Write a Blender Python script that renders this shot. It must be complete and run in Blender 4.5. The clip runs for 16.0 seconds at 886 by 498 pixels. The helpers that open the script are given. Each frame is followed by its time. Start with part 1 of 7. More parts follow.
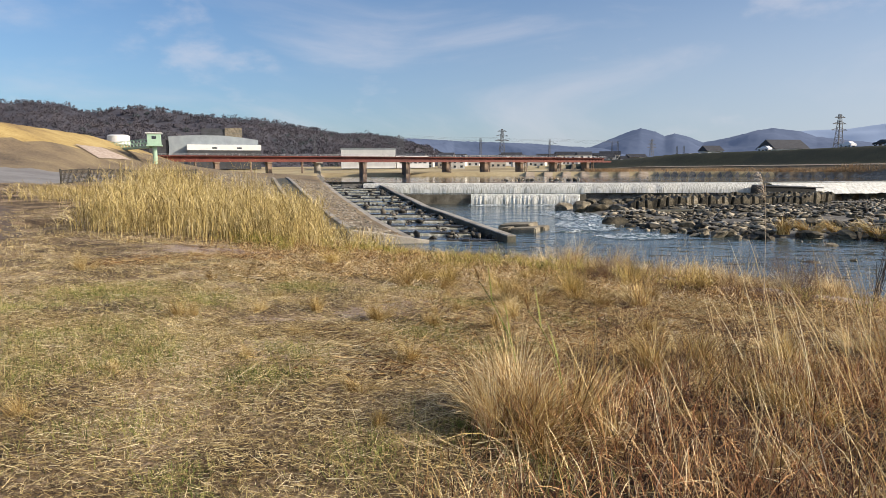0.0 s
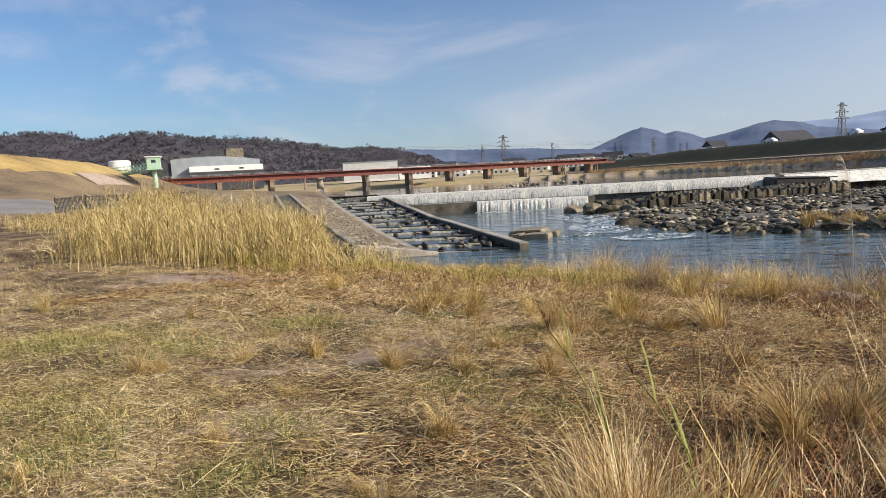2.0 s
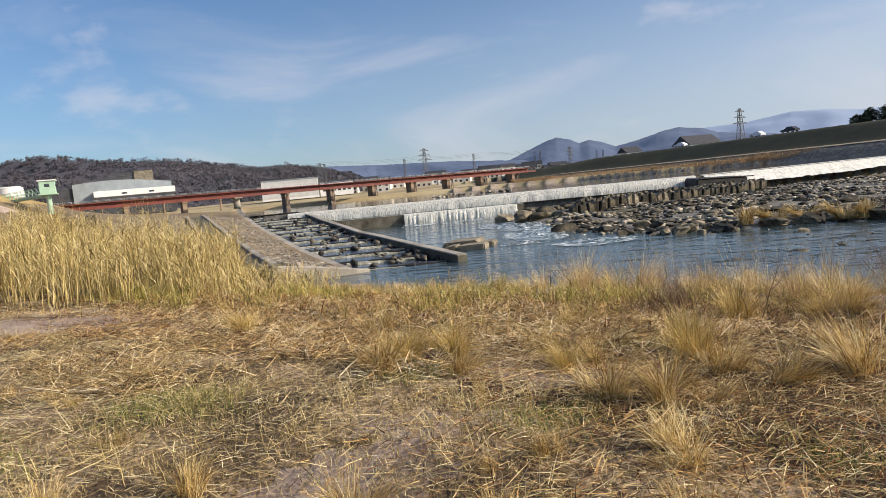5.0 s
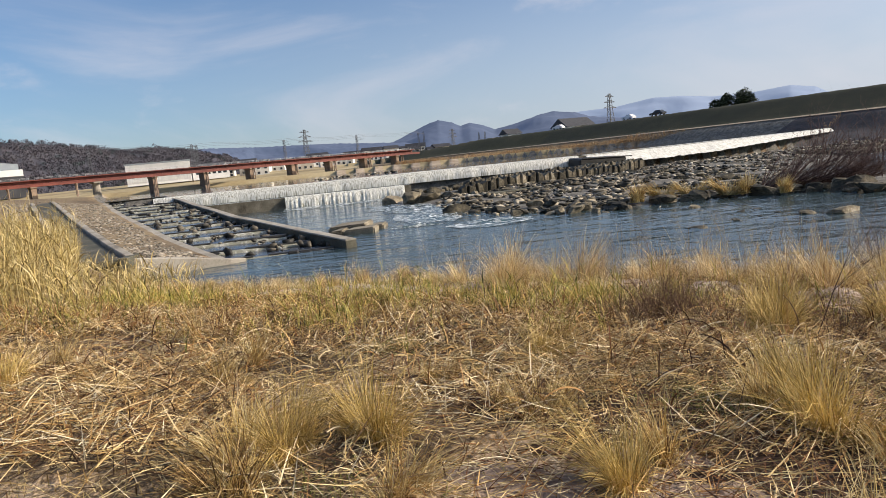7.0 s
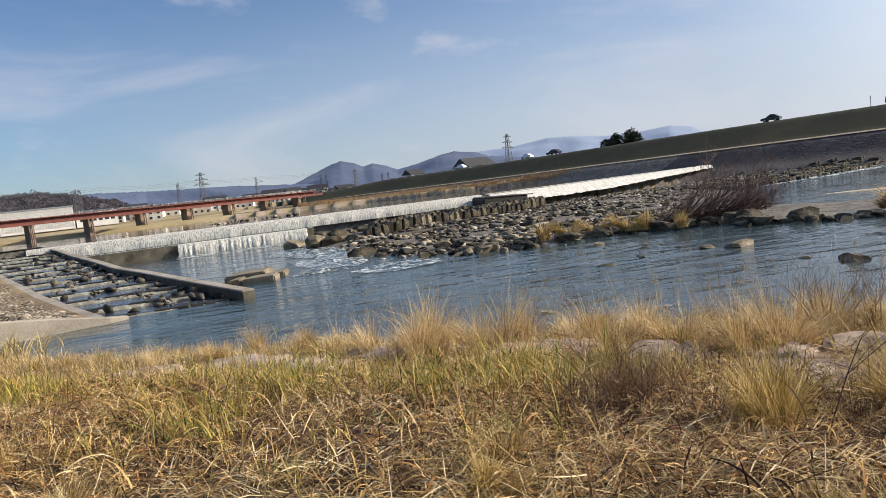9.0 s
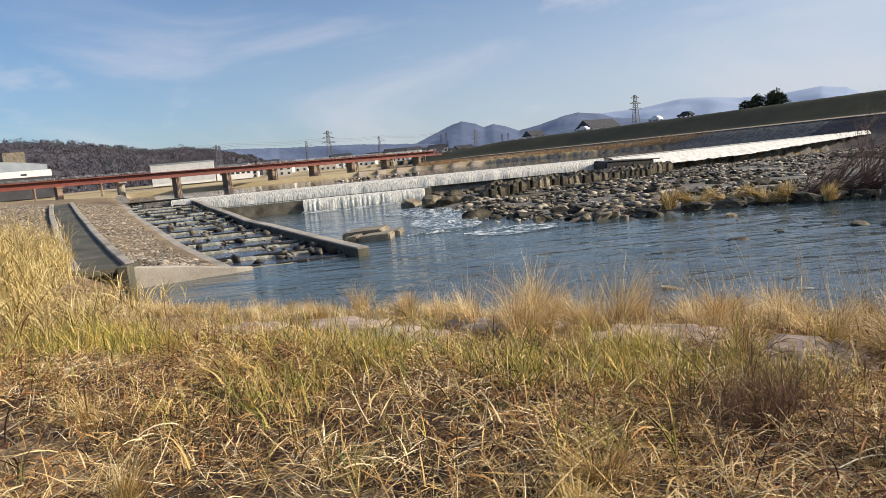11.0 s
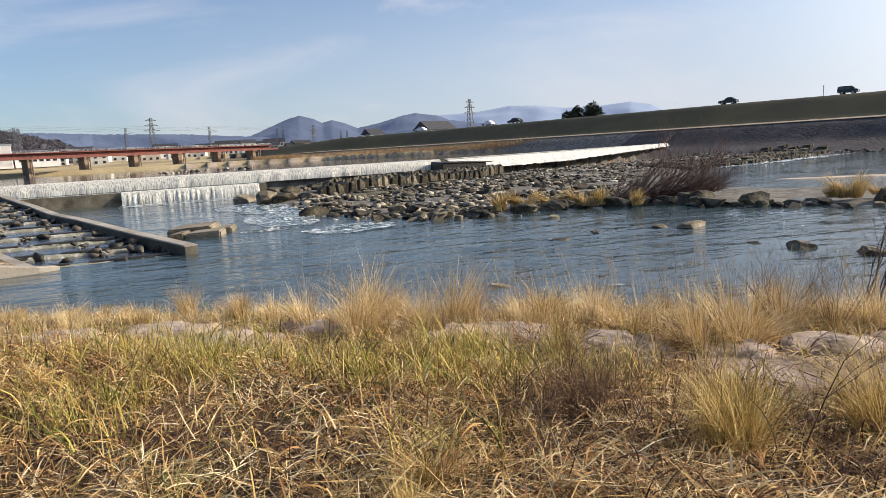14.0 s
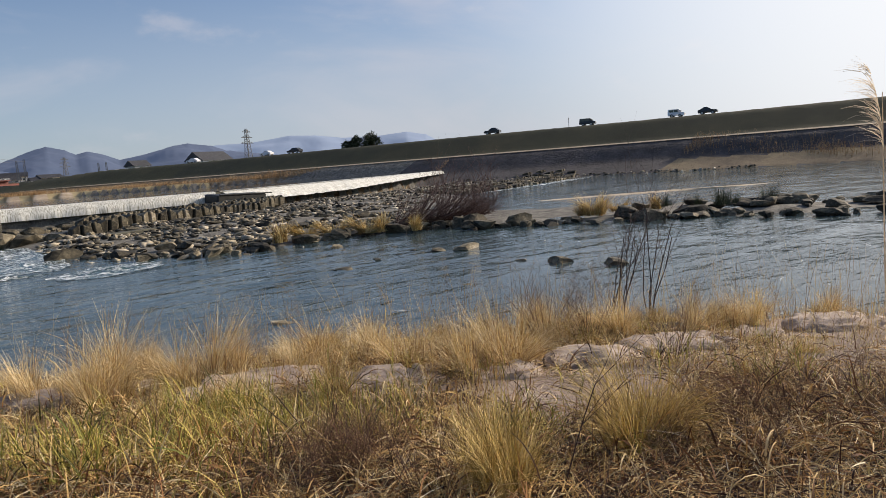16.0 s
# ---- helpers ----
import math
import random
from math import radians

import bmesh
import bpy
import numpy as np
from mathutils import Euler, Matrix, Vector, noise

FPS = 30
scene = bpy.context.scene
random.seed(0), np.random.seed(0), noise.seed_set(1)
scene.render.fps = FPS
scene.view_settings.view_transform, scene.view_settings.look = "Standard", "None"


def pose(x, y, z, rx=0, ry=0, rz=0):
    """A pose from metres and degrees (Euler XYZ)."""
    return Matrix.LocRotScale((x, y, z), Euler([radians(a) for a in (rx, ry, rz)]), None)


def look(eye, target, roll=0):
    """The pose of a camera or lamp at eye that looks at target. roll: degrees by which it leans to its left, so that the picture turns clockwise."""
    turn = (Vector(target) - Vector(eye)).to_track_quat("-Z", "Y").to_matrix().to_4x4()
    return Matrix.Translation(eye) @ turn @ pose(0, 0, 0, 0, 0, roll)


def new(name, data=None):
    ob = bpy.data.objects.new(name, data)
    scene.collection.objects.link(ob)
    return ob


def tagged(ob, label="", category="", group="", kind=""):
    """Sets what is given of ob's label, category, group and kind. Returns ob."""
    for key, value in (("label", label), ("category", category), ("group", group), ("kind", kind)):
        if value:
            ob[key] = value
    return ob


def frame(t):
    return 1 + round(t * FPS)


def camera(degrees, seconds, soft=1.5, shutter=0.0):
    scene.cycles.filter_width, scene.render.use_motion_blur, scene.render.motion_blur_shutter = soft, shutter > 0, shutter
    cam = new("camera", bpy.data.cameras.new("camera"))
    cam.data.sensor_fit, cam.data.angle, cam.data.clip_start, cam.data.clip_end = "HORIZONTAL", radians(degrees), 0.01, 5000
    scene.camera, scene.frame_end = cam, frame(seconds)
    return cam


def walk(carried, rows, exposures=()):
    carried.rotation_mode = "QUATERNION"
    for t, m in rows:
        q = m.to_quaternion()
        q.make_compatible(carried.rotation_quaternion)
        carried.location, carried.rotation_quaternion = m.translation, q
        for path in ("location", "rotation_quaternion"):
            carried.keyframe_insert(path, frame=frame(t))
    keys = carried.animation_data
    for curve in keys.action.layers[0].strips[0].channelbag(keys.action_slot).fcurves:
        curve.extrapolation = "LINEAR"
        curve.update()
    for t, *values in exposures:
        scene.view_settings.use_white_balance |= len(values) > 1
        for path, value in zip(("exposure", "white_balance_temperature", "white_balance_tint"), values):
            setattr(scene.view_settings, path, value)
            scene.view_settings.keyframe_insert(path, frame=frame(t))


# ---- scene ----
cam = camera(68.8, 16.0, soft=0.55)
PATH = [
    (0, (1.039, -0.961, 1.722), (0.798, 1.010, 1.482), -0.29),
    (0.5, (0.889, -0.662, 1.710), (0.719, 1.311, 1.428), -2.27),
    (1, (0.869, -0.254, 1.722), (0.651, 1.719, 1.486), -2.38),
    (1.5, (0.686, 0.182, 1.684), (0.501, 2.160, 1.453), -4.54),
    (2, (0.647, 0.637, 1.661), (0.387, 2.608, 1.450), -3.27),
    (2.5, (0.433, 1.119, 1.619), (0.200, 3.095, 1.413), -2.56),
    (3, (0.345, 1.619, 1.605), (0.048, 3.589, 1.429), -5.35),
    (3.5, (0.214, 2.010, 1.586), (-0.076, 3.982, 1.428), -4.58),
    (4, (0.011, 2.429, 1.532), (-0.087, 4.421, 1.378), -5.88),
    (4.5, (-0.055, 2.935, 1.469), (-0.114, 4.927, 1.304), -6.00),
    (7, (-0.216, 6.296, 1.192), (0.102, 8.252, 0.921), -5.70),
    (7.5, (-0.266, 6.656, 1.235), (0.124, 8.596, 0.948), -7.86),
    (8, (-0.100, 7.072, 1.270), (0.396, 8.986, 0.966), -5.27),
    (8.5, (-0.053, 7.424, 1.320), (0.665, 9.277, 1.100), -6.40),
    (9, (0.044, 7.568, 1.297), (0.656, 9.463, 1.115), -6.72),
    (9.5, (0.142, 7.872, 1.284), (0.598, 9.803, 1.035), -4.85),
    (10, (0.179, 8.120, 1.295), (0.529, 10.075, 1.065), -4.42),
    (12.5, (0.532, 8.079, 1.294), (0.734, 10.038, 0.945), -6.16),
    (13, (0.480, 8.117, 1.310), (1.088, 9.987, 0.948), -5.18),
    (13.5, (0.356, 8.146, 1.329), (1.089, 9.975, 0.981), -4.07),
    (14, (0.349, 8.104, 1.333), (1.076, 9.942, 1.028), -3.21),
    (14.5, (0.521, 8.137, 1.332), (1.319, 9.946, 1.027), -1.90),
    (15, (0.619, 8.225, 1.321), (1.603, 9.935, 0.993), -2.90),
    (15.5, (0.677, 8.320, 1.328), (1.828, 9.924, 1.009), -4.28),
    (16, (0.775, 8.361, 1.308), (2.062, 9.870, 1.049), -4.23),
]
walk(cam, [(t, look(eye, target, roll)) for t, eye, target, roll in PATH],
     exposures=[(0, 0.38, 6750, 12), (4.5, 0.38, 6750, 12), (9, 0.38, 6850, 12.5), (10, 0.44, 6850, 12.5), (12.5, 0.4, 6900, 13), (13, 0.52, 6900, 13), (14, 0.54, 6900, 13), (15, 0.5, 6900, 13), (16, 0.2, 6950, 13)])

# ---- world, sun ----
SUN_AZ, SUN_EL = 100.0, 26.0          # degrees clockwise from +y, and above the horizon
world = bpy.data.worlds.new("world")
scene.world = world
world.use_nodes = True
wn, wl = world.node_tree.nodes, world.node_tree.links
wn.clear()
w_out = wn.new("ShaderNodeOutputWorld")
w_bg = wn.new("ShaderNodeBackground")
w_sky = wn.new("ShaderNodeTexSky")
w_sky.sky_type = "NISHITA"
w_sky.sun_disc = False
w_sky.sun_elevation, w_sky.sun_rotation = radians(SUN_EL), radians(SUN_AZ)
w_sky.air_density, w_sky.dust_density, w_sky.ozone_density = 1.1, 0.75, 3.0
w_co = wn.new("ShaderNodeTexCoord")
w_sep = wn.new("ShaderNodeSeparateXYZ")


def cloud_layer(scale, flat, shift, low, high, most, distortion, detail=7.0):
    """How much cloud there is, by a noise in the sky's directions."""
    at, tex, amount = wn.new("ShaderNodeMapping"), wn.new("ShaderNodeTexNoise"), wn.new("ShaderNodeMapRange")
    at.inputs["Scale"].default_value, at.inputs["Location"].default_value = (1.0, 1.0, flat), shift
    tex.inputs["Scale"].default_value, tex.inputs["Detail"].default_value = scale, detail
    tex.inputs["Roughness"].default_value, tex.inputs["Distortion"].default_value = 0.55, distortion
    amount.interpolation_type = "SMOOTHSTEP"
    amount.inputs["From Min"].default_value, amount.inputs["From Max"].default_value = low, high
    amount.inputs["To Min"].default_value, amount.inputs["To Max"].default_value = 0.0, most
    wl.new(w_co.outputs["Generated"], at.inputs["Vector"])
    wl.new(at.outputs["Vector"], tex.inputs["Vector"])
    wl.new(tex.outputs["Fac"], amount.inputs["Value"])
    return amount.outputs["Result"]


w_veil = cloud_layer(2.3, 3.4, (0.9, 0.25, 0.1), 0.46, 0.74, 0.42, 0.5)
w_puff = cloud_layer(5.5, 2.2, (0.55, 0.3, 0.9), 0.56, 0.74, 0.4, 0.1)
w_cover = wn.new("ShaderNodeMath")
w_cover.operation = "MAXIMUM"
wl.new(w_veil, w_cover.inputs[0])
wl.new(w_puff, w_cover.inputs[1])
w_mix = wn.new("ShaderNodeMix")
w_mix.data_type = "RGBA"
w_mix.inputs["B"].default_value = (7.0, 7.1, 7.9, 1)
wl.new(w_cover.outputs["Value"], w_mix.inputs["Factor"])
w_low = wn.new("ShaderNodeMapRange")
w_low.interpolation_type = "SMOOTHSTEP"
w_low.inputs["From Min"].default_value, w_low.inputs["From Max"].default_value = 0.0, 0.42
w_low.inputs["To Min"].default_value, w_low.inputs["To Max"].default_value = 0.62, 0.0
w_haze = wn.new("ShaderNodeMix")
w_haze.data_type = "RGBA"
w_haze.inputs["B"].default_value = (5.5, 6.2, 7.4, 1)
wl.new(w_co.outputs["Generated"], w_sep.inputs["Vector"])
wl.new(w_sep.outputs["Z"], w_low.inputs["Value"])
w_side = wn.new("ShaderNodeMapRange")
w_side.interpolation_type = "SMOOTHSTEP"
w_side.inputs["From Min"].default_value, w_side.inputs["From Max"].default_value = -0.6, 0.8
w_side.inputs["To Min"].default_value, w_side.inputs["To Max"].default_value = 0.35, 1.4
w_amount = wn.new("ShaderNodeMath")
w_amount.operation = "MULTIPLY"
w_amount.use_clamp = True
wl.new(w_sep.outputs["X"], w_side.inputs["Value"])
wl.new(w_low.outputs["Result"], w_amount.inputs[0])
wl.new(w_side.outputs["Result"], w_amount.inputs[1])
wl.new(w_amount.outputs["Value"], w_haze.inputs["Factor"])
w_tint = wn.new("ShaderNodeMix")
w_tint.data_type, w_tint.blend_type = "RGBA", "MULTIPLY"
w_tint.inputs["Factor"].default_value = 1.0
w_tint.inputs["B"].default_value = (0.67, 0.96, 1.24, 1)
wl.new(w_sky.outputs["Color"], w_tint.inputs["A"])
wl.new(w_tint.outputs["Result"], w_haze.inputs["A"])
wl.new(w_haze.outputs["Result"], w_mix.inputs["A"])
# the sky whitens round the sun
w_dot = wn.new("ShaderNodeVectorMath")
w_dot.operation = "DOT_PRODUCT"
w_dot.inputs[1].default_value = (math.sin(radians(SUN_AZ)) * math.cos(radians(SUN_EL)), math.cos(radians(SUN_AZ)) * math.cos(radians(SUN_EL)), math.sin(radians(SUN_EL)))
w_near = wn.new("ShaderNodeMapRange")
w_near.interpolation_type = "SMOOTHSTEP"
w_near.inputs["From Min"].default_value, w_near.inputs["From Max"].default_value = 0.5, 1.0
w_near.inputs["To Min"].default_value, w_near.inputs["To Max"].default_value = 0.0, 1.0
w_glow = wn.new("ShaderNodeMix")
w_glow.data_type = "RGBA"
w_glow.inputs["B"].default_value = (10.6, 11.2, 11.9, 1)
wl.new(w_co.outputs["Generated"], w_dot.inputs[0])
wl.new(w_dot.outputs["Value"], w_near.inputs["Value"])
wl.new(w_near.outputs["Result"], w_glow.inputs["Factor"])
wl.new(w_mix.outputs["Result"], w_glow.inputs["A"])
wl.new(w_glow.outputs["Result"], w_bg.inputs["Color"])
w_bg.inputs["Strength"].default_value = 0.079
wl.new(w_bg.outputs["Background"], w_out.inputs["Surface"])

sun_data = bpy.data.lights.new("sun", "SUN")
sun_data.energy, sun_data.angle, sun_data.color = 4.7, radians(0.6), (1.0, 0.9, 0.765)
sun = new("sun", sun_data)
a, e = radians(SUN_AZ), radians(SUN_EL)
sun.matrix_world = look((math.sin(a) * math.cos(e) * 200, math.cos(a) * math.cos(e) * 200, math.sin(e) * 200), (0, 0, 0))


# ---- materials ----
def material(name, stops, scale=4.0, detail=6.0, rough=0.8, metal=0.0, bump=0.3, bump_scale=None, stretch=(1, 1, 1),
             island=0.0, fine=0.25, glow=0.0, random_object=0.0, depth=0.02, spec=0.4, through_light=0.0):
    """A surface whose colour runs through stops [(place, rgb)] by a noise in the object's space, with finer grain and relief.
    island: how far pieces of one mesh differ, random_object: how far objects differ."""
    m = bpy.data.materials.new(name)
    m.use_nodes = True
    n, l = m.node_tree.nodes, m.node_tree.links
    bsdf = n["Principled BSDF"]
    bsdf.inputs["Roughness"].default_value, bsdf.inputs["Metallic"].default_value = rough, metal
    bsdf.inputs["Specular IOR Level"].default_value = spec
    co = n.new("ShaderNodeTexCoord")
    mp = n.new("ShaderNodeMapping")
    mp.inputs["Scale"].default_value = stretch
    l.new(co.outputs["Object"], mp.inputs["Vector"])
    big, small = n.new("ShaderNodeTexNoise"), n.new("ShaderNodeTexNoise")
    big.inputs["Scale"].default_value, big.inputs["Detail"].default_value = scale, detail
    big.inputs["Roughness"].default_value = 0.62
    small.inputs["Scale"].default_value, small.inputs["Detail"].default_value = (bump_scale or scale * 9), 4.0
    for t in (big, small):
        l.new(mp.outputs["Vector"], t.inputs["Vector"])
    value = big.outputs["Fac"]

    def add(value, other, weight):
        one = n.new("ShaderNodeMath")
        one.operation = "MULTIPLY_ADD"
        one.inputs[1].default_value = weight
        two = n.new("ShaderNodeMath")
        two.operation = "ADD"
        two.inputs[1].default_value = -0.5 * weight
        l.new(other, one.inputs[0])
        l.new(value, one.inputs[2])
        l.new(one.outputs[0], two.inputs[0])
        return two.outputs[0]

    if fine:
        value = add(value, small.outputs["Fac"], fine)
    if island:
        geo = n.new("ShaderNodeNewGeometry")
        value = add(value, geo.outputs["Random Per Island"], island)
    if random_object:
        info = n.new("ShaderNodeObjectInfo")
        value = add(value, info.outputs["Random"], random_object)
    ramp = n.new("ShaderNodeValToRGB")
    while len(ramp.color_ramp.elements) < len(stops):
        ramp.color_ramp.elements.new(0.5)
    for el, (p, c) in zip(ramp.color_ramp.elements, stops):
        el.position, el.color = p, (*c, 1)
    l.new(value, ramp.inputs["Fac"])
    l.new(ramp.outputs["Color"], bsdf.inputs["Base Color"])
    if through_light:
        thin, both = n.new("ShaderNodeBsdfTranslucent"), n.new("ShaderNodeMixShader")
        both.inputs["Fac"].default_value = through_light
        l.new(ramp.outputs["Color"], thin.inputs["Color"])
        l.new(bsdf.outputs["BSDF"], both.inputs[1])
        l.new(thin.outputs["BSDF"], both.inputs[2])
        l.new(both.outputs["Shader"], n["Material Output"].inputs["Surface"])
    if glow:
        l.new(ramp.outputs["Color"], bsdf.inputs["Emission Color"])
        bsdf.inputs["Emission Strength"].default_value = glow
    if bump:
        bp = n.new("ShaderNodeBump")
        bp.inputs["Strength"].default_value, bp.inputs["Distance"].default_value = bump, depth
        l.new(small.outputs["Fac"], bp.inputs["Height"])
        l.new(bp.outputs["Normal"], bsdf.inputs["Normal"])
    return m


def water_material(name, base, wave=2.2, strength=0.35, foam=None, foam_scale=0.6, stretch=(1, 1, 1), rough=0.06, small=1.0):
    """River water: dark body, sky mirrored in two sizes of ripples, and broken white foam where foam=(low, high) of a noise says so."""
    m = bpy.data.materials.new(name)
    m.use_nodes = True
    n, l = m.node_tree.nodes, m.node_tree.links
    bsdf = n["Principled BSDF"]
    bsdf.inputs["Roughness"].default_value, bsdf.inputs["IOR"].default_value = rough, 1.33
    co = n.new("ShaderNodeTexCoord")
    mp = n.new("ShaderNodeMapping")
    mp.inputs["Scale"].default_value = stretch
    l.new(co.outputs["Object"], mp.inputs["Vector"])
    one, two = n.new("ShaderNodeTexNoise"), n.new("ShaderNodeTexNoise")
    one.inputs["Scale"].default_value, one.inputs["Detail"].default_value, one.inputs["Distortion"].default_value = wave, 5.0, 0.8
    two.inputs["Scale"].default_value, two.inputs["Detail"].default_value = wave * 0.18, 3.0
    for t in (one, two):
        l.new(mp.outputs["Vector"], t.inputs["Vector"])
    mix = n.new("ShaderNodeMath")
    mix.operation = "MULTIPLY_ADD"
    mix.inputs[1].default_value = 3.4
    l.new(two.outputs["Fac"], mix.inputs[0])
    fine = n.new("ShaderNodeMath")
    fine.operation = "MULTIPLY"
    fine.inputs[1].default_value = small
    l.new(one.outputs["Fac"], fine.inputs[0])
    l.new(fine.outputs[0], mix.inputs[2])
    # calm and ruffled stretches
    gust, force = n.new("ShaderNodeTexNoise"), n.new("ShaderNodeMapRange")
    gust.inputs["Scale"].default_value, gust.inputs["Detail"].default_value, gust.inputs["Distortion"].default_value = wave * 0.05, 4.0, 1.0
    force.inputs["From Min"].default_value, force.inputs["From Max"].default_value = 0.36, 0.62
    force.inputs["To Min"].default_value, force.inputs["To Max"].default_value = strength * 0.35, strength
    l.new(mp.outputs["Vector"], gust.inputs["Vector"])
    l.new(gust.outputs["Fac"], force.inputs["Value"])
    bp = n.new("ShaderNodeBump")
    bp.inputs["Distance"].default_value = 0.16
    l.new(force.outputs["Result"], bp.inputs["Strength"])
    l.new(mix.outputs[0], bp.inputs["Height"])
    l.new(bp.outputs["Normal"], bsdf.inputs["Normal"])
    tone = n.new("ShaderNodeMix")
    tone.data_type = "RGBA"
    tone.inputs["A"].default_value, tone.inputs["B"].default_value = (*base, 1), (*[c * 1.9 for c in base], 1)
    l.new(two.outputs["Fac"], tone.inputs["Factor"])
    colour = tone.outputs["Result"]
    if foam:
        fm = n.new("ShaderNodeTexNoise")
        fm.inputs["Scale"].default_value, fm.inputs["Detail"].default_value, fm.inputs["Roughness"].default_value = foam_scale, 9.0, 0.68
        fm.inputs["Distortion"].default_value = 1.2
        l.new(mp.outputs["Vector"], fm.inputs["Vector"])
        rp = n.new("ShaderNodeValToRGB")
        rp.color_ramp.elements[0].position, rp.color_ramp.elements[1].position = foam
        l.new(fm.outputs["Fac"], rp.inputs["Fac"])
        fx = n.new("ShaderNodeMix")
        fx.data_type = "RGBA"
        fx.inputs["B"].default_value = (0.82, 0.85, 0.86, 1)
        l.new(rp.outputs["Color"], fx.inputs["Factor"])
        l.new(colour, fx.inputs["A"])
        colour = fx.outputs["Result"]
        ro = n.new("ShaderNodeMapRange")
        ro.inputs["To Min"].default_value, ro.inputs["To Max"].default_value = rough, 0.7
        l.new(rp.outputs["Color"], ro.inputs["Value"])
        l.new(ro.outputs["Result"], bsdf.inputs["Roughness"])
    l.new(colour, bsdf.inputs["Base Color"])
    return m


M_SOIL = material("dry_straw_soil", [(0.26, (0.026, 0.016, 0.009)), (0.42, (0.09, 0.058, 0.031)), (0.54, (0.21, 0.145, 0.08)), (0.66, (0.42, 0.31, 0.2)), (0.85, (0.6, 0.48, 0.35))], 0.9, 8, 0.95, bump=0.9, bump_scale=22, fine=0.6, depth=0.05)
M_BED = material("river_gravel", [(0.3, (0.05, 0.048, 0.042)), (0.55, (0.16, 0.15, 0.13)), (0.8, (0.3, 0.28, 0.24))], 1.5, 8, 0.9, bump=0.8, bump_scale=7, fine=0.5, depth=0.08)
M_LEVEE_DRY = material("levee_dry_grass", [(0.3, (0.2, 0.13, 0.06)), (0.5, (0.4, 0.28, 0.1)), (0.75, (0.55, 0.42, 0.18))], 0.12, 8, 0.95, bump=0.7, bump_scale=3, fine=0.4, depth=0.1)
M_LEVEE_BROWN = material("levee_brown_grass", [(0.3, (0.1, 0.075, 0.05)), (0.5, (0.19, 0.14, 0.085)), (0.75, (0.28, 0.22, 0.12))], 0.15, 8, 0.95, bump=0.7, bump_scale=3, fine=0.4, depth=0.1)
# dark green winter grass, darkened further by the slope's shade put into the colour
M_LEVEE_GREEN_SHADED = material("levee_winter_grass_shaded", [(0.3, (0.01, 0.015, 0.006)), (0.5, (0.02, 0.025, 0.01)), (0.7, (0.038, 0.036, 0.016)), (0.85, (0.075, 0.058, 0.03))], 0.1, 8, 0.95, bump=0.35, bump_scale=6, fine=0.35, depth=0.1)
M_REVET = material("dark_stone_revetment", [(0.3, (0.025, 0.023, 0.026)), (0.6, (0.06, 0.055, 0.06)), (0.85, (0.1, 0.09, 0.085))], 0.4, 8, 0.9, bump=0.9, bump_scale=2.2, fine=0.4, depth=0.15)
M_ROAD = material("worn_asphalt", [(0.3, (0.16, 0.15, 0.145)), (0.7, (0.27, 0.26, 0.25))], 0.3, 6, 0.9, bump=0.3, bump_scale=8)
M_PATH = material("pale_gravel_path", [(0.3, (0.19, 0.155, 0.115)), (0.7, (0.32, 0.27, 0.2))], 0.4, 6, 0.95, bump=0.3, bump_scale=6)
M_FIELD = material("far_dry_fields", [(0.3, (0.22, 0.17, 0.09)), (0.5, (0.38, 0.3, 0.16)), (0.7, (0.5, 0.42, 0.26)), (0.85, (0.2, 0.22, 0.08))], 0.03, 8, 0.95, bump=0.4, bump_scale=1.0, fine=0.3)
M_SAND = material("pale_sand", [(0.3, (0.33, 0.25, 0.17)), (0.55, (0.46, 0.37, 0.27)), (0.75, (0.56, 0.47, 0.36))], 0.9, 6, 0.95, bump=0.4, bump_scale=9)
M_CONC = material("weathered_concrete", [(0.25, (0.14, 0.125, 0.1)), (0.5, (0.33, 0.3, 0.25)), (0.8, (0.47, 0.44, 0.38))], 0.5, 9, 0.9, bump=0.5, bump_scale=14, fine=0.35)
M_CONC_OLD = material("old_brown_concrete", [(0.25, (0.05, 0.042, 0.03)), (0.5, (0.2, 0.17, 0.12)), (0.8, (0.38, 0.34, 0.26))], 0.7, 9, 0.9, bump=0.7, bump_scale=10, fine=0.45)
M_CONC_DARK = material("wet_mossy_concrete", [(0.3, (0.035, 0.035, 0.025)), (0.55, (0.09, 0.085, 0.06)), (0.8, (0.2, 0.19, 0.14))], 0.6, 9, 0.75, bump=0.5, bump_scale=12, fine=0.4)
M_ROCK = material("river_rock", [(0.25, (0.016, 0.015, 0.011)), (0.45, (0.065, 0.056, 0.038)), (0.66, (0.21, 0.175, 0.115)), (0.88, (0.48, 0.43, 0.34))], 1.1, 9, 0.85, bump=0.6, bump_scale=9, fine=0.35, random_object=0.35, depth=0.05)
M_ROCKS = material("river_rocks", [(0.2, (0.014, 0.013, 0.01)), (0.42, (0.055, 0.048, 0.034)), (0.6, (0.25, 0.21, 0.145)), (0.88, (0.6, 0.54, 0.44))], 0.9, 8, 0.85, bump=0.6, bump_scale=9, fine=0.3, island=0.6, depth=0.05)
M_COBBLE = material("set_cobbles", [(0.15, (0.06, 0.052, 0.042)), (0.5, (0.2, 0.175, 0.135)), (0.85, (0.42, 0.37, 0.3))], 1.4, 8, 0.9, bump=0.5, bump_scale=12, fine=0.25, island=0.55)
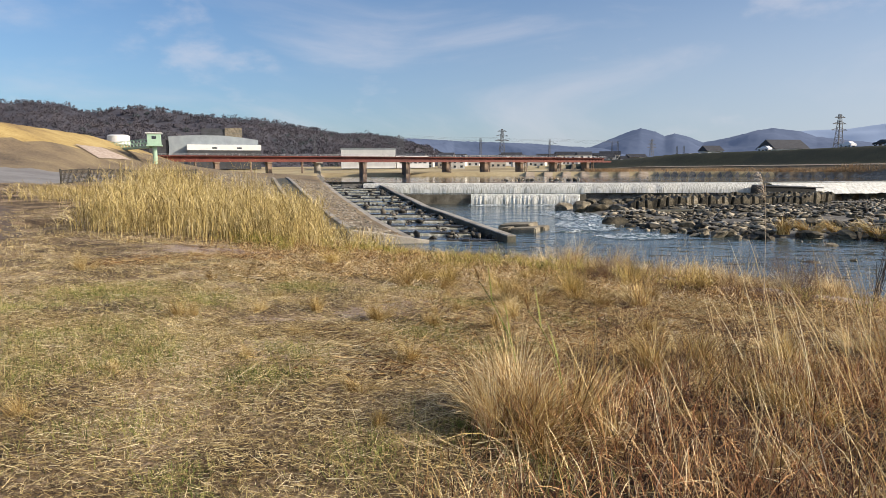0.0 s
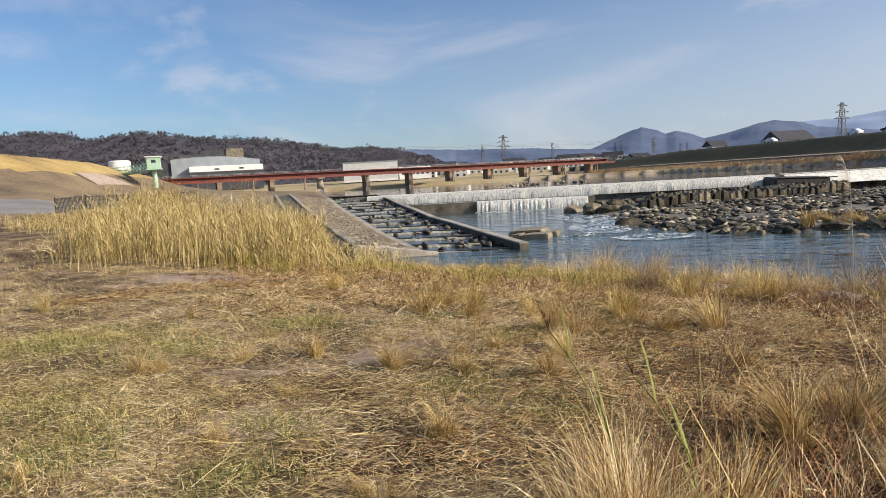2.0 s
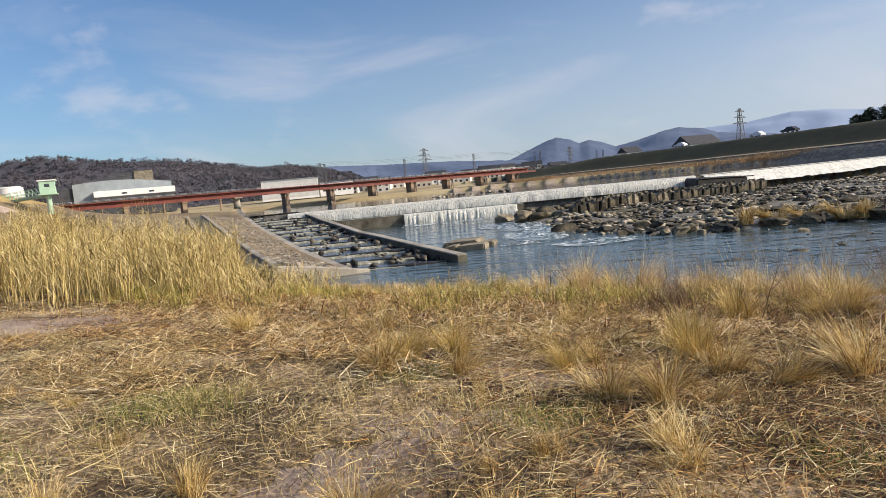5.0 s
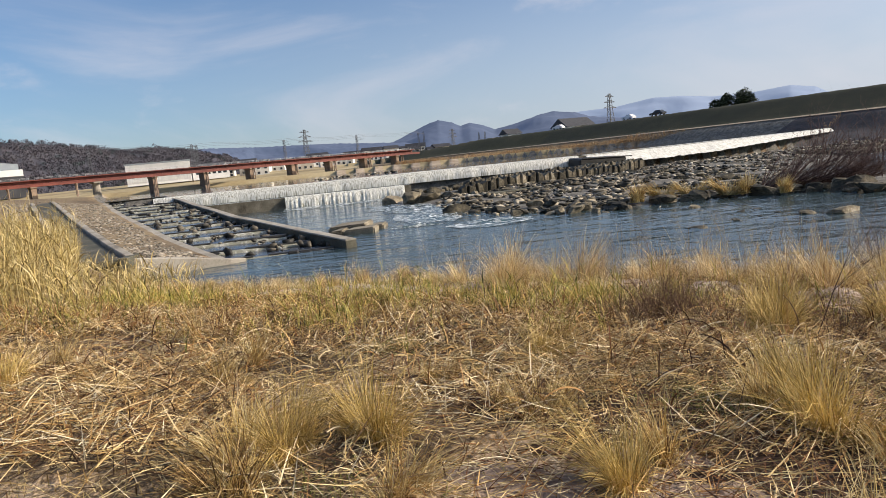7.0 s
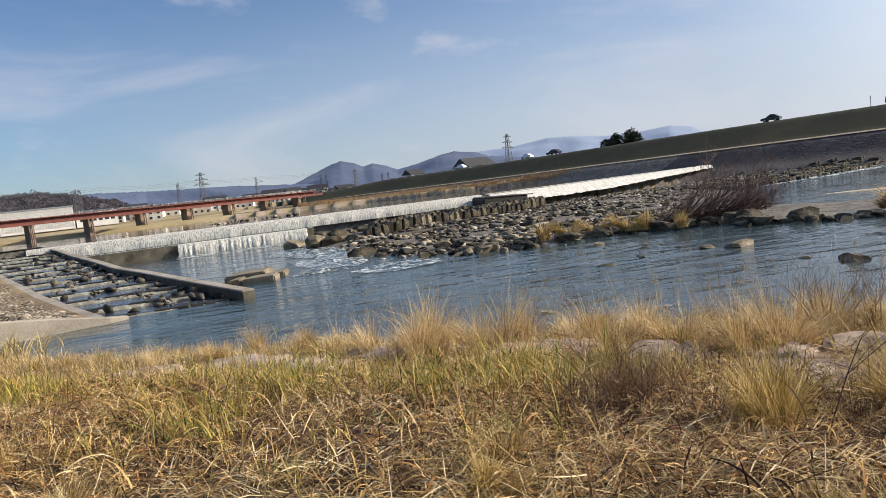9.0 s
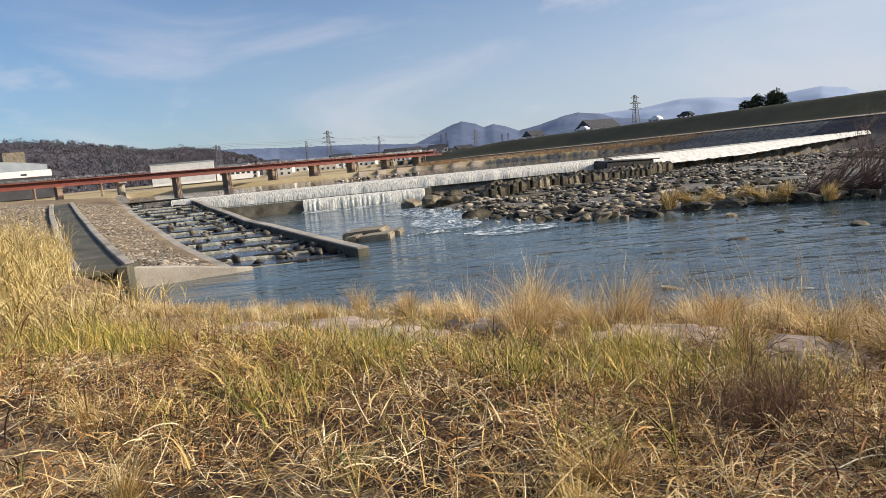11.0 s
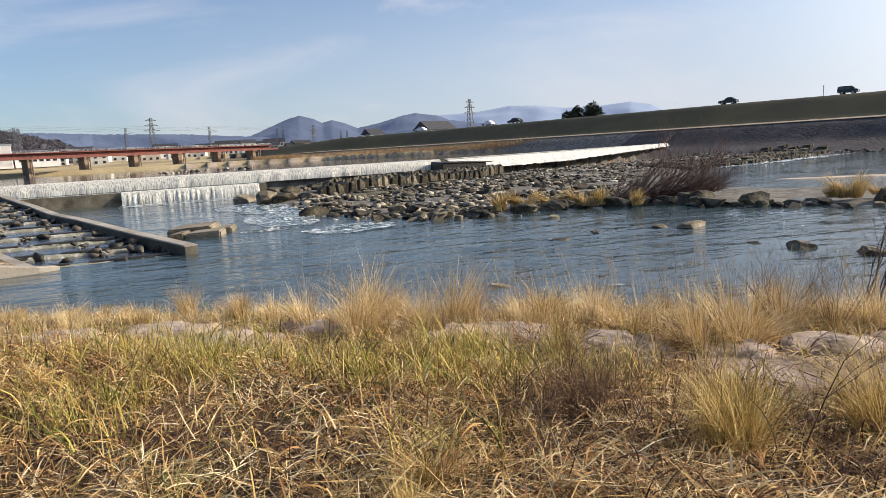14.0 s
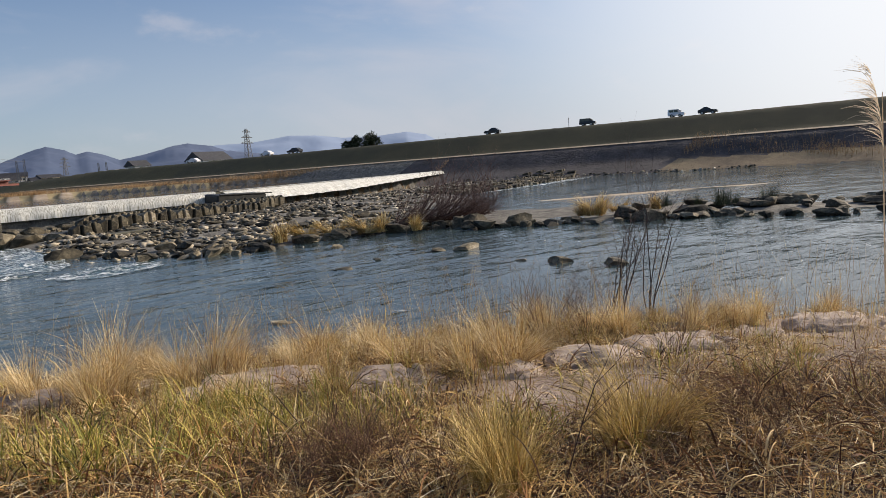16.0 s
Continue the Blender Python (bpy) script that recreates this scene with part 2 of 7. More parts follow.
M_FLATROCK = material("pale_flat_bedrock", [(0.25, (0.2, 0.15, 0.12)), (0.45, (0.37, 0.29, 0.235)), (0.6, (0.47, 0.385, 0.32)), (0.8, (0.57, 0.49, 0.42))], 1.6, 9, 0.9, bump=0.6, bump_scale=10, fine=0.35, stretch=(1, 1, 3), depth=0.05)
M_WATER = water_material("river_water", (0.032, 0.052, 0.06), 3.4, 0.52, foam=(0.64, 0.77), foam_scale=1.5, stretch=(0.62, 1.3, 1), small=0.5)
M_WATER_UP = water_material("still_water", (0.03, 0.045, 0.06), 0.9, 0.28, stretch=(1, 0.6, 1))
M_RAPID = water_material("white_water", (0.03, 0.056, 0.058), 1.9, 1.0, foam=(0.49, 0.63), foam_scale=2.3, stretch=(0.7, 1.1, 1), rough=0.12)
M_LADDER_WATER = water_material("fishway_water", (0.03, 0.04, 0.058), 2.4, 0.4, foam=(0.68, 0.82), foam_scale=2.2)


def fall_material(name, low, high, across=2.6):
    """Falling water in strands: white between dark wet gaps, stretched downwards."""
    m = bpy.data.materials.new(name)
    m.use_nodes = True
    n, l = m.node_tree.nodes, m.node_tree.links
    bsdf = n["Principled BSDF"]
    bsdf.inputs["Roughness"].default_value = 0.35
    co, mp, tx, rp = n.new("ShaderNodeTexCoord"), n.new("ShaderNodeMapping"), n.new("ShaderNodeTexNoise"), n.new("ShaderNodeValToRGB")
    mp.inputs["Scale"].default_value = (across, across, 0.16)
    tx.inputs["Scale"].default_value, tx.inputs["Detail"].default_value, tx.inputs["Roughness"].default_value = 1.0, 6.0, 0.7
    rp.color_ramp.elements[0].position, rp.color_ramp.elements[1].position = low, high
    rp.color_ramp.elements[0].color, rp.color_ramp.elements[1].color = (0.27, 0.26, 0.19, 1), (0.78, 0.775, 0.72, 1)
    l.new(co.outputs["Object"], mp.inputs["Vector"])
    l.new(mp.outputs["Vector"], tx.inputs["Vector"])
    l.new(tx.outputs["Fac"], rp.inputs["Fac"])
    l.new(rp.outputs["Color"], bsdf.inputs["Base Color"])
    bp = n.new("ShaderNodeBump")
    bp.inputs["Strength"].default_value, bp.inputs["Distance"].default_value = 0.7, 0.1
    l.new(tx.outputs["Fac"], bp.inputs["Height"])
    l.new(bp.outputs["Normal"], bsdf.inputs["Normal"])
    return m


M_FALL = fall_material("falling_water", 0.38, 0.56, 8.5)
M_SILL_FALL = fall_material("thin_sill_fall", 0.5, 0.72, 3.5)
M_FALL_WHITE = fall_material("foaming_fall", 0.25, 0.6, 2.6)
# red-brown soil, its colour darkened for the shade between grass blades
M_SOIL_SHADED = material("brown_soil_with_gap_shade", [(0.3, (0.016, 0.008, 0.004)), (0.52, (0.05, 0.025, 0.013)), (0.7, (0.13, 0.07, 0.037)), (0.87, (0.27, 0.16, 0.09))], 1.6, 8, 0.95, bump=0.9, bump_scale=26, fine=0.6, depth=0.05)
M_EARTH = material("bare_brown_earth", [(0.3, (0.07, 0.05, 0.036)), (0.55, (0.13, 0.095, 0.07)), (0.8, (0.2, 0.15, 0.11))], 0.5, 8, 0.95, bump=0.6, bump_scale=10, fine=0.35, depth=0.05)
M_DIRT = material("bare_tan_dirt", [(0.28, (0.13, 0.09, 0.065)), (0.45, (0.26, 0.19, 0.145)), (0.62, (0.36, 0.275, 0.215)), (0.85, (0.48, 0.39, 0.32))], 1.3, 8, 0.95, bump=0.8, bump_scale=18, fine=0.5, depth=0.04)
# wet concrete taken near black, the sills' shaded faces put into the colour
M_SILL = material("wet_sill_with_shade", [(0.3, (0.014, 0.014, 0.014)), (0.6, (0.035, 0.034, 0.03)), (0.85, (0.08, 0.075, 0.06))], 1.2, 8, 0.5, bump=0.5, bump_scale=12, fine=0.4)
M_SILLROCK = material("dark_wet_stones", [(0.2, (0.012, 0.012, 0.01)), (0.5, (0.045, 0.04, 0.03)), (0.75, (0.13, 0.11, 0.08)), (0.92, (0.42, 0.37, 0.29))], 1.2, 8, 0.6, bump=0.5, bump_scale=12, fine=0.3, island=0.6)
STRAW = [(0.1, (0.1, 0.045, 0.015)), (0.32, (0.35, 0.19, 0.065)), (0.55, (0.58, 0.38, 0.13)), (0.8, (0.72, 0.53, 0.24)), (1.0, (0.8, 0.66, 0.4))]
M_STRAW = material("dry_straw", STRAW, 2.0, 3, 0.75, bump=0, island=0.9, fine=0, through_light=0.18)
M_LITTER = material("fallen_straw", [(0.1, (0.07, 0.04, 0.018)), (0.32, (0.29, 0.19, 0.078)), (0.54, (0.57, 0.43, 0.185)), (0.76, (0.8, 0.65, 0.35)), (1, (0.9, 0.79, 0.55))], 0.8, 3, 0.8, bump=0, island=0.9, fine=0, through_light=0.18)
M_MAT = material("matted_dead_leaves", [(0.12, (0.045, 0.022, 0.01)), (0.38, (0.25, 0.135, 0.05)), (0.58, (0.54, 0.35, 0.13)), (0.78, (0.8, 0.6, 0.3)), (1, (0.9, 0.79, 0.55))], 0.8, 3, 0.8, bump=0, island=1.0, fine=0, through_light=0.12)
M_TUSSOCK = material("tussock_blades", [(0.0, (0.12, 0.06, 0.02)), (0.3, (0.4, 0.25, 0.075)), (0.62, (0.66, 0.48, 0.18)), (1, (0.8, 0.68, 0.4))], 2.0, 3, 0.75, bump=0, island=1.0, fine=0, random_object=0.3, through_light=0.18)
M_TURF = material("short_green_turf", [(0.1, (0.06, 0.085, 0.016)), (0.4, (0.16, 0.2, 0.04)), (0.65, (0.34, 0.34, 0.085)), (1, (0.62, 0.52, 0.22))], 1.2, 3, 0.75, bump=0, island=0.8, fine=0, through_light=0.18)
M_PALE = material("pale_tall_grass", [(0.05, (0.22, 0.12, 0.045)), (0.32, (0.55, 0.37, 0.15)), (0.65, (0.82, 0.64, 0.33)), (1, (0.9, 0.8, 0.56))], 2.0, 3, 0.75, bump=0, island=1.0, fine=0, random_object=0.3, through_light=0.25)
M_GREEN = material("half_green_grass", [(0.05, (0.035, 0.042, 0.01)), (0.28, (0.15, 0.165, 0.026)), (0.5, (0.4, 0.37, 0.07)), (0.75, (0.66, 0.52, 0.15)), (1, (0.46, 0.21, 0.07))], 1.2, 3, 0.75, bump=0, island=0.8, fine=0, through_light=0.18)
M_STUBBLE = material("pale_stubble", [(0.1, (0.12, 0.08, 0.03)), (0.4, (0.42, 0.31, 0.125)), (0.7, (0.68, 0.54, 0.25)), (1, (0.8, 0.68, 0.42))], 1.0, 3, 0.8, bump=0, island=0.8, fine=0, through_light=0.18)
M_CURL = material("curled_dead_leaves", [(0.12, (0.04, 0.015, 0.007)), (0.38, (0.22, 0.09, 0.03)), (0.6, (0.44, 0.24, 0.08)), (0.8, (0.66, 0.45, 0.18)), (1, (0.86, 0.7, 0.42))], 2.0, 3, 0.8, bump=0, island=1.0, fine=0, through_light=0.15)
M_STEMS = material("fine_dead_stems", [(0.08, (0.055, 0.022, 0.011)), (0.3, (0.25, 0.1, 0.043)), (0.54, (0.47, 0.235, 0.1)), (0.77, (0.68, 0.44, 0.2)), (1, (0.85, 0.7, 0.43))], 2.0, 3, 0.85, bump=0, island=1.0, fine=0)
M_GREENTUFT = material("yellow_green_tuft", [(0.0, (0.11, 0.07, 0.02)), (0.3, (0.41, 0.28, 0.07)), (0.6, (0.68, 0.49, 0.16)), (1, (0.8, 0.62, 0.3))], 2.0, 3, 0.75, bump=0, island=0.8, fine=0, through_light=0.18)
M_FARREED = material("brown_far_reeds", [(0.05, (0.18, 0.11, 0.055)), (0.4, (0.36, 0.225, 0.11)), (0.8, (0.52, 0.36, 0.19))], 0.2, 4, 0.85, bump=0, island=0.6, fine=0)
M_REED = material("dry_reeds", [(0.0, (0.1, 0.066, 0.022)), (0.3, (0.36, 0.26, 0.085)), (0.66, (0.64, 0.5, 0.2)), (1, (0.8, 0.68, 0.4))], 1.0, 3, 0.75, bump=0, island=0.9, fine=0, through_light=0.18)
M_WEED = material("dead_red_brown_weeds", [(0.05, (0.06, 0.035, 0.025)), (0.5, (0.17, 0.095, 0.06)), (1, (0.3, 0.18, 0.1))], 2.0, 3, 0.85, bump=0, island=0.8, fine=0)
M_TWIG = material("dark_twigs", [(0.2, (0.03, 0.02, 0.016)), (0.6, (0.08, 0.05, 0.04)), (0.9, (0.15, 0.1, 0.075))], 6, 4, 0.85, bump=0.2, island=0.4)
M_BUSH = material("bare_brush", [(0.2, (0.07, 0.04, 0.034)), (0.6, (0.18, 0.11, 0.088)), (0.9, (0.3, 0.2, 0.15))], 6, 4, 0.85, bump=0, island=0.6, fine=0)
M_LEAF = material("dark_evergreen", [(0.1, (0.012, 0.018, 0.01)), (0.5, (0.03, 0.045, 0.018)), (0.9, (0.06, 0.08, 0.03))], 1.5, 4, 0.7, bump=0, island=0.7, fine=0)
M_BRIDGE = material("red_brown_girder_paint", [(0.25, (0.1, 0.03, 0.022)), (0.55, (0.18, 0.045, 0.032)), (0.85, (0.26, 0.08, 0.055))], 0.4, 7, 0.55, bump=0.2, bump_scale=6)
M_PIER = material("brown_stained_pier", [(0.3, (0.16, 0.11, 0.08)), (0.7, (0.36, 0.27, 0.2))], 0.5, 7, 0.9, bump=0.3, bump_scale=8)
M_STEEL = material("galvanised_steel", [(0.3, (0.3, 0.31, 0.32)), (0.7, (0.5, 0.51, 0.52))], 2, 4, 0.5, metal=0.6, bump=0.1)
M_MAST = material("dull_mast_steel", [(0.3, (0.07, 0.078, 0.09)), (0.7, (0.13, 0.14, 0.155))], 2, 4, 0.7, metal=0.0, bump=0.1)
M_MINT = material("mint_green_paint", [(0.3, (0.3, 0.46, 0.34)), (0.7, (0.42, 0.6, 0.45))], 1.2, 6, 0.6, bump=0.15)
M_WHITE = material("white_wall_paint", [(0.3, (0.66, 0.66, 0.65)), (0.7, (0.82, 0.82, 0.8))], 0.4, 6, 0.7, bump=0.1)
M_GREYROOF = material("grey_metal_roof", [(0.3, (0.2, 0.23, 0.25)), (0.7, (0.32, 0.36, 0.38))], 0.2, 6, 0.5, bump=0.2, bump_scale=3)
# dark cladding of the tower, also painted shade on the hall's left end
M_DARKCLAD_SHADE = material("dark_cladding_and_shade", [(0.3, (0.03, 0.032, 0.036)), (0.7, (0.07, 0.072, 0.08))], 0.3, 6, 0.6, bump=0.1)
M_ROOF = material("dark_tile_roof", [(0.3, (0.02, 0.02, 0.022)), (0.7, (0.06, 0.06, 0.065))], 1.2, 6, 0.6, bump=0.5, bump_scale=5, random_object=0.3)
M_WALL = material("house_render", [(0.2, (0.36, 0.32, 0.27)), (0.5, (0.6, 0.58, 0.54)), (0.9, (0.78, 0.77, 0.74))], 0.5, 5, 0.8, bump=0.1, random_object=0.7)
M_GLASS = material("dark_window_glass", [(0.3, (0.02, 0.025, 0.03)), (0.7, (0.05, 0.06, 0.07))], 0.5, 3, 0.08, bump=0, spec=0.6)
M_FENCE = material("dark_mesh_fence", [(0.3, (0.035, 0.032, 0.028)), (0.7, (0.08, 0.07, 0.055))], 1, 5, 0.8, bump=0.1)
M_TYRE = material("tyre_rubber", [(0.3, (0.015, 0.015, 0.016)), (0.7, (0.03, 0.03, 0.03))], 3, 3, 0.85, bump=0.1)
M_CAR_WHITE = material("white_car_paint", [(0.3, (0.7, 0.7, 0.71)), (0.7, (0.8, 0.8, 0.8))], 1, 3, 0.25, bump=0)
M_CAR_DARK = material("dark_car_paint", [(0.3, (0.02, 0.022, 0.026)), (0.7, (0.035, 0.037, 0.042))], 1, 3, 0.25, bump=0)
M_PLUME = material("pale_plume", [(0.2, (0.6, 0.5, 0.38)), (0.8, (0.8, 0.72, 0.6))], 4, 2, 0.8, bump=0, fine=0, through_light=0.5)
M_LAMP = material("lamp_lens", [(0.3, (0.55, 0.5, 0.42)), (0.7, (0.7, 0.66, 0.6))], 4, 2, 0.15, bump=0)
# bluish distance haze is mixed into the hill and tree colours
M_HILL_HAZED = material("bare_hillside_hazed", [(0.3, (0.032, 0.037, 0.047)), (0.45, (0.048, 0.049, 0.064)), (0.62, (0.062, 0.059, 0.073)), (0.85, (0.085, 0.075, 0.08))], 0.012, 9, 0.95, bump=0.5, bump_scale=0.12, fine=0.5, depth=2)
M_HILLTREE_HAZED = material("bare_hillside_trees_hazed", [(0.15, (0.05, 0.056, 0.074)), (0.4, (0.074, 0.072, 0.09)), (0.65, (0.1, 0.09, 0.102)), (0.95, (0.13, 0.11, 0.11))], 0.012, 5, 0.95, bump=0, island=0.2, fine=0)
M_HILLPINE_HAZED = material("dark_hillside_pines_hazed", [(0.2, (0.035, 0.05, 0.058)), (0.8, (0.07, 0.09, 0.09))], 0.02, 5, 0.9, bump=0, island=0.4, fine=0)
# aerial haze is put into these ridge colours, as blue and as emission
M_RIDGE_HAZE = material("far_ridge_haze", [(0.3, (0.034, 0.05, 0.088)), (0.7, (0.05, 0.068, 0.112))], 0.006, 9, 1.0, bump=0, fine=0.3, glow=0.95)
M_RIDGE_FAR_HAZE = material("farthest_ridge_haze", [(0.3, (0.15, 0.195, 0.28)), (0.7, (0.16, 0.205, 0.29))], 0.003, 8, 1.0, bump=0, fine=0.1, glow=0.7)


# ---- building helpers ----
def mesh_of(name, verts, faces, mats):
    """A mesh from arrays: verts (n, 3), faces (m, 3 or 4)."""
    verts, faces = np.asarray(verts, np.float32).reshape(-1, 3), np.asarray(faces, np.int32)
    me = bpy.data.meshes.new(name)
    k = faces.shape[1]
    me.vertices.add(len(verts))
    me.vertices.foreach_set("co", verts.ravel())
    me.loops.add(faces.size)
    me.loops.foreach_set("vertex_index", faces.ravel())
    me.polygons.add(len(faces))
    me.polygons.foreach_set("loop_start", np.arange(0, faces.size, k, dtype=np.int32))
    me.update(calc_edges=True)
    for m in mats if isinstance(mats, (list, tuple)) else [mats]:
        me.materials.append(m)
    return me


def smooth(me, on=True):
    me.polygons.foreach_set("use_smooth", np.full(len(me.polygons), on))
    return me


def place(ob, parent):
    if parent is not None:
        ob.parent = parent
    return ob


def part(name, bm, mat, parent=None, label=""):
    """One mesh object from a bmesh, under a thing or a part."""
    me = bpy.data.meshes.new(name)
    bm.normal_update()
    bm.to_mesh(me)
    bm.free()
    me.materials.append(mat)
    return tagged(place(new(name, me), parent), label)


def empty(name, m=None):
    ob = new(name)
    if m is not None:
        ob.matrix_world = m
    return ob


def box(bm, x0, y0, z0, x1, y1, z1, bevel=0.0, m=None):
    made = bmesh.ops.create_cube(bm, size=1.0, matrix=Matrix.Translation(((x0 + x1) / 2, (y0 + y1) / 2, (z0 + z1) / 2)) @ Matrix.Diagonal((x1 - x0, y1 - y0, z1 - z0, 1)))
    if bevel:
        edges = list({e for v in made["verts"] for e in v.link_edges})
        out = bmesh.ops.bevel(bm, geom=edges, offset=bevel, segments=1, affect="EDGES")
    if m is not None:
        bmesh.ops.transform(bm, matrix=m, verts=list(bm.verts))
    return bm


def boxes(*dims, bevel=0.0):
    bm = bmesh.new()
    for d in dims:
        box(bm, *d, bevel=bevel)
    return bm


def tube(bm, a, b, r0, r1=None, sides=6):
    """A tapered round bar from a to b."""
    a, b = Vector(a), Vector(b)
    r1 = r0 if r1 is None else r1
    q = (b - a).to_track_quat("Z", "Y").to_matrix()
    rings = []
    for c, r in ((a, r0), (b, r1)):
        rings.append([bm.verts.new(c + q @ Vector((r * math.cos(6.2832 * i / sides), r * math.sin(6.2832 * i / sides), 0))) for i in range(sides)])
    for i in range(sides):
        j = (i + 1) % sides
        bm.faces.new((rings[0][i], rings[0][j], rings[1][j], rings[1][i]))
    bm.faces.new(rings[0][::-1])
    bm.faces.new(rings[1])
    return bm


def prism(bm, outline, z0, z1):
    """An upright prism over a plan outline; z0 and z1 may be functions of the place."""
    low = [bm.verts.new((x, y, z0(x, y) if callable(z0) else z0)) for x, y in outline]
    top = [bm.verts.new((x, y, z1(x, y) if callable(z1) else z1)) for x, y in outline]
    n = len(outline)
    for i in range(n):
        j = (i + 1) % n
        bm.faces.new((low[i], low[j], top[j], top[i]))
    bm.faces.new(low[::-1])
    bm.faces.new(top)
    bmesh.ops.recalc_face_normals(bm, faces=bm.faces)
    return bm


def sweep(bm, line, width, thick):
    """A wall along a line of (x, y, top z): width across, thick downwards (a number or the z of the foot as ('to', z))."""
    line = [Vector(p) for p in line]
    rows = []
    for i, p in enumerate(line):
        d = (line[min(i + 1, len(line) - 1)] - line[max(i - 1, 0)])
        side = Vector((-d.y, d.x, 0)).normalized() * width / 2
        foot = thick[1] if isinstance(thick, tuple) else p.z - thick
        ch = min(0.04, width * 0.1)
        rows.append([bm.verts.new(v) for v in ((*(p + side).xy, foot), (*(p + side).xy, p.z - ch), (*(p + side * (1 - 2 * ch / width)).xy, p.z), (*(p - side * (1 - 2 * ch / width)).xy, p.z), (*(p - side).xy, p.z - ch), (*(p - side).xy, foot))])
    for a, b in zip(rows, rows[1:]):
        for i in range(5):
            bm.faces.new((a[i], a[i + 1], b[i + 1], b[i]))
    bm.faces.new(rows[0][::-1])
    bm.faces.new(rows[-1])
    bmesh.ops.recalc_face_normals(bm, faces=bm.faces)
    return bm


def ribbons(base, heading, length, lean, curl, width, seg=3):
    """Blades as ribbons (n, ...): they rise from base, lean from the upright by lean, bend further by curl, and taper. Angles in radians."""
    base, n = np.asarray(base, float), len(base)
    heading, length, lean, curl, width = (np.broadcast_to(np.asarray(v, float), (n,)) for v in (heading, length, lean, curl, width))
    ahead = np.stack([np.cos(heading), np.sin(heading), 0 * heading], 1)
    side = np.stack([-np.sin(heading), np.cos(heading), 0 * heading], 1)
    turn = np.random.uniform(-0.9, 0.9, n)
    side = side * np.cos(turn)[:, None] + np.stack([0 * turn, 0 * turn, np.sin(turn)], 1)
    pts, at = [base], base
    for k in range(seg):
        ang = lean + curl * (k + 0.5) / seg
        at = at + (length / seg)[:, None] * (np.sin(ang)[:, None] * ahead + np.cos(ang)[:, None] * np.array([0, 0, 1.0]))
        pts.append(at)
    rows = []
    for k, p in enumerate(pts):
        w = width * (1.0, 0.95, 0.7, 0.14)[min(3, round(3 * k / seg))] / 2
        rows += [p - side * w[:, None], p + side * w[:, None]]
    verts = np.stack(rows, 1)
    per = 2 * (seg + 1)
    quad = np.array([[2 * k, 2 * k + 1, 2 * k + 3, 2 * k + 2] for k in range(seg)])
    faces = (np.arange(n)[:, None, None] * per + quad[None]).reshape(-1, 4)
    return verts.reshape(-1, 3), faces


def joined(pieces):
    vs, fs, at = [], [], 0
    for v, f in pieces:
        vs.append(v)
        fs.append(f + at)
        at += len(v)
    return np.concatenate(vs), np.concatenate(fs)


def rnd(a, b, n=None):
    return np.random.uniform(a, b, n)


# ---- the lie of the land ----
W = -2.55          # the river below the weir
UP = 0.05          # the pool above it
SHORE = [(46, -80), (28, -14), (17.5, 5.5), (13, 11), (11, 13.6), (9.2, 15.6), (7, 17.2), (4.6, 18.6), (1.6, 20.6), (-2, 22.6), (-5.2, 26), (-8, 30.5), (-9.2, 35.2)]
LADDER_L = [(-5.3, 37.2, -2.40), (-7.3, 41.5, -2.22), (-10.0, 47.5, -1.97), (-13.0, 55.0, -1.66), (-15.9, 62.2, -1.36), (-18.5, 68.5, -1.10), (-22.1, 77.7, -0.71), (-25.5, 87.0, -0.33), (-29.0, 96.0, -0.02)]
LADDER_R = [(0.45, 37.7, -2.19), (-2.0, 43.2, -1.95), (-5.2, 51.0, -1.64), (-7.3, 55.5, -1.45), (-9.8, 62.8, -1.15), (-13.2, 72.0, -0.76), (-16.4, 81.5, -0.35), (-19.0, 88.0, 0.02), (-20.5, 92.5, 0.15)]
WEIR_Y = 85.0
WEIR_BEND, WEIR_END = (31.0, 85.0), (94.0, 111.0)
RIVER = SHORE + [(x, y) for x, y, z in LADDER_L] + [(-24, 96), (-24, 85), WEIR_BEND, (48, 92), WEIR_END, (99, 96), (103, 76), (106.5, 57), (105, 40), (110, 5), (124, -80)]
POOL = [(-31, 99), (-24, 85.5), (31, 85.5), (48, 92.5), (94, 111.5), (92, 124), (76, 146), (57, 168), (38, 190), (0, 206), (-40, 206), (-66, 205), (-60, 188), (-52, 165), (-40, 128), (-34, 108)]
LEVEE_R = [(34, 262), (72, 205), (91, 150), (105, 112), (116, 89), (124, 66), (130, 42), (141, 0), (158, -60), (190, -200)]
LEVEE_L = [(-110, -200), (-80, -60), (-68, 20), (-60, 68), (-69, 98), (-104, 170), (-193, 315), (-400, 690)]
ISLAND = [(5.5, 71), (7, 62), (8.5, 52), (8.5, 46.5), (11, 43.6), (14, 40.5), (18, 40.5), (22, 41.5), (26, 38.5), (27.5, 34), (30, 30), (34, 26.5), (36, 21), (40, 14), (44, 14), (45, 21), (44, 28), (42, 36), (37, 44), (40, 52), (52, 60), (57, 72), (80, 72), (96, 78), (96, 100), (92, 108), (60, 96), (31, 84), (12, 83), (8, 77)]

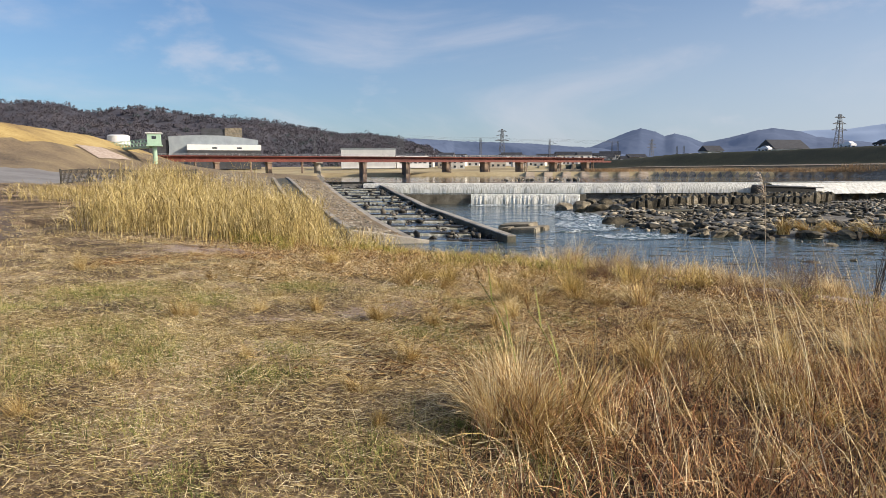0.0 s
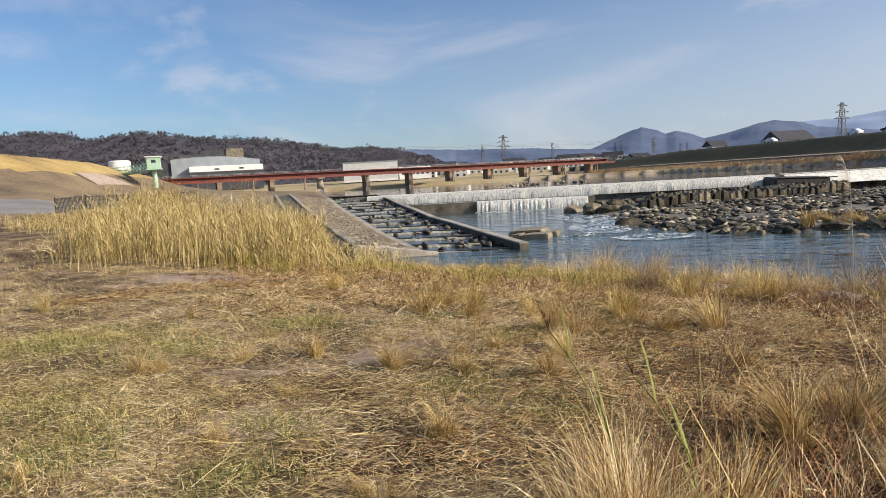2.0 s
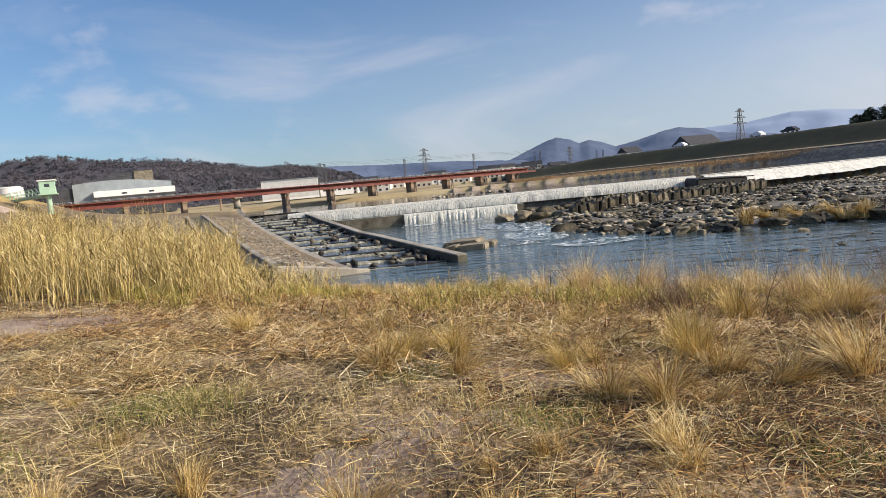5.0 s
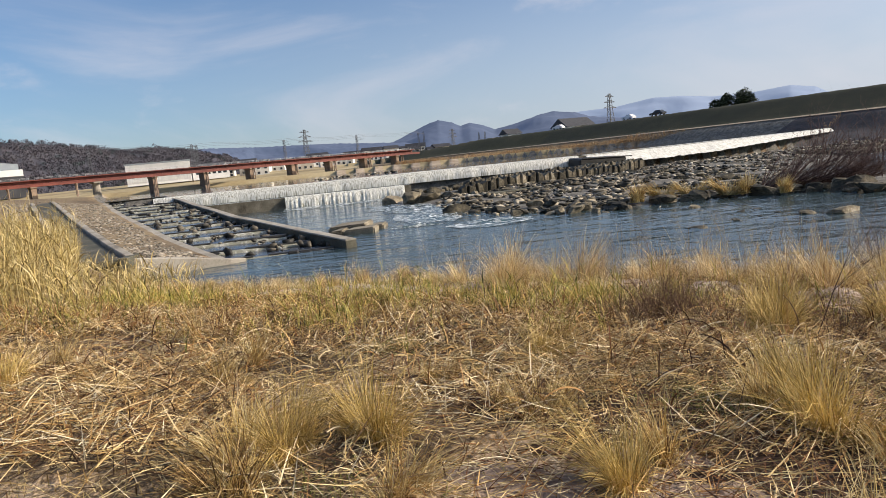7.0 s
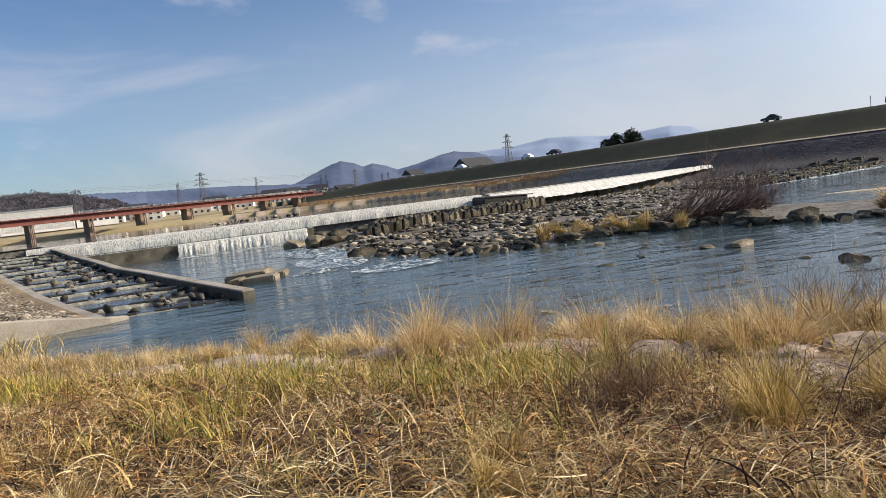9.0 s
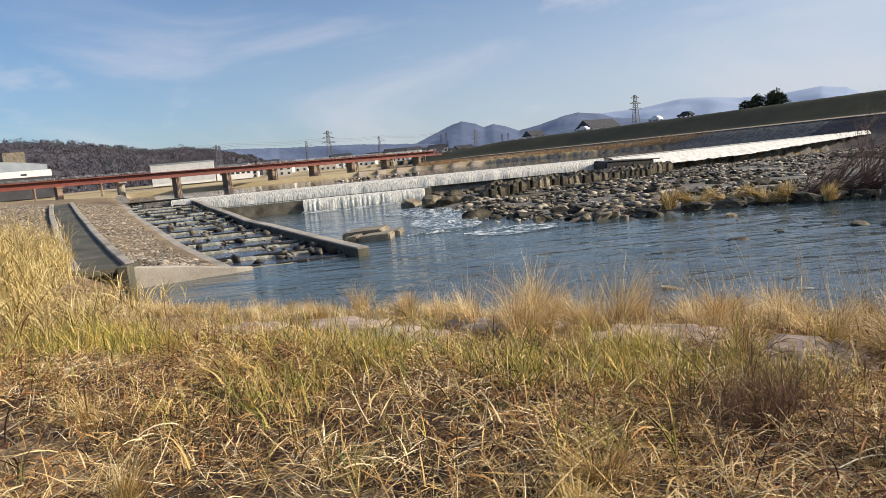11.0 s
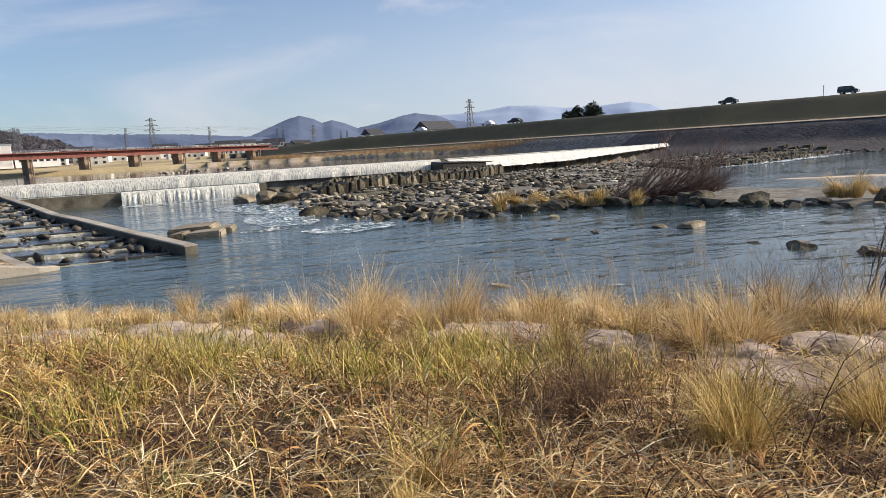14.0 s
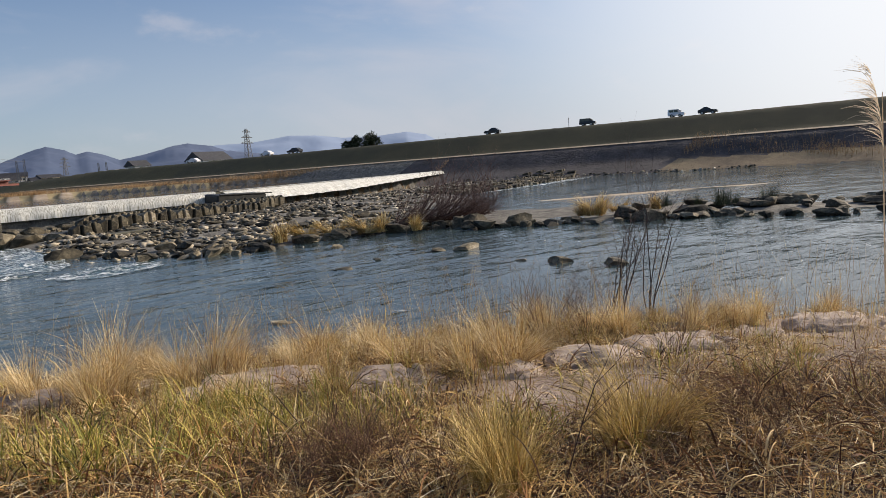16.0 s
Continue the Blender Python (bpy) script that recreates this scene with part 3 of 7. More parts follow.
# bare spots of the bank: x, y, radius
BARE = [(4.5, 11.5, 0.8), (4.8, 12.1, 0.6), (5.0, 11.1, 0.7), (5.5, 11.6, 0.7), (5.9, 12.2, 0.8), (6.6, 11.6, 0.9), (7.1, 10.5, 0.9), (7.9, 10.6, 0.8), (0.6, 16.2, 0.9), (-0.4, 17.2, 0.7), (3.4, 14.7, 0.7), (4.2, 13.3, 0.7), (9.2, 11.2, 0.8), (1.9, 16.2, 0.5), (-7.4, 15.6, 0.9), (-6.2, 13.7, 1.2), (-0.3, 7.4, 0.4), (-0.7, 6.6, 0.4), (0.1, 5.3, 0.35), (-1.9, 6.1, 0.35), (-1.2, 5.0, 0.35), (0.6, 8.3, 0.4)]


def line_gap(line, x, y, closed=False):
    """The distance of places from a line of points, and to which side (left of its way: positive)."""
    best, side = np.full(x.shape, 1e9), np.zeros(x.shape)
    pts = list(line) + ([line[0]] if closed else [])
    for (ax, ay), (bx, by) in zip(pts, pts[1:]):
        dx, dy = bx - ax, by - ay
        t = np.clip(((x - ax) * dx + (y - ay) * dy) / (dx * dx + dy * dy), 0, 1)
        d = np.hypot(x - ax - t * dx, y - ay - t * dy)
        s = np.sign(dx * (y - ay) - dy * (x - ax))
        nearer = d < best
        best, side = np.where(nearer, d, best), np.where(nearer, s, side)
    return best, side


def within(outline, x, y):
    inside = np.zeros(x.shape, bool)
    for (ax, ay), (bx, by) in zip(outline, outline[1:] + outline[:1]):
        if ay == by:
            continue
        cross = ((ay > y) != (by > y)) & (x < (bx - ax) * (y - ay) / (by - ay) + ax)
        inside ^= cross
    return inside


def wave(x, y, size, seed=0.0):
    """A cheap smooth unevenness, about -1 to 1."""
    a, b = x / size + seed, y / size - 1.7 * seed
    return (np.sin(a * 1.7 + 1.3 * np.sin(b * 1.1)) + np.sin(b * 2.1 + 1.1 * np.sin(a * 1.6 + 2.0)) + np.sin((a + b) * 1.2 + 0.6)) / 3


def step(a, b, v):
    t = np.clip((v - a) / (b - a), 0, 1)
    return t * t * (3 - 2 * t)


def ground(x, y):
    """The height of the land."""
    x, y = np.asarray(x, float), np.asarray(y, float)
    s, _ = line_gap(RIVER, x, y, True)
    wet, pool = within(RIVER, x, y), within(POOL, x, y)
    near = np.interp(s, [0, 0.4, 1.0, 2.2, 4.5, 6.5, 8.5, 11, 14, 24, 40], [-2.6, -1.9, -1.35, -1.05, -0.8, -0.5, -0.28, -0.05, 0.04, 0.25, 0.6])
    edge = np.interp(y, [p[1] for p in LADDER_L] + [110], [p[2] for p in LADDER_L] + [0.1])
    bank = np.minimum(edge + 0.02 + 0.155 * s, 0.9 + 0.004 * s)
    z = near + (bank - near) * step(31, 37, y)
    z = z + (0.045 * wave(x, y, 1.1) + 0.02 * wave(x, y, 0.37, 2.0)) * step(0.5, 3, s) + 0.12 * wave(x, y, 6, 4.0) * step(8, 20, s)
    z = np.where(y > 150, np.maximum(np.minimum(z, 1.2), 0.25 + 0.025 * (y - 200).clip(0, 170)), z)
    p, _ = line_gap(POOL, x, y, True)
    z = np.where(pool, np.maximum(-1.6, 0.05 - 0.12 * p), z)
    bed = np.maximum(-3.5, W - 0.02 - 0.55 * s)
    isle, i = within(ISLAND, x, y), line_gap(ISLAND, x, y, True)[0]
    rise = W - 0.12 + 0.22 * step(0, 3, i) + 0.16 * wave(x, y, 2.3) + (0.22 * step(48, 80, y) + 0.25 * step(8, 16, i)) * step(56, 46, x)
    bed = np.where(isle, np.maximum(bed, rise), bed)
    z = np.where(wet, bed, z)
    q, side = line_gap(LEVEE_R, x, y)
    q = q * side
    lr = np.interp(-q, [-400, -60, -14, -7, 0, 9, 10, 13, 14, 19, 27, 30], [4, 4.5, 5.5, 7.2, 7.2, 3.1, 2.75, 2.6, 2.2, -0.6, -2.8, -9])
    lr = np.where(lr > 0, lr * (1 - 0.2 * step(228, 258, y)), lr)
    q, side = line_gap(LEVEE_L, x, y)
    q = q * side
    ll = np.interp(-q, [-400, -60, -12, -5, 0, 10, 17, 23, 30, 38, 52, 60], [3, 3.5, 5.0, 7.8, 7.8, 4.0, 2.5, 1.75, 1.35, 0.85, 0.1, -9])
    ll = np.where(wet | pool, -9, np.minimum(ll, np.where(y > 33, edge + 0.12 * s + 0.02 * (s - 12).clip(0, 60) + 0.4 * (s - 27).clip(0, 60), 99)))
    return np.maximum(np.maximum(z, lr), ll)


def hgt(x, y):
    return float(ground(np.array([x]), np.array([y]))[0])


def axis_steps(stops):
    """Grid lines: stops of (place, spacing there), spacing running evenly in between."""
    out = [stops[0][0]]
    while out[-1] < stops[-1][0]:
        out.append(out[-1] + np.interp(out[-1], [p for p, _ in stops], [d for _, d in stops]))
    return np.array(out)


gx = axis_steps([(-4500, 900), (-700, 120), (-200, 8), (-70, 1.6), (-16, 0.35), (-8, 0.16), (8, 0.16), (16, 0.4), (50, 1.0), (130, 1.4), (220, 8), (700, 120), (4500, 900)])
gy = axis_steps([(-4500, 900), (-400, 120), (-60, 12), (-4, 0.6), (1, 0.16), (20, 0.18), (26, 0.5), (60, 1.0), (110, 1.3), (210, 2.4), (420, 14), (900, 90), (4500, 700)])
GX, GY = np.meshgrid(gx, gy)
GZ = ground(GX, GY)
ny, nx = GX.shape
ids = np.arange(nx * ny).reshape(ny, nx)
g_faces = np.stack([ids[:-1, :-1], ids[:-1, 1:], ids[1:, 1:], ids[1:, :-1]], -1).reshape(-1, 4)
ground_me = mesh_of("ground", np.stack([GX, GY, GZ], -1), g_faces, [M_SOIL, M_BED, M_LEVEE_DRY, M_LEVEE_GREEN_SHADED, M_REVET, M_ROAD, M_FIELD, M_PATH, M_LEVEE_BROWN, M_SAND, M_SOIL_SHADED, M_EARTH, M_DIRT])
cx, cy = ((a[:-1, :-1] + a[1:, 1:]).ravel() / 2 for a in (GX, GY))
cz = ground(cx, cy)
kind = np.zeros(len(cx), np.int32)
kind[(cy > 110) | (np.abs(cx) > 140)] = 6
kind[(cy > 40) & (cy <= 110) & (cx < 0)] = 8
shore_s = line_gap(SHORE, cx, cy)[0]
ragged = 0.5 * wave(cx, cy, 0.6, 2.0) + 0.4 * wave(cx, cy, 0.23, 5.0)
MOUND = [(-10.4, 11.2), (-13.5, 16), (-18.5, 22), (-24, 25.5), (-40, 30), (-44, 5), (-16, 4)]
# ground under rank growth and tussocks takes the soil with shade painted in
kind[(cx - 0.16 * cy + 0.5 * ragged > 0.75) & (cy < 6 + 0.35 * cx) & (cy + 2.2 * wave(cx, cy, 1.7, 1.0) > -1.8) & (cx + 2.0 * wave(cx, cy, 1.9, 4.0) < 11)] = 10
kind[(np.abs(shore_s - 6.6 + ragged) < 2.0) & (cy < 22) & (cy > 5)] = 10
kind[(cx - 0.1 * cy + 1.2 * ragged > -0.9) & (wave(cx, cy, 1.3, 3.0) + 0.5 * ragged > 0.1) & (cy > 4) & (cy < 10.5) & (cx < 6)] = 10
kind[np.hypot(cx - 4.3, (cy - 9.6) * 1.1) + ragged < 1.7] = 10
kind[(((cx + 6.2) / 2.6) ** 2 + ((cy - 13.3 + 0.25 * (cx + 6)) / 1.1) ** 2 + 0.7 * ragged < 1)] = 0
for px_, py_, r in BARE:
    kind[np.hypot(cx - px_, cy - py_) + 0.45 * ragged < r] = 12
kind[within(MOUND, cx + ragged, cy)] = 11
kind[within(RIVER, cx, cy) | within(POOL, cx, cy)] = 1
q, side = line_gap(LEVEE_L, cx, cy)
q = -q * side + 1.2 * wave(cx, cy, 5)
kind[(q > -14) & (q < 7)] = 2
kind[(q >= 7) & (q < 20)] = 8
kind[(q >= 20) & (q < 30) & (cy < 60)] = 5
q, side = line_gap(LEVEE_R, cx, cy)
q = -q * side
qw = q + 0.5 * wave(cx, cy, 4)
# slope facing away from the sun: grass with its shade painted in
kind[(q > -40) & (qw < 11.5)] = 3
kind[(q > -6.6) & (q < -0.6)] = 5
kind[(qw >= 11.5) & (qw < 30) & (cy < 118) & (cx > 60)] = 4
kind[(qw >= 11.5) & (qw < 24) & (cy >= 118) & ~within(POOL, cx, cy)] = 8
kind[(qw >= 19.5) & (q < 30) & (cy < 66) & (cx > 90) & (cz > W)] = 8
kind[(cy > 190) & (cy < 212) & (cz < 1.0) & (cx < 60) & (cx > -80)] = 9
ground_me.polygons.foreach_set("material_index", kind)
smooth(ground_me)
tagged(new("ground", ground_me), "dry winter riverbank with straw, soil and grassy levees", "ground", kind="structure")


def flat_sheet(outline, z, spacing_x, spacing_y, ripple=0.0):
    """A level sheet over a plan outline, as a grid clipped to it."""
    xs, ys = [p[0] for p in outline], [p[1] for p in outline]
    bm = bmesh.new()
    vs = [bm.verts.new((x, y, z)) for x, y in outline]
    f = bm.faces.new(vs)
    bmesh.ops.triangulate(bm, faces=[f])
    bmesh.ops.recalc_face_normals(bm, faces=bm.faces)
    for face in bm.faces:
        if face.normal.z < 0:
            face.normal_flip()
    return bm


low_water = [(60, -90), (17, 2), (12, 10), (8, 15), (3, 18), (-4, 22), (-9, 28), (-12, 36), (-4.9, 37.9), (0.2, 38.2), (-9, 60), (-21, 86), (31, 86), (47, 93), (97, 114), (112, 100), (118, 60), (118, 20), (135, -90)]
river = part("water", flat_sheet(low_water, W, 1, 1), M_WATER)
tagged(river, "dark rippled river reflecting the sky below the weir", "river", kind="structure")
pool = part("water", flat_sheet([(-50, 96), (-29, 96), (-20, 93), (-19, 85.2), (31, 85.2), (48, 92.3), (97, 112.5), (104, 120), (100, 160), (70, 200), (0, 215), (-90, 215), (-90, 180)], UP, 1, 1), M_WATER_UP)
tagged(pool, "calm blue-grey river pool above the weir", "river", kind="structure")

# ---- far ridges ----
def ridge(name, crest, mat, depth, label, bumps, seed, foot=-5.0, lobes=1.0, crowns=1.0):
    """A far ridge: a crest line of (x, y, z), falling to the foot before and behind it, roughened by tree crowns."""
    line = [Vector(p) for p in crest]
    pts = []
    for a, b in zip(line, line[1:]):
        n = max(2, int((b - a).length / (bumps * 0.45)))
        pts += [a.lerp(b, i / n) for i in range(n)]
    pts.append(line[-1])
    rows = 34
    verts = []
    for i, p in enumerate(pts):
        away = Vector((p.x, p.y, 0)).normalized()
        for j in range(rows):
            t = j / (rows - 1)
            lobe = 1 + 0.3 * lobes * noise.noise((i * 0.045, t * 1.5, seed))
            q = p - away * depth * t * lobe
            crown = noise.voronoi(Vector((q.x, q.y, 0)) / bumps + Vector((seed, 0, 0)))[0][0]
            h = p.z * (1 - t ** 1.25) * (1 - 0.16 * noise.noise((i * 0.05, t * 4, seed + 2)) * math.sin(math.pi * t))
            big = noise.noise((q.x / bumps * 0.3, q.y / bumps * 0.3, seed))
            verts.append((q.x, q.y, max(foot, h + crowns * bumps * (0.55 - crown) * (0.75 + 0.5 * big) * (1.0 if j else 0.85))))
    n = len(pts)
    idx = np.arange(n * rows).reshape(n, rows)
    faces = np.stack([idx[:-1, :-1], idx[1:, :-1], idx[1:, 1:], idx[:-1, 1:]], -1).reshape(-1, 4)
    return tagged(new(name, smooth(mesh_of(name, verts, faces, mat))), label, "hill", kind="structure")


ridge("backdrop_wooded_hill", [(-1500, 250, 67), (-900, 480, 75), (-640, 640, 79), (-585, 682, 79), (-546, 713, 83), (-519, 734, 72), (-475, 763, 80), (-420, 795, 73), (-360, 823, 69), (-330, 890, 67), (-314, 948, 63), (-290, 1030, 59), (-262, 1120, 65), (-230, 1220, 59), (-190, 1330, 49), (-150, 1420, 25)], M_HILL_HAZED, 240, "bare brown wooded hill behind the far bank", 14.0, 3.0, crowns=0.55)
# ridges whose haze is painted and glows, no real air between
ridge("backdrop_middle_hills", [(-700, 1200, 90), (-480, 1400, 84), (-357, 1455, 77), (-280, 1750, 88), (-207, 1988, 92), (-60, 2000, 86), (60, 2000, 80), (134, 1994, 73), (240, 2000, 66), (330, 2000, 40)], M_RIDGE_HAZE, 300, "low hazy blue wooded hills on the horizon", 12.0, 5.0, crowns=0.5)
ridge("backdrop_twin_peaks", [(150, 2500, 50), (250, 2486, 85), (330, 2480, 118), (390, 2470, 142), (428, 2462, 152), (480, 2455, 138), (510, 2448, 122), (543, 2440, 130), (590, 2430, 118), (636, 2417, 97), (720, 2400, 112), (800, 2370, 134), (848, 2351, 140), (920, 2325, 128), (967, 2305, 108), (1060, 2260, 92), (1200, 2200, 70), (1500, 2080, 50)], M_RIDGE_HAZE, 500, "hazy blue twin-peaked mountain on the horizon", 16.0, 7.0, crowns=0.3)
ridge("backdrop_far_range", [(900, 3950, 120), (1300, 3800, 170), (1500, 3720, 205), (1685, 3627, 208), (1880, 3540, 236), (2020, 3470, 228), (2143, 3386, 205), (2300, 3280, 198), (2465, 3159, 214), (2560, 3090, 190), (2613, 3037, 146), (2900, 2850, 110), (3300, 2500, 60)], M_RIDGE_FAR_HAZE, 500, "palest far mountain range with haze in its colour", 22.0, 11.0, crowns=0.12)

# bare trees and some pines all over the nearer hill
np.random.seed(17)
hill_me = bpy.data.objects["backdrop_wooded_hill"].data
hv = np.empty(len(hill_me.vertices) * 3, np.float32)
hill_me.vertices.foreach_get("co", hv)
hv = hv.reshape(-1, 3)
hv = hv[(hv[:, 2] > 6) & (hv[:, 0] > -680)]
for name, count, per, mat, label in (("hill_trees", 5200, 28, M_HILLTREE_HAZED, "bare brown-grey trees covering the hill"), ("hill_pines", 160, 60, M_HILLPINE_HAZED, "dark pines scattered over the hill")):
    root = np.repeat(hv[np.random.randint(0, len(hv), count)], per, 0)
    size = np.repeat(rnd(0.6, 1.25, count), per)
    m = len(root)
    away = np.random.normal(size=(m, 3))
    away = away / np.linalg.norm(away, axis=1)[:, None] * (rnd(0.35, 1.0, m) ** 0.5)[:, None] * (3.6, 3.6, 3.0)
    root = root + away * size[:, None] + np.stack([np.zeros(m), np.zeros(m), 1.2 * size], 1)
    v, f = ribbons(root, rnd(0, 6.283, m), rnd(1.0, 2.2, m) * size, rnd(0.0, 1.6, m), rnd(0, 0.5, m), rnd(0.8, 1.6, m), 2)
    tagged(new(name, mesh_of(name, v, f, mat)), label, "trees", kind="stuff")

# ---- weir ----
def strip(rows, mat, name, parent=None, label=""):
    """A sheet through rows of points, all of one length."""
    n, k = len(rows), len(rows[0])
    idx = np.arange(n * k).reshape(n, k)
    faces = np.stack([idx[:-1, :-1], idx[1:, :-1], idx[1:, 1:], idx[:-1, 1:]], -1).reshape(-1, 4)
    return tagged(place(new(name, smooth(mesh_of(name, np.array(rows, float), faces, mat))), parent), label)


path_rows = []
for (ax, ay), (bx, by), (px, py) in zip(LEVEE_R, LEVEE_R[1:], [LEVEE_R[0]] + LEVEE_R):
    for k in range(10):
        t = k / 10
        x, y = ax + (bx - ax) * t, ay + (by - ay) * t
        d0, d1 = Vector((bx - ax, by - ay)).normalized(), Vector((ax - px, ay - py))
        d = (d0 if d1.length < 1 else d1.normalized().lerp(d0, min(1, 0.5 + t))).normalized()
        n = Vector((d.y, -d.x))
        path_rows.append([(x + n.x * q, y + n.y * q, hgt(x + n.x * q, y + n.y * q) + 0.09) for q in (9.9, 10.6, 11.6, 12.6, 13.2)])
tagged(strip(path_rows, M_PATH, "berm_path"), "pale gravel path on the levee's berm", "path", kind="structure")
weir = tagged(empty("weir"), "long stepped concrete weir with water falling in white strands", "weir")
bm = bmesh.new()
prism(bm, [(-20.4, WEIR_Y), (31, WEIR_Y), (31, WEIR_Y + 2.4), (-20.4, WEIR_Y + 2.4)], W - 0.8, UP - 0.06)
part("crest_wall", bm, M_CONC_DARK, weir)
bm = bmesh.new()
prism(bm, [(-18.2, 81.6), (9.0, 81.6), (9.0, WEIR_Y), (-19.6, WEIR_Y)], W - 0.8, -1.28)
part("apron_step", bm, M_CONC_OLD, weir, "dark wet concrete step at the foot of the first fall")
bm = bmesh.new()
prism(bm, [WEIR_BEND, WEIR_END, (WEIR_END[0] - 1.2, WEIR_END[1] + 2), (31, 87.4)], W - 0.8, UP - 0.05)
part("crest_wall", bm, M_CONC_DARK, weir)


def fall(a, b, top, foot, reach, mat, name, n=140, slope=False, rise=0.0, taper=0.0):
    rows = []
    d = Vector((b[0] - a[0], b[1] - a[1], 0)).normalized()
    out = Vector((d.y, -d.x, 0))
    for i in range(n + 1):
        p = Vector((*a, 0)).lerp(Vector((*b, 0)), i / n)
        w = 0.12 * noise.noise((i * 0.37, top, 1.0))
        thin = 1 - taper * max(0, i / n - 0.35) / 0.65
        col = []
        for j in range(8):
            t = j / 7
            drop = t ** 1.7 if not slope else t
            r = (reach + w) * min(1, t * 1.25) ** 0.8 if not slope else reach * thin * t * (1 + 0.35 * noise.noise((i * 0.21, 3.0, 0)))
            lump = 0.1 * noise.noise((i * 0.5, j * 0.9, 2)) * (j > 1) if slope else 0
            col.append(tuple(p + out * (r - 0.5 * (j == 0)) + Vector((0, 0, top + rise * i / n + 0.035 + lump - (top - foot) * thin * (drop if j else 0)))))
        rows.append(col)
    return strip(rows, mat, name, weir)


fall((-20.2, WEIR_Y), (31, WEIR_Y), UP, -1.26, 0.55, M_FALL, "water_fall")
fall((-5.4, 81.6), (8.2, 81.6), -1.26, W - 0.05, 0.5, M_FALL, "water_fall")
fall((32, 85.4), WEIR_END, UP, -1.45, 2.2, M_FALL_WHITE, "water_fall", 160, True, 0.0, 0.75)
part("shelf_water", flat_sheet([(-19, 81.65), (9, 81.65), (9, 84.9), (-20, 84.9)], -1.262, 1, 1), M_RAPID, weir)

# a tilted dark slab lies where the weir bends
slab = tagged(empty("broken_weir_slab", pose(31.2, 83.4, -0.62, 5, 2, 14)), "dark broken concrete slab leaning on the weir", "slab")
part("slab", boxes((-1.5, -1.2, -0.9, 5.6, 1.4, 0.3), bevel=0.15), M_SILL, slab)
part("rail_beam", boxes((-1.2, -1.3, 0.302, 6.4, -1.05, 0.42), bevel=0.03), M_SILL, slab)

# foam under the falls and where the pool runs out
foam_rows = []
for i in range(40):
    x = -5.5 + 20 * i / 39
    foam_rows.append([(x, 81.2 - 1.1 * j * (1 + 0.35 * noise.noise((x * 0.4, j, 0))), W + 0.012 + 0.1 * max(0, noise.noise((x, j * 0.8, 3))) + 0.05 * (3 - j) / 3) for j in range(5)])
rapid = strip(foam_rows, M_RAPID, "rapids")
tagged(rapid, "churning white water at the foot of the weir", "rapids", kind="stuff")


def rapids(cx, cy, rx, ry, angle, seed):
    rows = []
    for i in range(15):
        r = i / 14
        rows.append([(cx + math.cos(angle) * rx * r * math.cos(t) * k - math.sin(angle) * ry * r * math.sin(t) * k, cy + math.sin(angle) * rx * r * math.cos(t) * k + math.cos(angle) * ry * r * math.sin(t) * k,
                      W + 0.012 + (1 - r) * (0.06 + 0.16 * noise.noise((7 * r * math.cos(t), 7 * r * math.sin(t), seed))) * 1.0)
                     for t in [6.2832 * j / 36 for j in range(37)] for k in [1 + 0.3 * noise.noise((math.cos(t) * 2, math.sin(t) * 2, seed))]])
    return tagged(strip(rows, M_RAPID, "rapids"), "patch of broken white water in the river", "rapids", kind="stuff")


rapids(6.6, 62, 3.6, 6.8, 0.2, 1.0)
rapids(7.2, 57, 2.4, 5.0, 0.3, 11.0)
rapids(6.0, 50, 2.2, 4.5, 0.1, 2.0)
rapids(8.5, 42, 2.6, 2.0, 0.4, 3.0)
rapids(4.6, 44.5, 2.0, 0.35, 0.0, 4.0)
rapids(74, 70, 18, 1.6, 0.24, 6.0)
rapids(92, 86, 6, 2.0, 0.3, 9.0)
rapids(50, 74, 9, 3.0, 0.9, 7.0)

# ---- fishway ----
fishway = tagged(empty("fishway"), "long stepped concrete fish ladder with rushing pools", "fish ladder")
# wall sides hold stain and shade in one dark colour
bm = bmesh.new()
sweep(bm, LADDER_R + [(-21.2, 95.5, 0.2)], 0.55, ("to", W - 0.8))
part("side_wall", bm, M_CONC_DARK, fishway, "curved concrete dividing wall, dark with stain and painted shade")
# added strip that makes the wall's lit top paler than its sides
bm = bmesh.new()
sweep(bm, [(x, y, z + 0.07) for x, y, z in LADDER_R + [(-21.2, 95.5, 0.2)]], 0.6, 0.066)
part("coping", bm, M_CONC, fishway, "pale concrete wall top, added as its own strip")
bm = bmesh.new()
sweep(bm, [(x - 0.45, y, z + 0.08) for x, y, z in LADDER_L], 1.0, ("to", W - 0.8))
part("side_kerb", bm, M_CONC, fishway, "pale concrete kerb beside the cobbles")
bm = bmesh.new()
sweep(bm, [(-20.8, 95.6, 0.12), (-24.5, 96.6, 0.1), (-29.0, 96.6, 0.1)], 0.5, ("to", -1.2))
part("head_wall", bm, M_CONC_DARK, fishway)


def on_line(line, y):
    ys = [p[1] for p in line]
    return tuple(np.interp(y, ys, [p[k] for p in line]) for k in (0, 2))


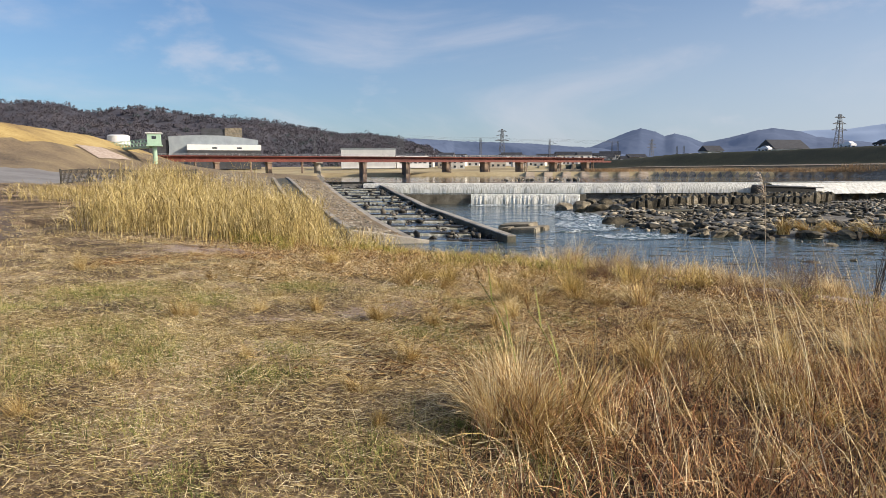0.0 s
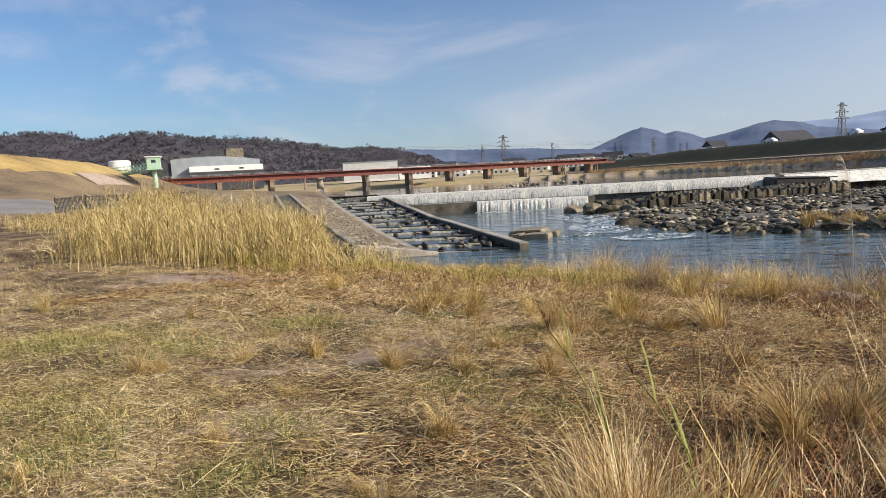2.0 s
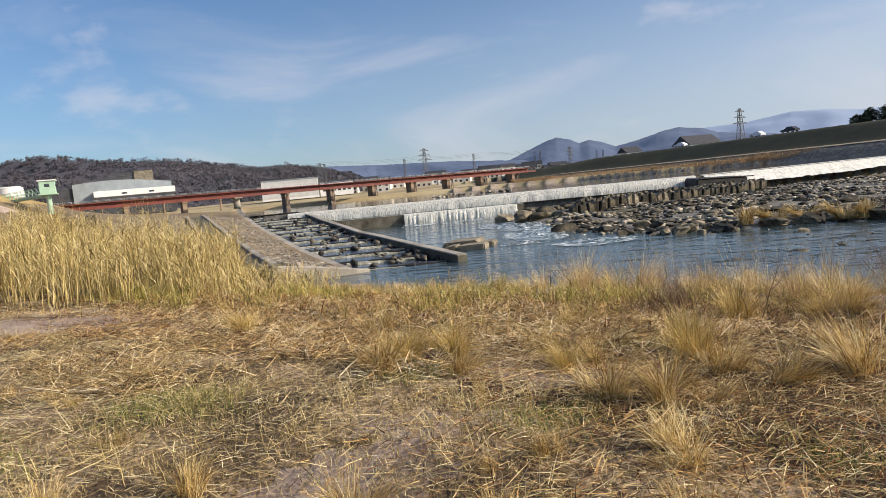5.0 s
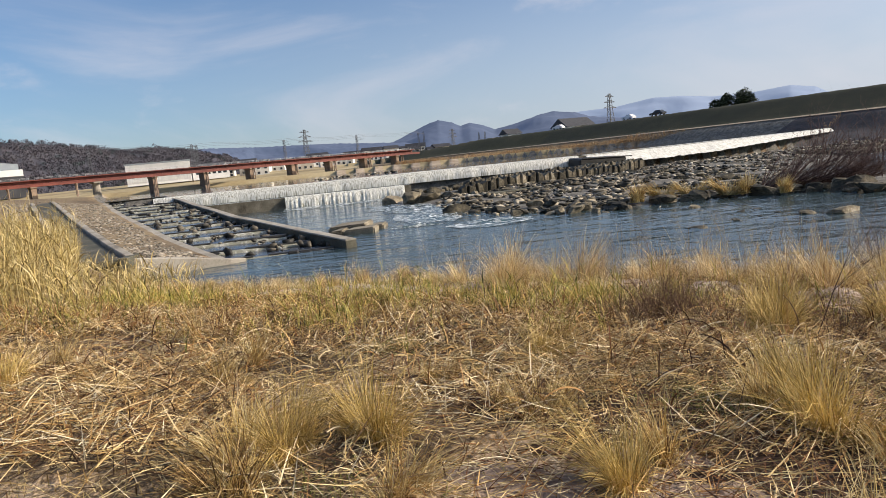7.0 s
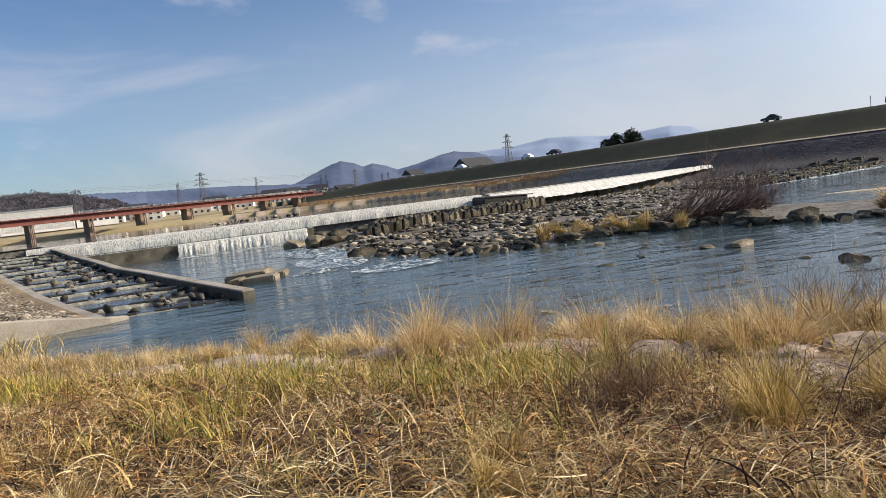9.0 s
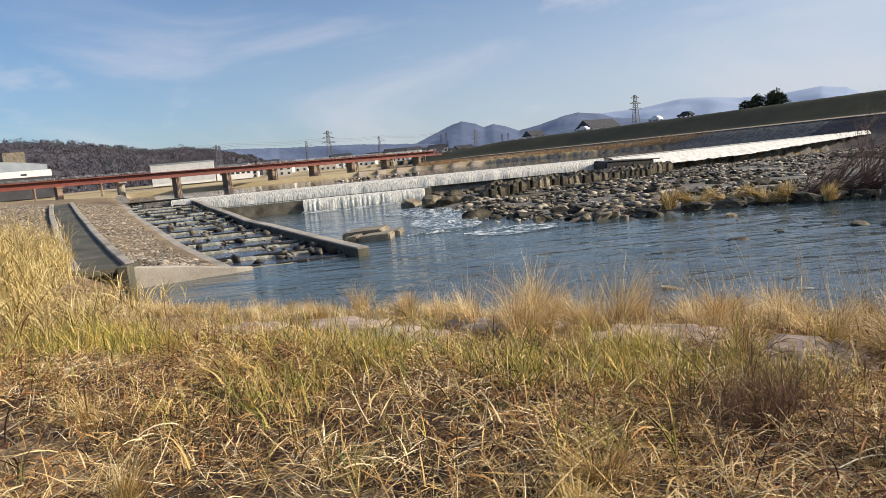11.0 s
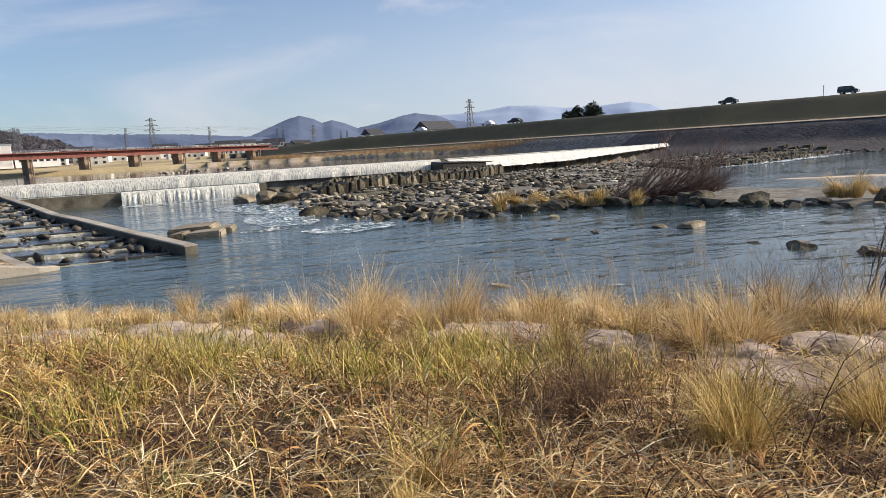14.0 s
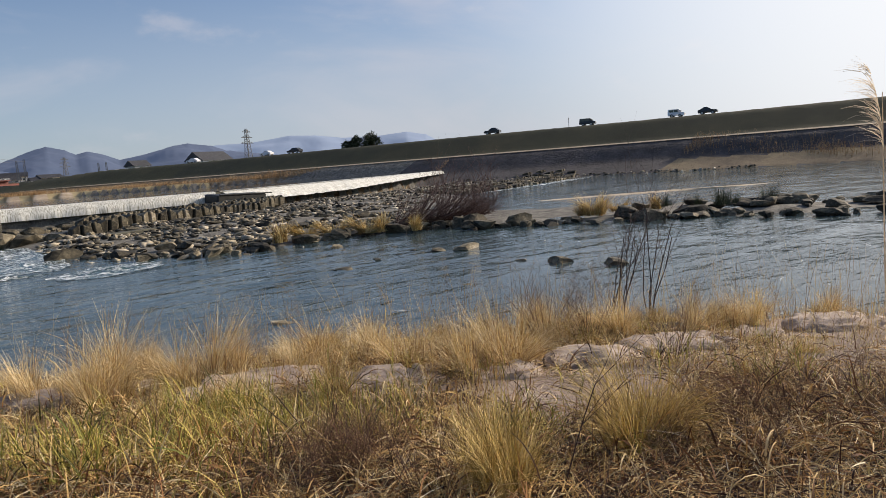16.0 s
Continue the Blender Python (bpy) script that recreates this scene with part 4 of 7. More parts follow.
POOLS = 15
ladder_ys = [38.6 + (95.5 - 38.6) * (i / POOLS) ** 1.12 for i in range(POOLS + 1)]
rng = random.Random(5)
for i in range(POOLS):
    y0, y1 = ladder_ys[i], ladder_ys[i + 1]
    z = -2.52 + 2.32 * i / (POOLS - 1)
    quad = []
    for y in (y0, y1):
        quad.append((on_line(LADDER_L, y)[0] + 0.05, on_line(LADDER_R, y + 0.6)[0] - 0.2, y))
    (xa, xb, ya), (xc, xd, yb) = quad
    rows = []
    for k in range(13):
        u = k / 12
        rows.append([(xa + (xb - xa) * u, ya - 0.45, z - 0.16), (xa + (xb - xa) * u, ya - 0.2, z - 0.03 + 0.02 * noise.noise((u * 9, i, 0))),
                     (xa + (xb - xa) * u, ya + 0.3, z + 0.015), (xc + (xd - xc) * u, yb - 0.46, z + 0.01)])
    strip(rows, M_LADDER_WATER, "pool_water", fishway)
    strip([[(a[0], a[1] - 0.04, a[2] + 0.03), (a[0], a[1] - 0.3, a[2] - 0.05 + 0.05 * noise.noise((a[0], i, 4))), (a[0], a[1] - 0.42, a[2] - 0.2)] for a in (r[1] for r in rows)], M_SILL_FALL, "sill_fall", fishway)
    # the sill of each pool: a row of rough stones with a notch for the water
    bm = bmesh.new()
    x = xa
    while x < xb - 0.1:
        w = rng.uniform(0.5, 1.3)
        if rng.random() < (0.25 if x < (xa + xb) / 2 else 0.6):
            h = rng.uniform(-0.02, 0.1)
            box(bm, x, ya - 0.35 - rng.uniform(0, 0.2), z - 0.7, min(x + w, xb), ya + 0.18 + rng.uniform(0, 0.25), z + h, bevel=0.07)
        x += w + 0.02
    notch = xa + (xb - xa) * rng.uniform(0.25, 0.6)
    box(bm, xa, ya - 0.3, z - 0.75, notch, ya + 0.12, z + 0.05, bevel=0.03)
    box(bm, notch + 0.7, ya - 0.3, z - 0.75, xb, ya + 0.12, z + 0.05, bevel=0.03)
    box(bm, notch, ya - 0.28, z - 0.75, notch + 0.7, ya + 0.1, z - 0.045)
    # dark lines of shade on the step faces come from this colour
    part("sill", bm, M_SILL, fishway)

# end wall of the bank by the water, and the covered channel
end_wall = tagged(empty("bank_end_wall"), "low concrete retaining wall at the river's edge", "retaining wall")
bm = bmesh.new()
sweep(bm, [(-9.0, 35.5, -1.62), (-7.2, 36.3, -1.9), (-5.2, 37.1, -2.3), (-4.6, 37.5, -2.4)], 0.5, ("to", W - 0.7))
part("wall", bm, M_CONC, end_wall)
CHAN = [(-9.9, 35.3, -1.62), (-12.1, 40.0, -1.42), (-16.2, 49.0, -0.92), (-19.3, 56.0, -0.52), (-23.0, 64.3, -0.05), (-29.3, 79.0, 0.62), (-33.5, 89.0, 0.8)]
channel = tagged(empty("drain_channel"), "concrete drain channel with a flat cover running up the bank", "drain channel")
bm = bmesh.new()
sweep(bm, CHAN, 1.5, 0.22)
part("cover", bm, M_CONC_DARK, channel, "dark flat channel floor")
for o in (-0.95, 0.95):
    bm = bmesh.new()
    sweep(bm, [(x + o, y + 0.25 * o, z + 0.14) for x, y, z in CHAN], 0.4, 1.2)
    part("side_kerb", bm, M_CONC, channel, "pale concrete kerb")
bm = bmesh.new()
for x in (-10.85, -8.95):
    box(bm, x - 0.2, 34.6, W - 0.6, x + 0.2, 36.2, -1.5, bevel=0.03)
box(bm, -10.65, 36.0, W - 0.6, -9.15, 36.2, -1.85)
part("outlet_walls", bm, M_CONC_DARK, channel, "dark concrete outlet box")

# ---- rocks ----
def rock_mesh(seed, sub=2, flat=0.7, facets=9):
    """A broken rock about one metre across: a ball cut by random planes and roughened."""
    r = random.Random(seed)
    bm = bmesh.new()
    bmesh.ops.create_icosphere(bm, subdivisions=sub, radius=0.6)
    for _ in range(facets):
        d = Vector((r.gauss(0, 1), r.gauss(0, 1), r.gauss(0, 0.8))).normalized()
        off = r.uniform(0.2, 0.44)
        for v in bm.verts:
            over = v.co.dot(d) - off
            if over > 0:
                v.co -= d * over
    for v in bm.verts:
        v.co += v.co.normalized() * 0.05 * noise.noise(v.co * 4 + Vector((seed, 0, 0)))
        v.co.z *= flat
        v.co.x *= r.uniform(0.99, 1.01)
    me = bpy.data.meshes.new("boulder")
    bm.to_mesh(me)
    bm.free()
    me.materials.append(M_ROCK)
    return me


ROCKS = [rock_mesh(s, 2, f, n) for s, f, n in ((1, 0.7, 8), (2, 0.6, 10), (3, 0.8, 9), (4, 0.5, 8), (5, 0.65, 12), (6, 0.75, 7), (7, 0.45, 9), (8, 0.85, 10))]


def boulder(x, y, size, z=None, label="grey-brown boulder lying in the river", squash=1.0, mesh=None, spin=None, stretch=1.0, group="boulders in the river"):
    ob = new("boulder", ROCKS[rng.randrange(len(ROCKS))] if mesh is None else ROCKS[mesh])
    zz = max(hgt(x, y), W - 0.05) if z is None else z
    ob.matrix_world = Matrix.LocRotScale((x, y, zz + (0.2 if z is None else 0.12) * size * squash), Euler((rng.uniform(-0.2, 0.2), rng.uniform(-0.2, 0.2), rng.uniform(0, 6.28) if spin is None else spin)), (size * stretch, size * rng.uniform(0.75, 1.1), size * squash * rng.uniform(0.8, 1.1)))
    return tagged(ob, label, "boulder", group)


def spot_in(outline, low=99.0, gaps=None, n=30000):
    """Yields places within an outline, on ground lower than low, with gaps where wave() of that size is low."""
    xs, ys = [p[0] for p in outline], [p[1] for p in outline]
    x, y = rnd(min(xs), max(xs), n), rnd(min(ys), max(ys), n)
    ok = within(outline, x, y)
    x, y = x[ok], y[ok]
    if low < 90:
        ok = ground(x, y) < low
        x, y = x[ok], y[ok]
    if gaps:
        ok = wave(x, y, gaps, 3.0) + 0.35 * wave(x, y, gaps * 0.4, 1.0) > -0.22
        x, y = x[ok], y[ok]
    at = iter(list(zip(x.tolist(), y.tolist())) * 3)
    return lambda: next(at)


# single stones in the open water
for x, y, s in [(14.4, 30.3, 1.0), (13.9, 30.6, 0.6), (8.3, 24.0, 0.95), (20.5, 29.8, 1.6), (19.4, 30.6, 1.0), (18.8, 31.0, 0.6), (17.9, 31.4, 0.55), (16.5, 31.1, 0.7), (19.0, 25.1, 0.9), (19.2, 23.5, 1.3), (19.7, 21.5, 1.2),
                (18.4, 33.7, 0.9), (14.6, 40.0, 0.8), (19.6, 34.0, 0.7), (18.3, 37.3, 1.0), (11.4, 23.5, 0.6), (14.5, 23.5, 0.5), (17.7, 35.8, 0.7), (19.1, 31.9, 0.5), (16.6, 31.5, 0.5), (21.4, 27.5, 0.5), (22.5, 26.0, 0.45), (15.2, 33.0, 0.4), (17.2, 28.4, 0.35), (21.8, 30.8, 0.5), (15.6, 36.0, 0.4), (23.4, 29.5, 0.4), (13.0, 37.4, 0.35)]:
    boulder(x, y, s * 0.88, W - 0.08, squash=0.52)
# shore row of large boulders before the island
for i in range(130):
    t = i / 129
    xs, ys = [11, 14, 18, 22, 26, 27.6, 30, 33.5, 35.5, 38], [43.8, 41, 41, 41.5, 38.6, 34, 30.2, 26.2, 21, 15]
    k = t * (len(xs) - 1)
    x, y = np.interp(k, range(len(xs)), xs) + rng.uniform(-0.6, 1.6), np.interp(k, range(len(xs)), ys) + rng.uniform(-0.5, 1.6)
    boulder(x, y, rng.choice((rng.uniform(0.6, 1.1), rng.uniform(1.0, 2.0))) * (0.75 if i < 40 else 0.85), None, "rounded dark boulder on the island's shore", 0.75)
for i in range(70):
    t = rng.random()
    boulder(np.interp(t, [0, 1], [38, 43]) + rng.uniform(-2.5, 3.5), np.interp(t, [0, 1], [30, 14]) + rng.uniform(-2, 2), rng.uniform(0.4, 1.5), None, "rounded dark boulder in a row across the river", 0.7)
# broken blocks at the end of the pool
for x, y, s, q, k in [(5.6, 70.5, 2.4, 0.7, 2), (7.2, 66.5, 2.6, 0.8, 5), (8.9, 66.0, 2.8, 0.9, 7), (10.6, 65.0, 2.4, 0.8, 2), (8.3, 51.5, 1.9, 0.8, 0), (9.3, 49.5, 1.5, 0.7, 4), (10.6, 47.6, 1.4, 0.7, 2), (12.3, 46.0, 1.3, 0.6, 1)]:
    boulder(x, y, s, W - 0.1, "large dark angular block at the rapids", q, k)
# tumbled rocks near the foot of the fall
for i in range(70):
    x = rng.uniform(8, 32)
    boulder(x, 75.5 + rng.uniform(-1, 6.5) - 0.02 * x, rng.uniform(0.7, 1.9), None, "dark wet boulder below the weir", 0.8)
# dark angular rocks standing out of the bar
bar_spot = spot_in([(9, 58), (10, 48), (14, 45), (20, 43), (27, 44), (36, 56), (33, 72), (14, 74)], gaps=2.4, n=600)
for i in range(80):
    x, y = bar_spot()
    boulder(x, y, rng.uniform(0.6, 1.5), None, "dark angular rock standing out of the rock bar", rng.uniform(0.4, 0.75))
# the slabs of a broken groyne in the pool
groyne = tagged(empty("broken_groyne", pose(0.9, 45.6, W - 0.1, 0, 0, -16)), "broken concrete groyne slabs lying in the river", "groyne")
for k, (x0, y0, x1, y1, z1) in enumerate([(-1.7, 0.2, 0.6, 3.2, 0.5), (-0.2, -1.8, 1.6, 0.1, 0.38), (-1.0, -1.9, -0.25, 0.1, 0.42), (0.7, 0.3, 1.7, 2.4, 0.3)]):
    bm = bmesh.new()
    prism(bm, [(x0, y0), (x1, y0 + 0.15), (x1 - 0.1, y1), (x0 + 0.12, y1 - 0.1)], -0.6, lambda x, y, z=z1: z + 0.04 * x)
    bmesh.ops.bevel(bm, geom=list(bm.edges), offset=0.08, segments=2, affect="EDGES")
    part("slab", bm, M_CONC_OLD, groyne)


def rock_field(name, count, spot, size, label, mat=M_ROCKS, flat=(0.5, 0.9), sub=1, sink=0.1, group_kind="stuff"):
    """Many small rocks in one mesh."""
    bm = bmesh.new()
    bmesh.ops.create_icosphere(bm, subdivisions=sub, radius=0.5)
    bv = np.array([v.co[:] for v in bm.verts])
    bf = np.array([[v.index for v in f.verts] for f in bm.faces])
    bm.free()
    vs, fs = [], []
    for i in range(count):
        x, y = spot()
        s = size()
        v = bv.copy()
        for _ in range(6):
            d = np.random.normal(size=3)
            d /= np.linalg.norm(d)
            over = (v @ d - np.random.uniform(0.08, 0.32)).clip(0)
            v -= over[:, None] * d
        v *= s * np.array([rnd(0.8, 1.3), rnd(0.8, 1.2), rnd(*flat)])
        c, sn = math.cos(t := rnd(0, 6.28)), math.sin(t)
        v = v @ np.array([[c, sn, 0], [-sn, c, 0], [0, 0, 1]])
        vs.append(v + (x, y, 0))
        fs.append(bf + len(bv) * i)
        vs[-1][:, 2] += sink * s
    flatv = np.concatenate(vs)
    where = np.array([v.mean(0)[:2] for v in vs])
    base = ground(where[:, 0], where[:, 1])
    flatv[:, 2] += np.repeat(np.maximum(base, W - 0.15), len(bv))
    ob = new(name, mesh_of(name, flatv, np.concatenate(fs), mat))
    return tagged(ob, label, "rocks", kind=group_kind)


rock_field("rock_bar", 5600, spot_in([(8, 60), (8.5, 47), (12, 44), (18, 41.5), (26, 39), (33, 45), (38, 56), (33, 74), (14, 76)], gaps=1.9), lambda: rng.choice((rng.uniform(0.15, 0.35), rng.uniform(0.2, 0.45), rng.uniform(0.25, 0.55), rng.uniform(0.4, 1.05))), "broken grey and brown rocks covering the low island", flat=(0.25, 0.65))
rock_field("rock_bar", 3000, spot_in([(30, 74), (40, 56), (57, 74), (82, 74), (94, 82), (93, 104), (60, 94), (33, 83)], -1.9, 2.6), lambda: rng.uniform(0.3, 0.8), "dark rock fill below the long weir", flat=(0.3, 0.6))
rock_field("gravel_spit", 330, spot_in([(8, 45), (12, 42.2), (19, 37.2), (20, 39.5), (14, 43), (9, 47)]), lambda: rng.uniform(0.15, 0.5), "low gravel spit with small stones in the water", sink=0.02)
rock_field("gravel_spit", 150, spot_in([(12, 40.5), (16, 36), (19, 35), (20, 37), (15, 40.8)]), lambda: rng.uniform(0.1, 0.35), "low gravel spit with small stones in the water", sink=0.02)
rock_field("stream_stones", 150, spot_in([(12, 39), (18, 31), (24, 27), (26, 31), (20, 37)], gaps=1.3), lambda: rng.choice((rng.uniform(0.1, 0.22), rng.uniform(0.15, 0.4))), "small stones scattered in the shallow stream", sink=0.06)
rock_field("fishway_stones", 210, lambda: (lambda y: (on_line(LADDER_R, y)[0] - 0.4 - (on_line(LADDER_R, y)[0] - on_line(LADDER_L, y)[0] - 0.8) * rng.random() ** 1.7, y))(rng.uniform(38.5, 94)), lambda: rng.choice((0.22, 0.3, 0.45, 0.8)) * rng.uniform(0.8, 1.2), "dark wet stones lying in the fish ladder's pools", M_SILLROCK)
fs_ob = bpy.data.objects["fishway_stones"]
co = np.empty(len(fs_ob.data.vertices) * 3, np.float32)
fs_ob.data.vertices.foreach_get("co", co)
co = co.reshape(-1, 3)
co = co.reshape(210, -1, 3)
mid = co.mean(1)
want = np.interp(mid[:, 1], ladder_ys, [-2.52 + 2.32 * i / (POOLS - 1) for i in range(POOLS)] + [-0.2])
co[:, :, 2] += (want - mid[:, 2] + 0.02)[:, None]
fs_ob.data.vertices.foreach_set("co", co.ravel())
rock_field("far_shore_rocks", 260, lambda: (lambda y: (np.interp(y, [35, 57, 78, 101], [105, 99.5, 92.5, 81.5]) + rng.uniform(-1.8, 1.2), y))(rng.uniform(52, 97)), lambda: rng.uniform(0.35, 0.95), "pale rocks along the far shore", sink=0.0)
rock_field("mid_stream_rocks", 46, lambda: (rng.uniform(-3, 11), rng.uniform(105, 118)), lambda: rng.uniform(0.5, 1.1), "row of small dark rocks in the upper pool")
ms = bpy.data.objects["mid_stream_rocks"]
ms.location.z = UP + 1.55

# cobbles set in the bank beside the fishway
def cobble_spot():
    while True:
        y = rng.uniform(36.5, 92)
        x0, c = on_line(LADDER_L, y)[0] - 0.95, np.interp(y, [p[1] for p in CHAN], [p[0] for p in CHAN])
        x = rng.uniform(c - 9, x0) if y > 41 else rng.uniform(c + 1.3, x0)
        if abs(x - c) > 1.25:
            return x, y


rock_field("bank_cobbles", 7600, cobble_spot, lambda: rng.choice((rng.uniform(0.18, 0.36), rng.uniform(0.28, 0.52))), "grey and tan cobbles set in the sloping bank", M_COBBLE, flat=(0.35, 0.6), sink=-0.06)


# concrete foot-protection blocks in rows
def wave_block_mesh():
    bm = bmesh.new()
    for sx in (-1, 1):
        prism(bm, [(sx * 0.12, -0.75), (sx * 0.62, -0.75), (sx * 0.5, 0.75), (sx * 0.12, 0.75)], -0.2, lambda x, y: 0.8 - 0.55 * abs(x) - 0.12 * y)
    box(bm, -0.55, -0.2, -0.2, 0.55, 0.75, 0.45, bevel=0.05)
    bmesh.ops.bevel(bm, geom=[e for e in bm.edges if e.calc_length() > 0.4], offset=0.05, segments=1, affect="EDGES")
    me = bpy.data.meshes.new("foot_block")
    bm.to_mesh(me)
    bm.free()
    me.materials.append(M_ROCK)
    return me


BLOCK = wave_block_mesh()
for row, (ax, ay, bx, by, n) in enumerate([(12.6, 68.6, 31, 74.2, 17), (13.6, 70.4, 33, 76, 17), (14, 72.4, 35, 77.8, 18), (15, 74.2, 36, 79.5, 18)]):
    for i in range(n):
        t = (i + rng.uniform(-0.12, 0.12)) / (n - 1)
        ob = new("foot_block", BLOCK)
        x, y = ax + (bx - ax) * t, ay + (by - ay) * t
        k = rng.uniform(0.95, 1.15)
        ob.matrix_world = Matrix.LocRotScale((x, y, max(hgt(x, y), W) + 0.15 + 0.12 * row), Euler((rng.uniform(-0.12, 0.12), rng.uniform(-0.15, 0.15), 0.25 + rng.uniform(-0.2, 0.2))), (k, k, k * 1.05))
        tagged(ob, "weathered concrete foot-protection block in a row", "concrete block", "blocks below the weir")
# far rows on the right, past the bend
for row in range(5):
    for i in range(24):
        t = i / 23
        x, y = 56 + 38 * t + rng.uniform(-0.3, 0.3), 68 + 13 * t * t + row * 2.4 + rng.uniform(-0.3, 0.3)
        if hgt(x, y) > -1.4:
            continue
        ob = new("foot_block", BLOCK)
        ob.matrix_world = Matrix.LocRotScale((x, y, max(hgt(x, y), W) + 0.02), Euler((rng.uniform(-0.1, 0.1), rng.uniform(-0.1, 0.1), rng.uniform(-0.2, 0.5))), (0.95, 0.95, 0.5))
        tagged(ob, "weathered concrete foot-protection block in a row", "concrete block", "blocks below the weir")
# low sills of flat slabs before the blocks
for i in range(9):
    t = i / 8
    sl = new("sill_slab", part("sill_slab", boxes((-1.25, -0.6, -0.5, 1.25, 0.6, 0.32), bevel=0.06), M_CONC_DARK).data) if i else part("sill_slab", boxes((-1.25, -0.6, -0.5, 1.25, 0.6, 0.32), bevel=0.06), M_CONC)
    sl.matrix_world = pose(11.4 + 19.5 * t, 62.8 + 4.6 * t + rng.uniform(-0.3, 0.3), W + 0.1, rng.uniform(-3, 3), rng.uniform(-3, 3), 13 + rng.uniform(-4, 4))
    tagged(sl, "flat worn concrete sill slab among the rocks", "concrete slab", "sill slabs")
for o in [o for o in bpy.data.objects if o.name.startswith("sill_slab") and "label" not in o]:
    bpy.data.objects.remove(o)
sand_ring = [(53.5 + 9.5 * math.cos(t) * (1 + 0.2 * noise.noise((math.cos(t), math.sin(t), 4))) - 2.2 * math.sin(t), 40 + 2.4 * math.sin(t) * (1 + 0.4 * noise.noise((math.cos(t) * 2, math.sin(t) * 2, 8))) - 7.0 * math.cos(t)) for t in [6.2832 * k / 48 for k in range(48)]]
sand_rows = [[(53.5 + (x - 53.5) * r, 40 + (y - 40) * r, W + 0.1 * (1 - r * r) - 0.015) for x, y in sand_ring + sand_ring[:1]] for r in (0.02, 0.4, 0.7, 0.9, 1.0)]
sand = strip(sand_rows, M_SAND, "sand_bar")
tagged(sand, "low wet sand bar in the river", "sand bar", kind="stuff")

# ---- railway bridge ----
B0, BD = Vector((-60.3, 189.6, -0.55)), Vector((0.832, 0.555, 0)).normalized()
BN = Vector((-BD.y, BD.x, 0))
SPAN = 14.5
BM = Matrix.Translation(B0) @ Matrix.Rotation(math.atan2(BD.y, BD.x), 4, "Z")


def lattice(bm, base, height, w0, w1, levels, r=0.05):
    """A four-legged lattice mast with braces."""
    base = Vector(base)
    rings = []
    for k in range(levels + 1):
        t = k / levels
        w, z = (w0 + (w1 - w0) * t) / 2, height * t
        rings.append([base + Vector((sx * w, sy * w, z)) for sx, sy in ((-1, -1), (1, -1), (1, 1), (-1, 1))])
    for a, b in zip(rings, rings[1:]):
        for i in range(4):
            tube(bm, a[i], b[i], r, sides=4)
            tube(bm, a[i], b[(i + 1) % 4], r * 0.6, sides=3)
            tube(bm, b[i], b[(i + 1) % 4], r * 0.6, sides=3)
    return bm


bridge = tagged(empty("railway_bridge", BM), "long red-brown steel girder railway bridge on concrete piers", "bridge")
for n in range(-4, 8):
    x0, x1 = n * SPAN + 0.03, (n + 1) * SPAN - 0.03
    if n == 7:
        x1 = 109
    bm = bmesh.new()
    for y in (-1.6, 1.6):
        box(bm, x0, y - 0.04, 5.15, x1, y + 0.04, 6.5)
        box(bm, x0, y - 0.22, 5.1, x1, y + 0.22, 5.2)
        box(bm, x0, y - 0.22, 6.45, x1, y + 0.22, 6.55)
        k = x0 + 0.7
        while k < x1:
            box(bm, k - 0.03, y - 0.16, 5.2, k + 0.03, y + 0.16, 6.45)
            k += 1.4
    part("girder", bm, M_BRIDGE, bridge)
    part("deck", boxes((x0, -2.6, 6.56, x1, 2.6, 6.78)), M_BRIDGE, bridge)
    bm = boxes((x0, -2.55, 7.28, x1, -2.5, 7.33), (x0, -2.55, 7.02, x1, -2.5, 7.06))
    k = x0 + 0.3
    while k < x1:
        box(bm, k - 0.03, -2.57, 6.78, k + 0.03, -2.49, 7.33)
        k += 1.9
    part("railing", bm, M_STEEL, bridge)
for n in range(-4, 8):
    x, y = n * SPAN, 0
    p = BM @ Vector((x, 0, 0))
    foot = min(hgt(p.x, p.y), UP) - 1.2
    bm = bmesh.new()
    if n == 0:
        tube(bm, (x, 0, foot), (x, 0, 4.7), 1.05, 0.95, 16)
        box(bm, x - 1.1, -2.2, 4.7, x + 1.1, 2.2, 5.09, bevel=0.06)
        part("pier", bm, M_CONC, bridge, "pale round concrete pier")
    else:
        prism(bm, [(x - 0.6, -1.7), (x + 0.6, -1.7), (x + 0.6, 1.7), (x - 0.6, 1.7)], foot, 4.7)
        box(bm, x - 0.75, -2.0, 4.7, x + 0.75, 2.0, 5.09, bevel=0.06)
        part("pier", bm, M_PIER, bridge)
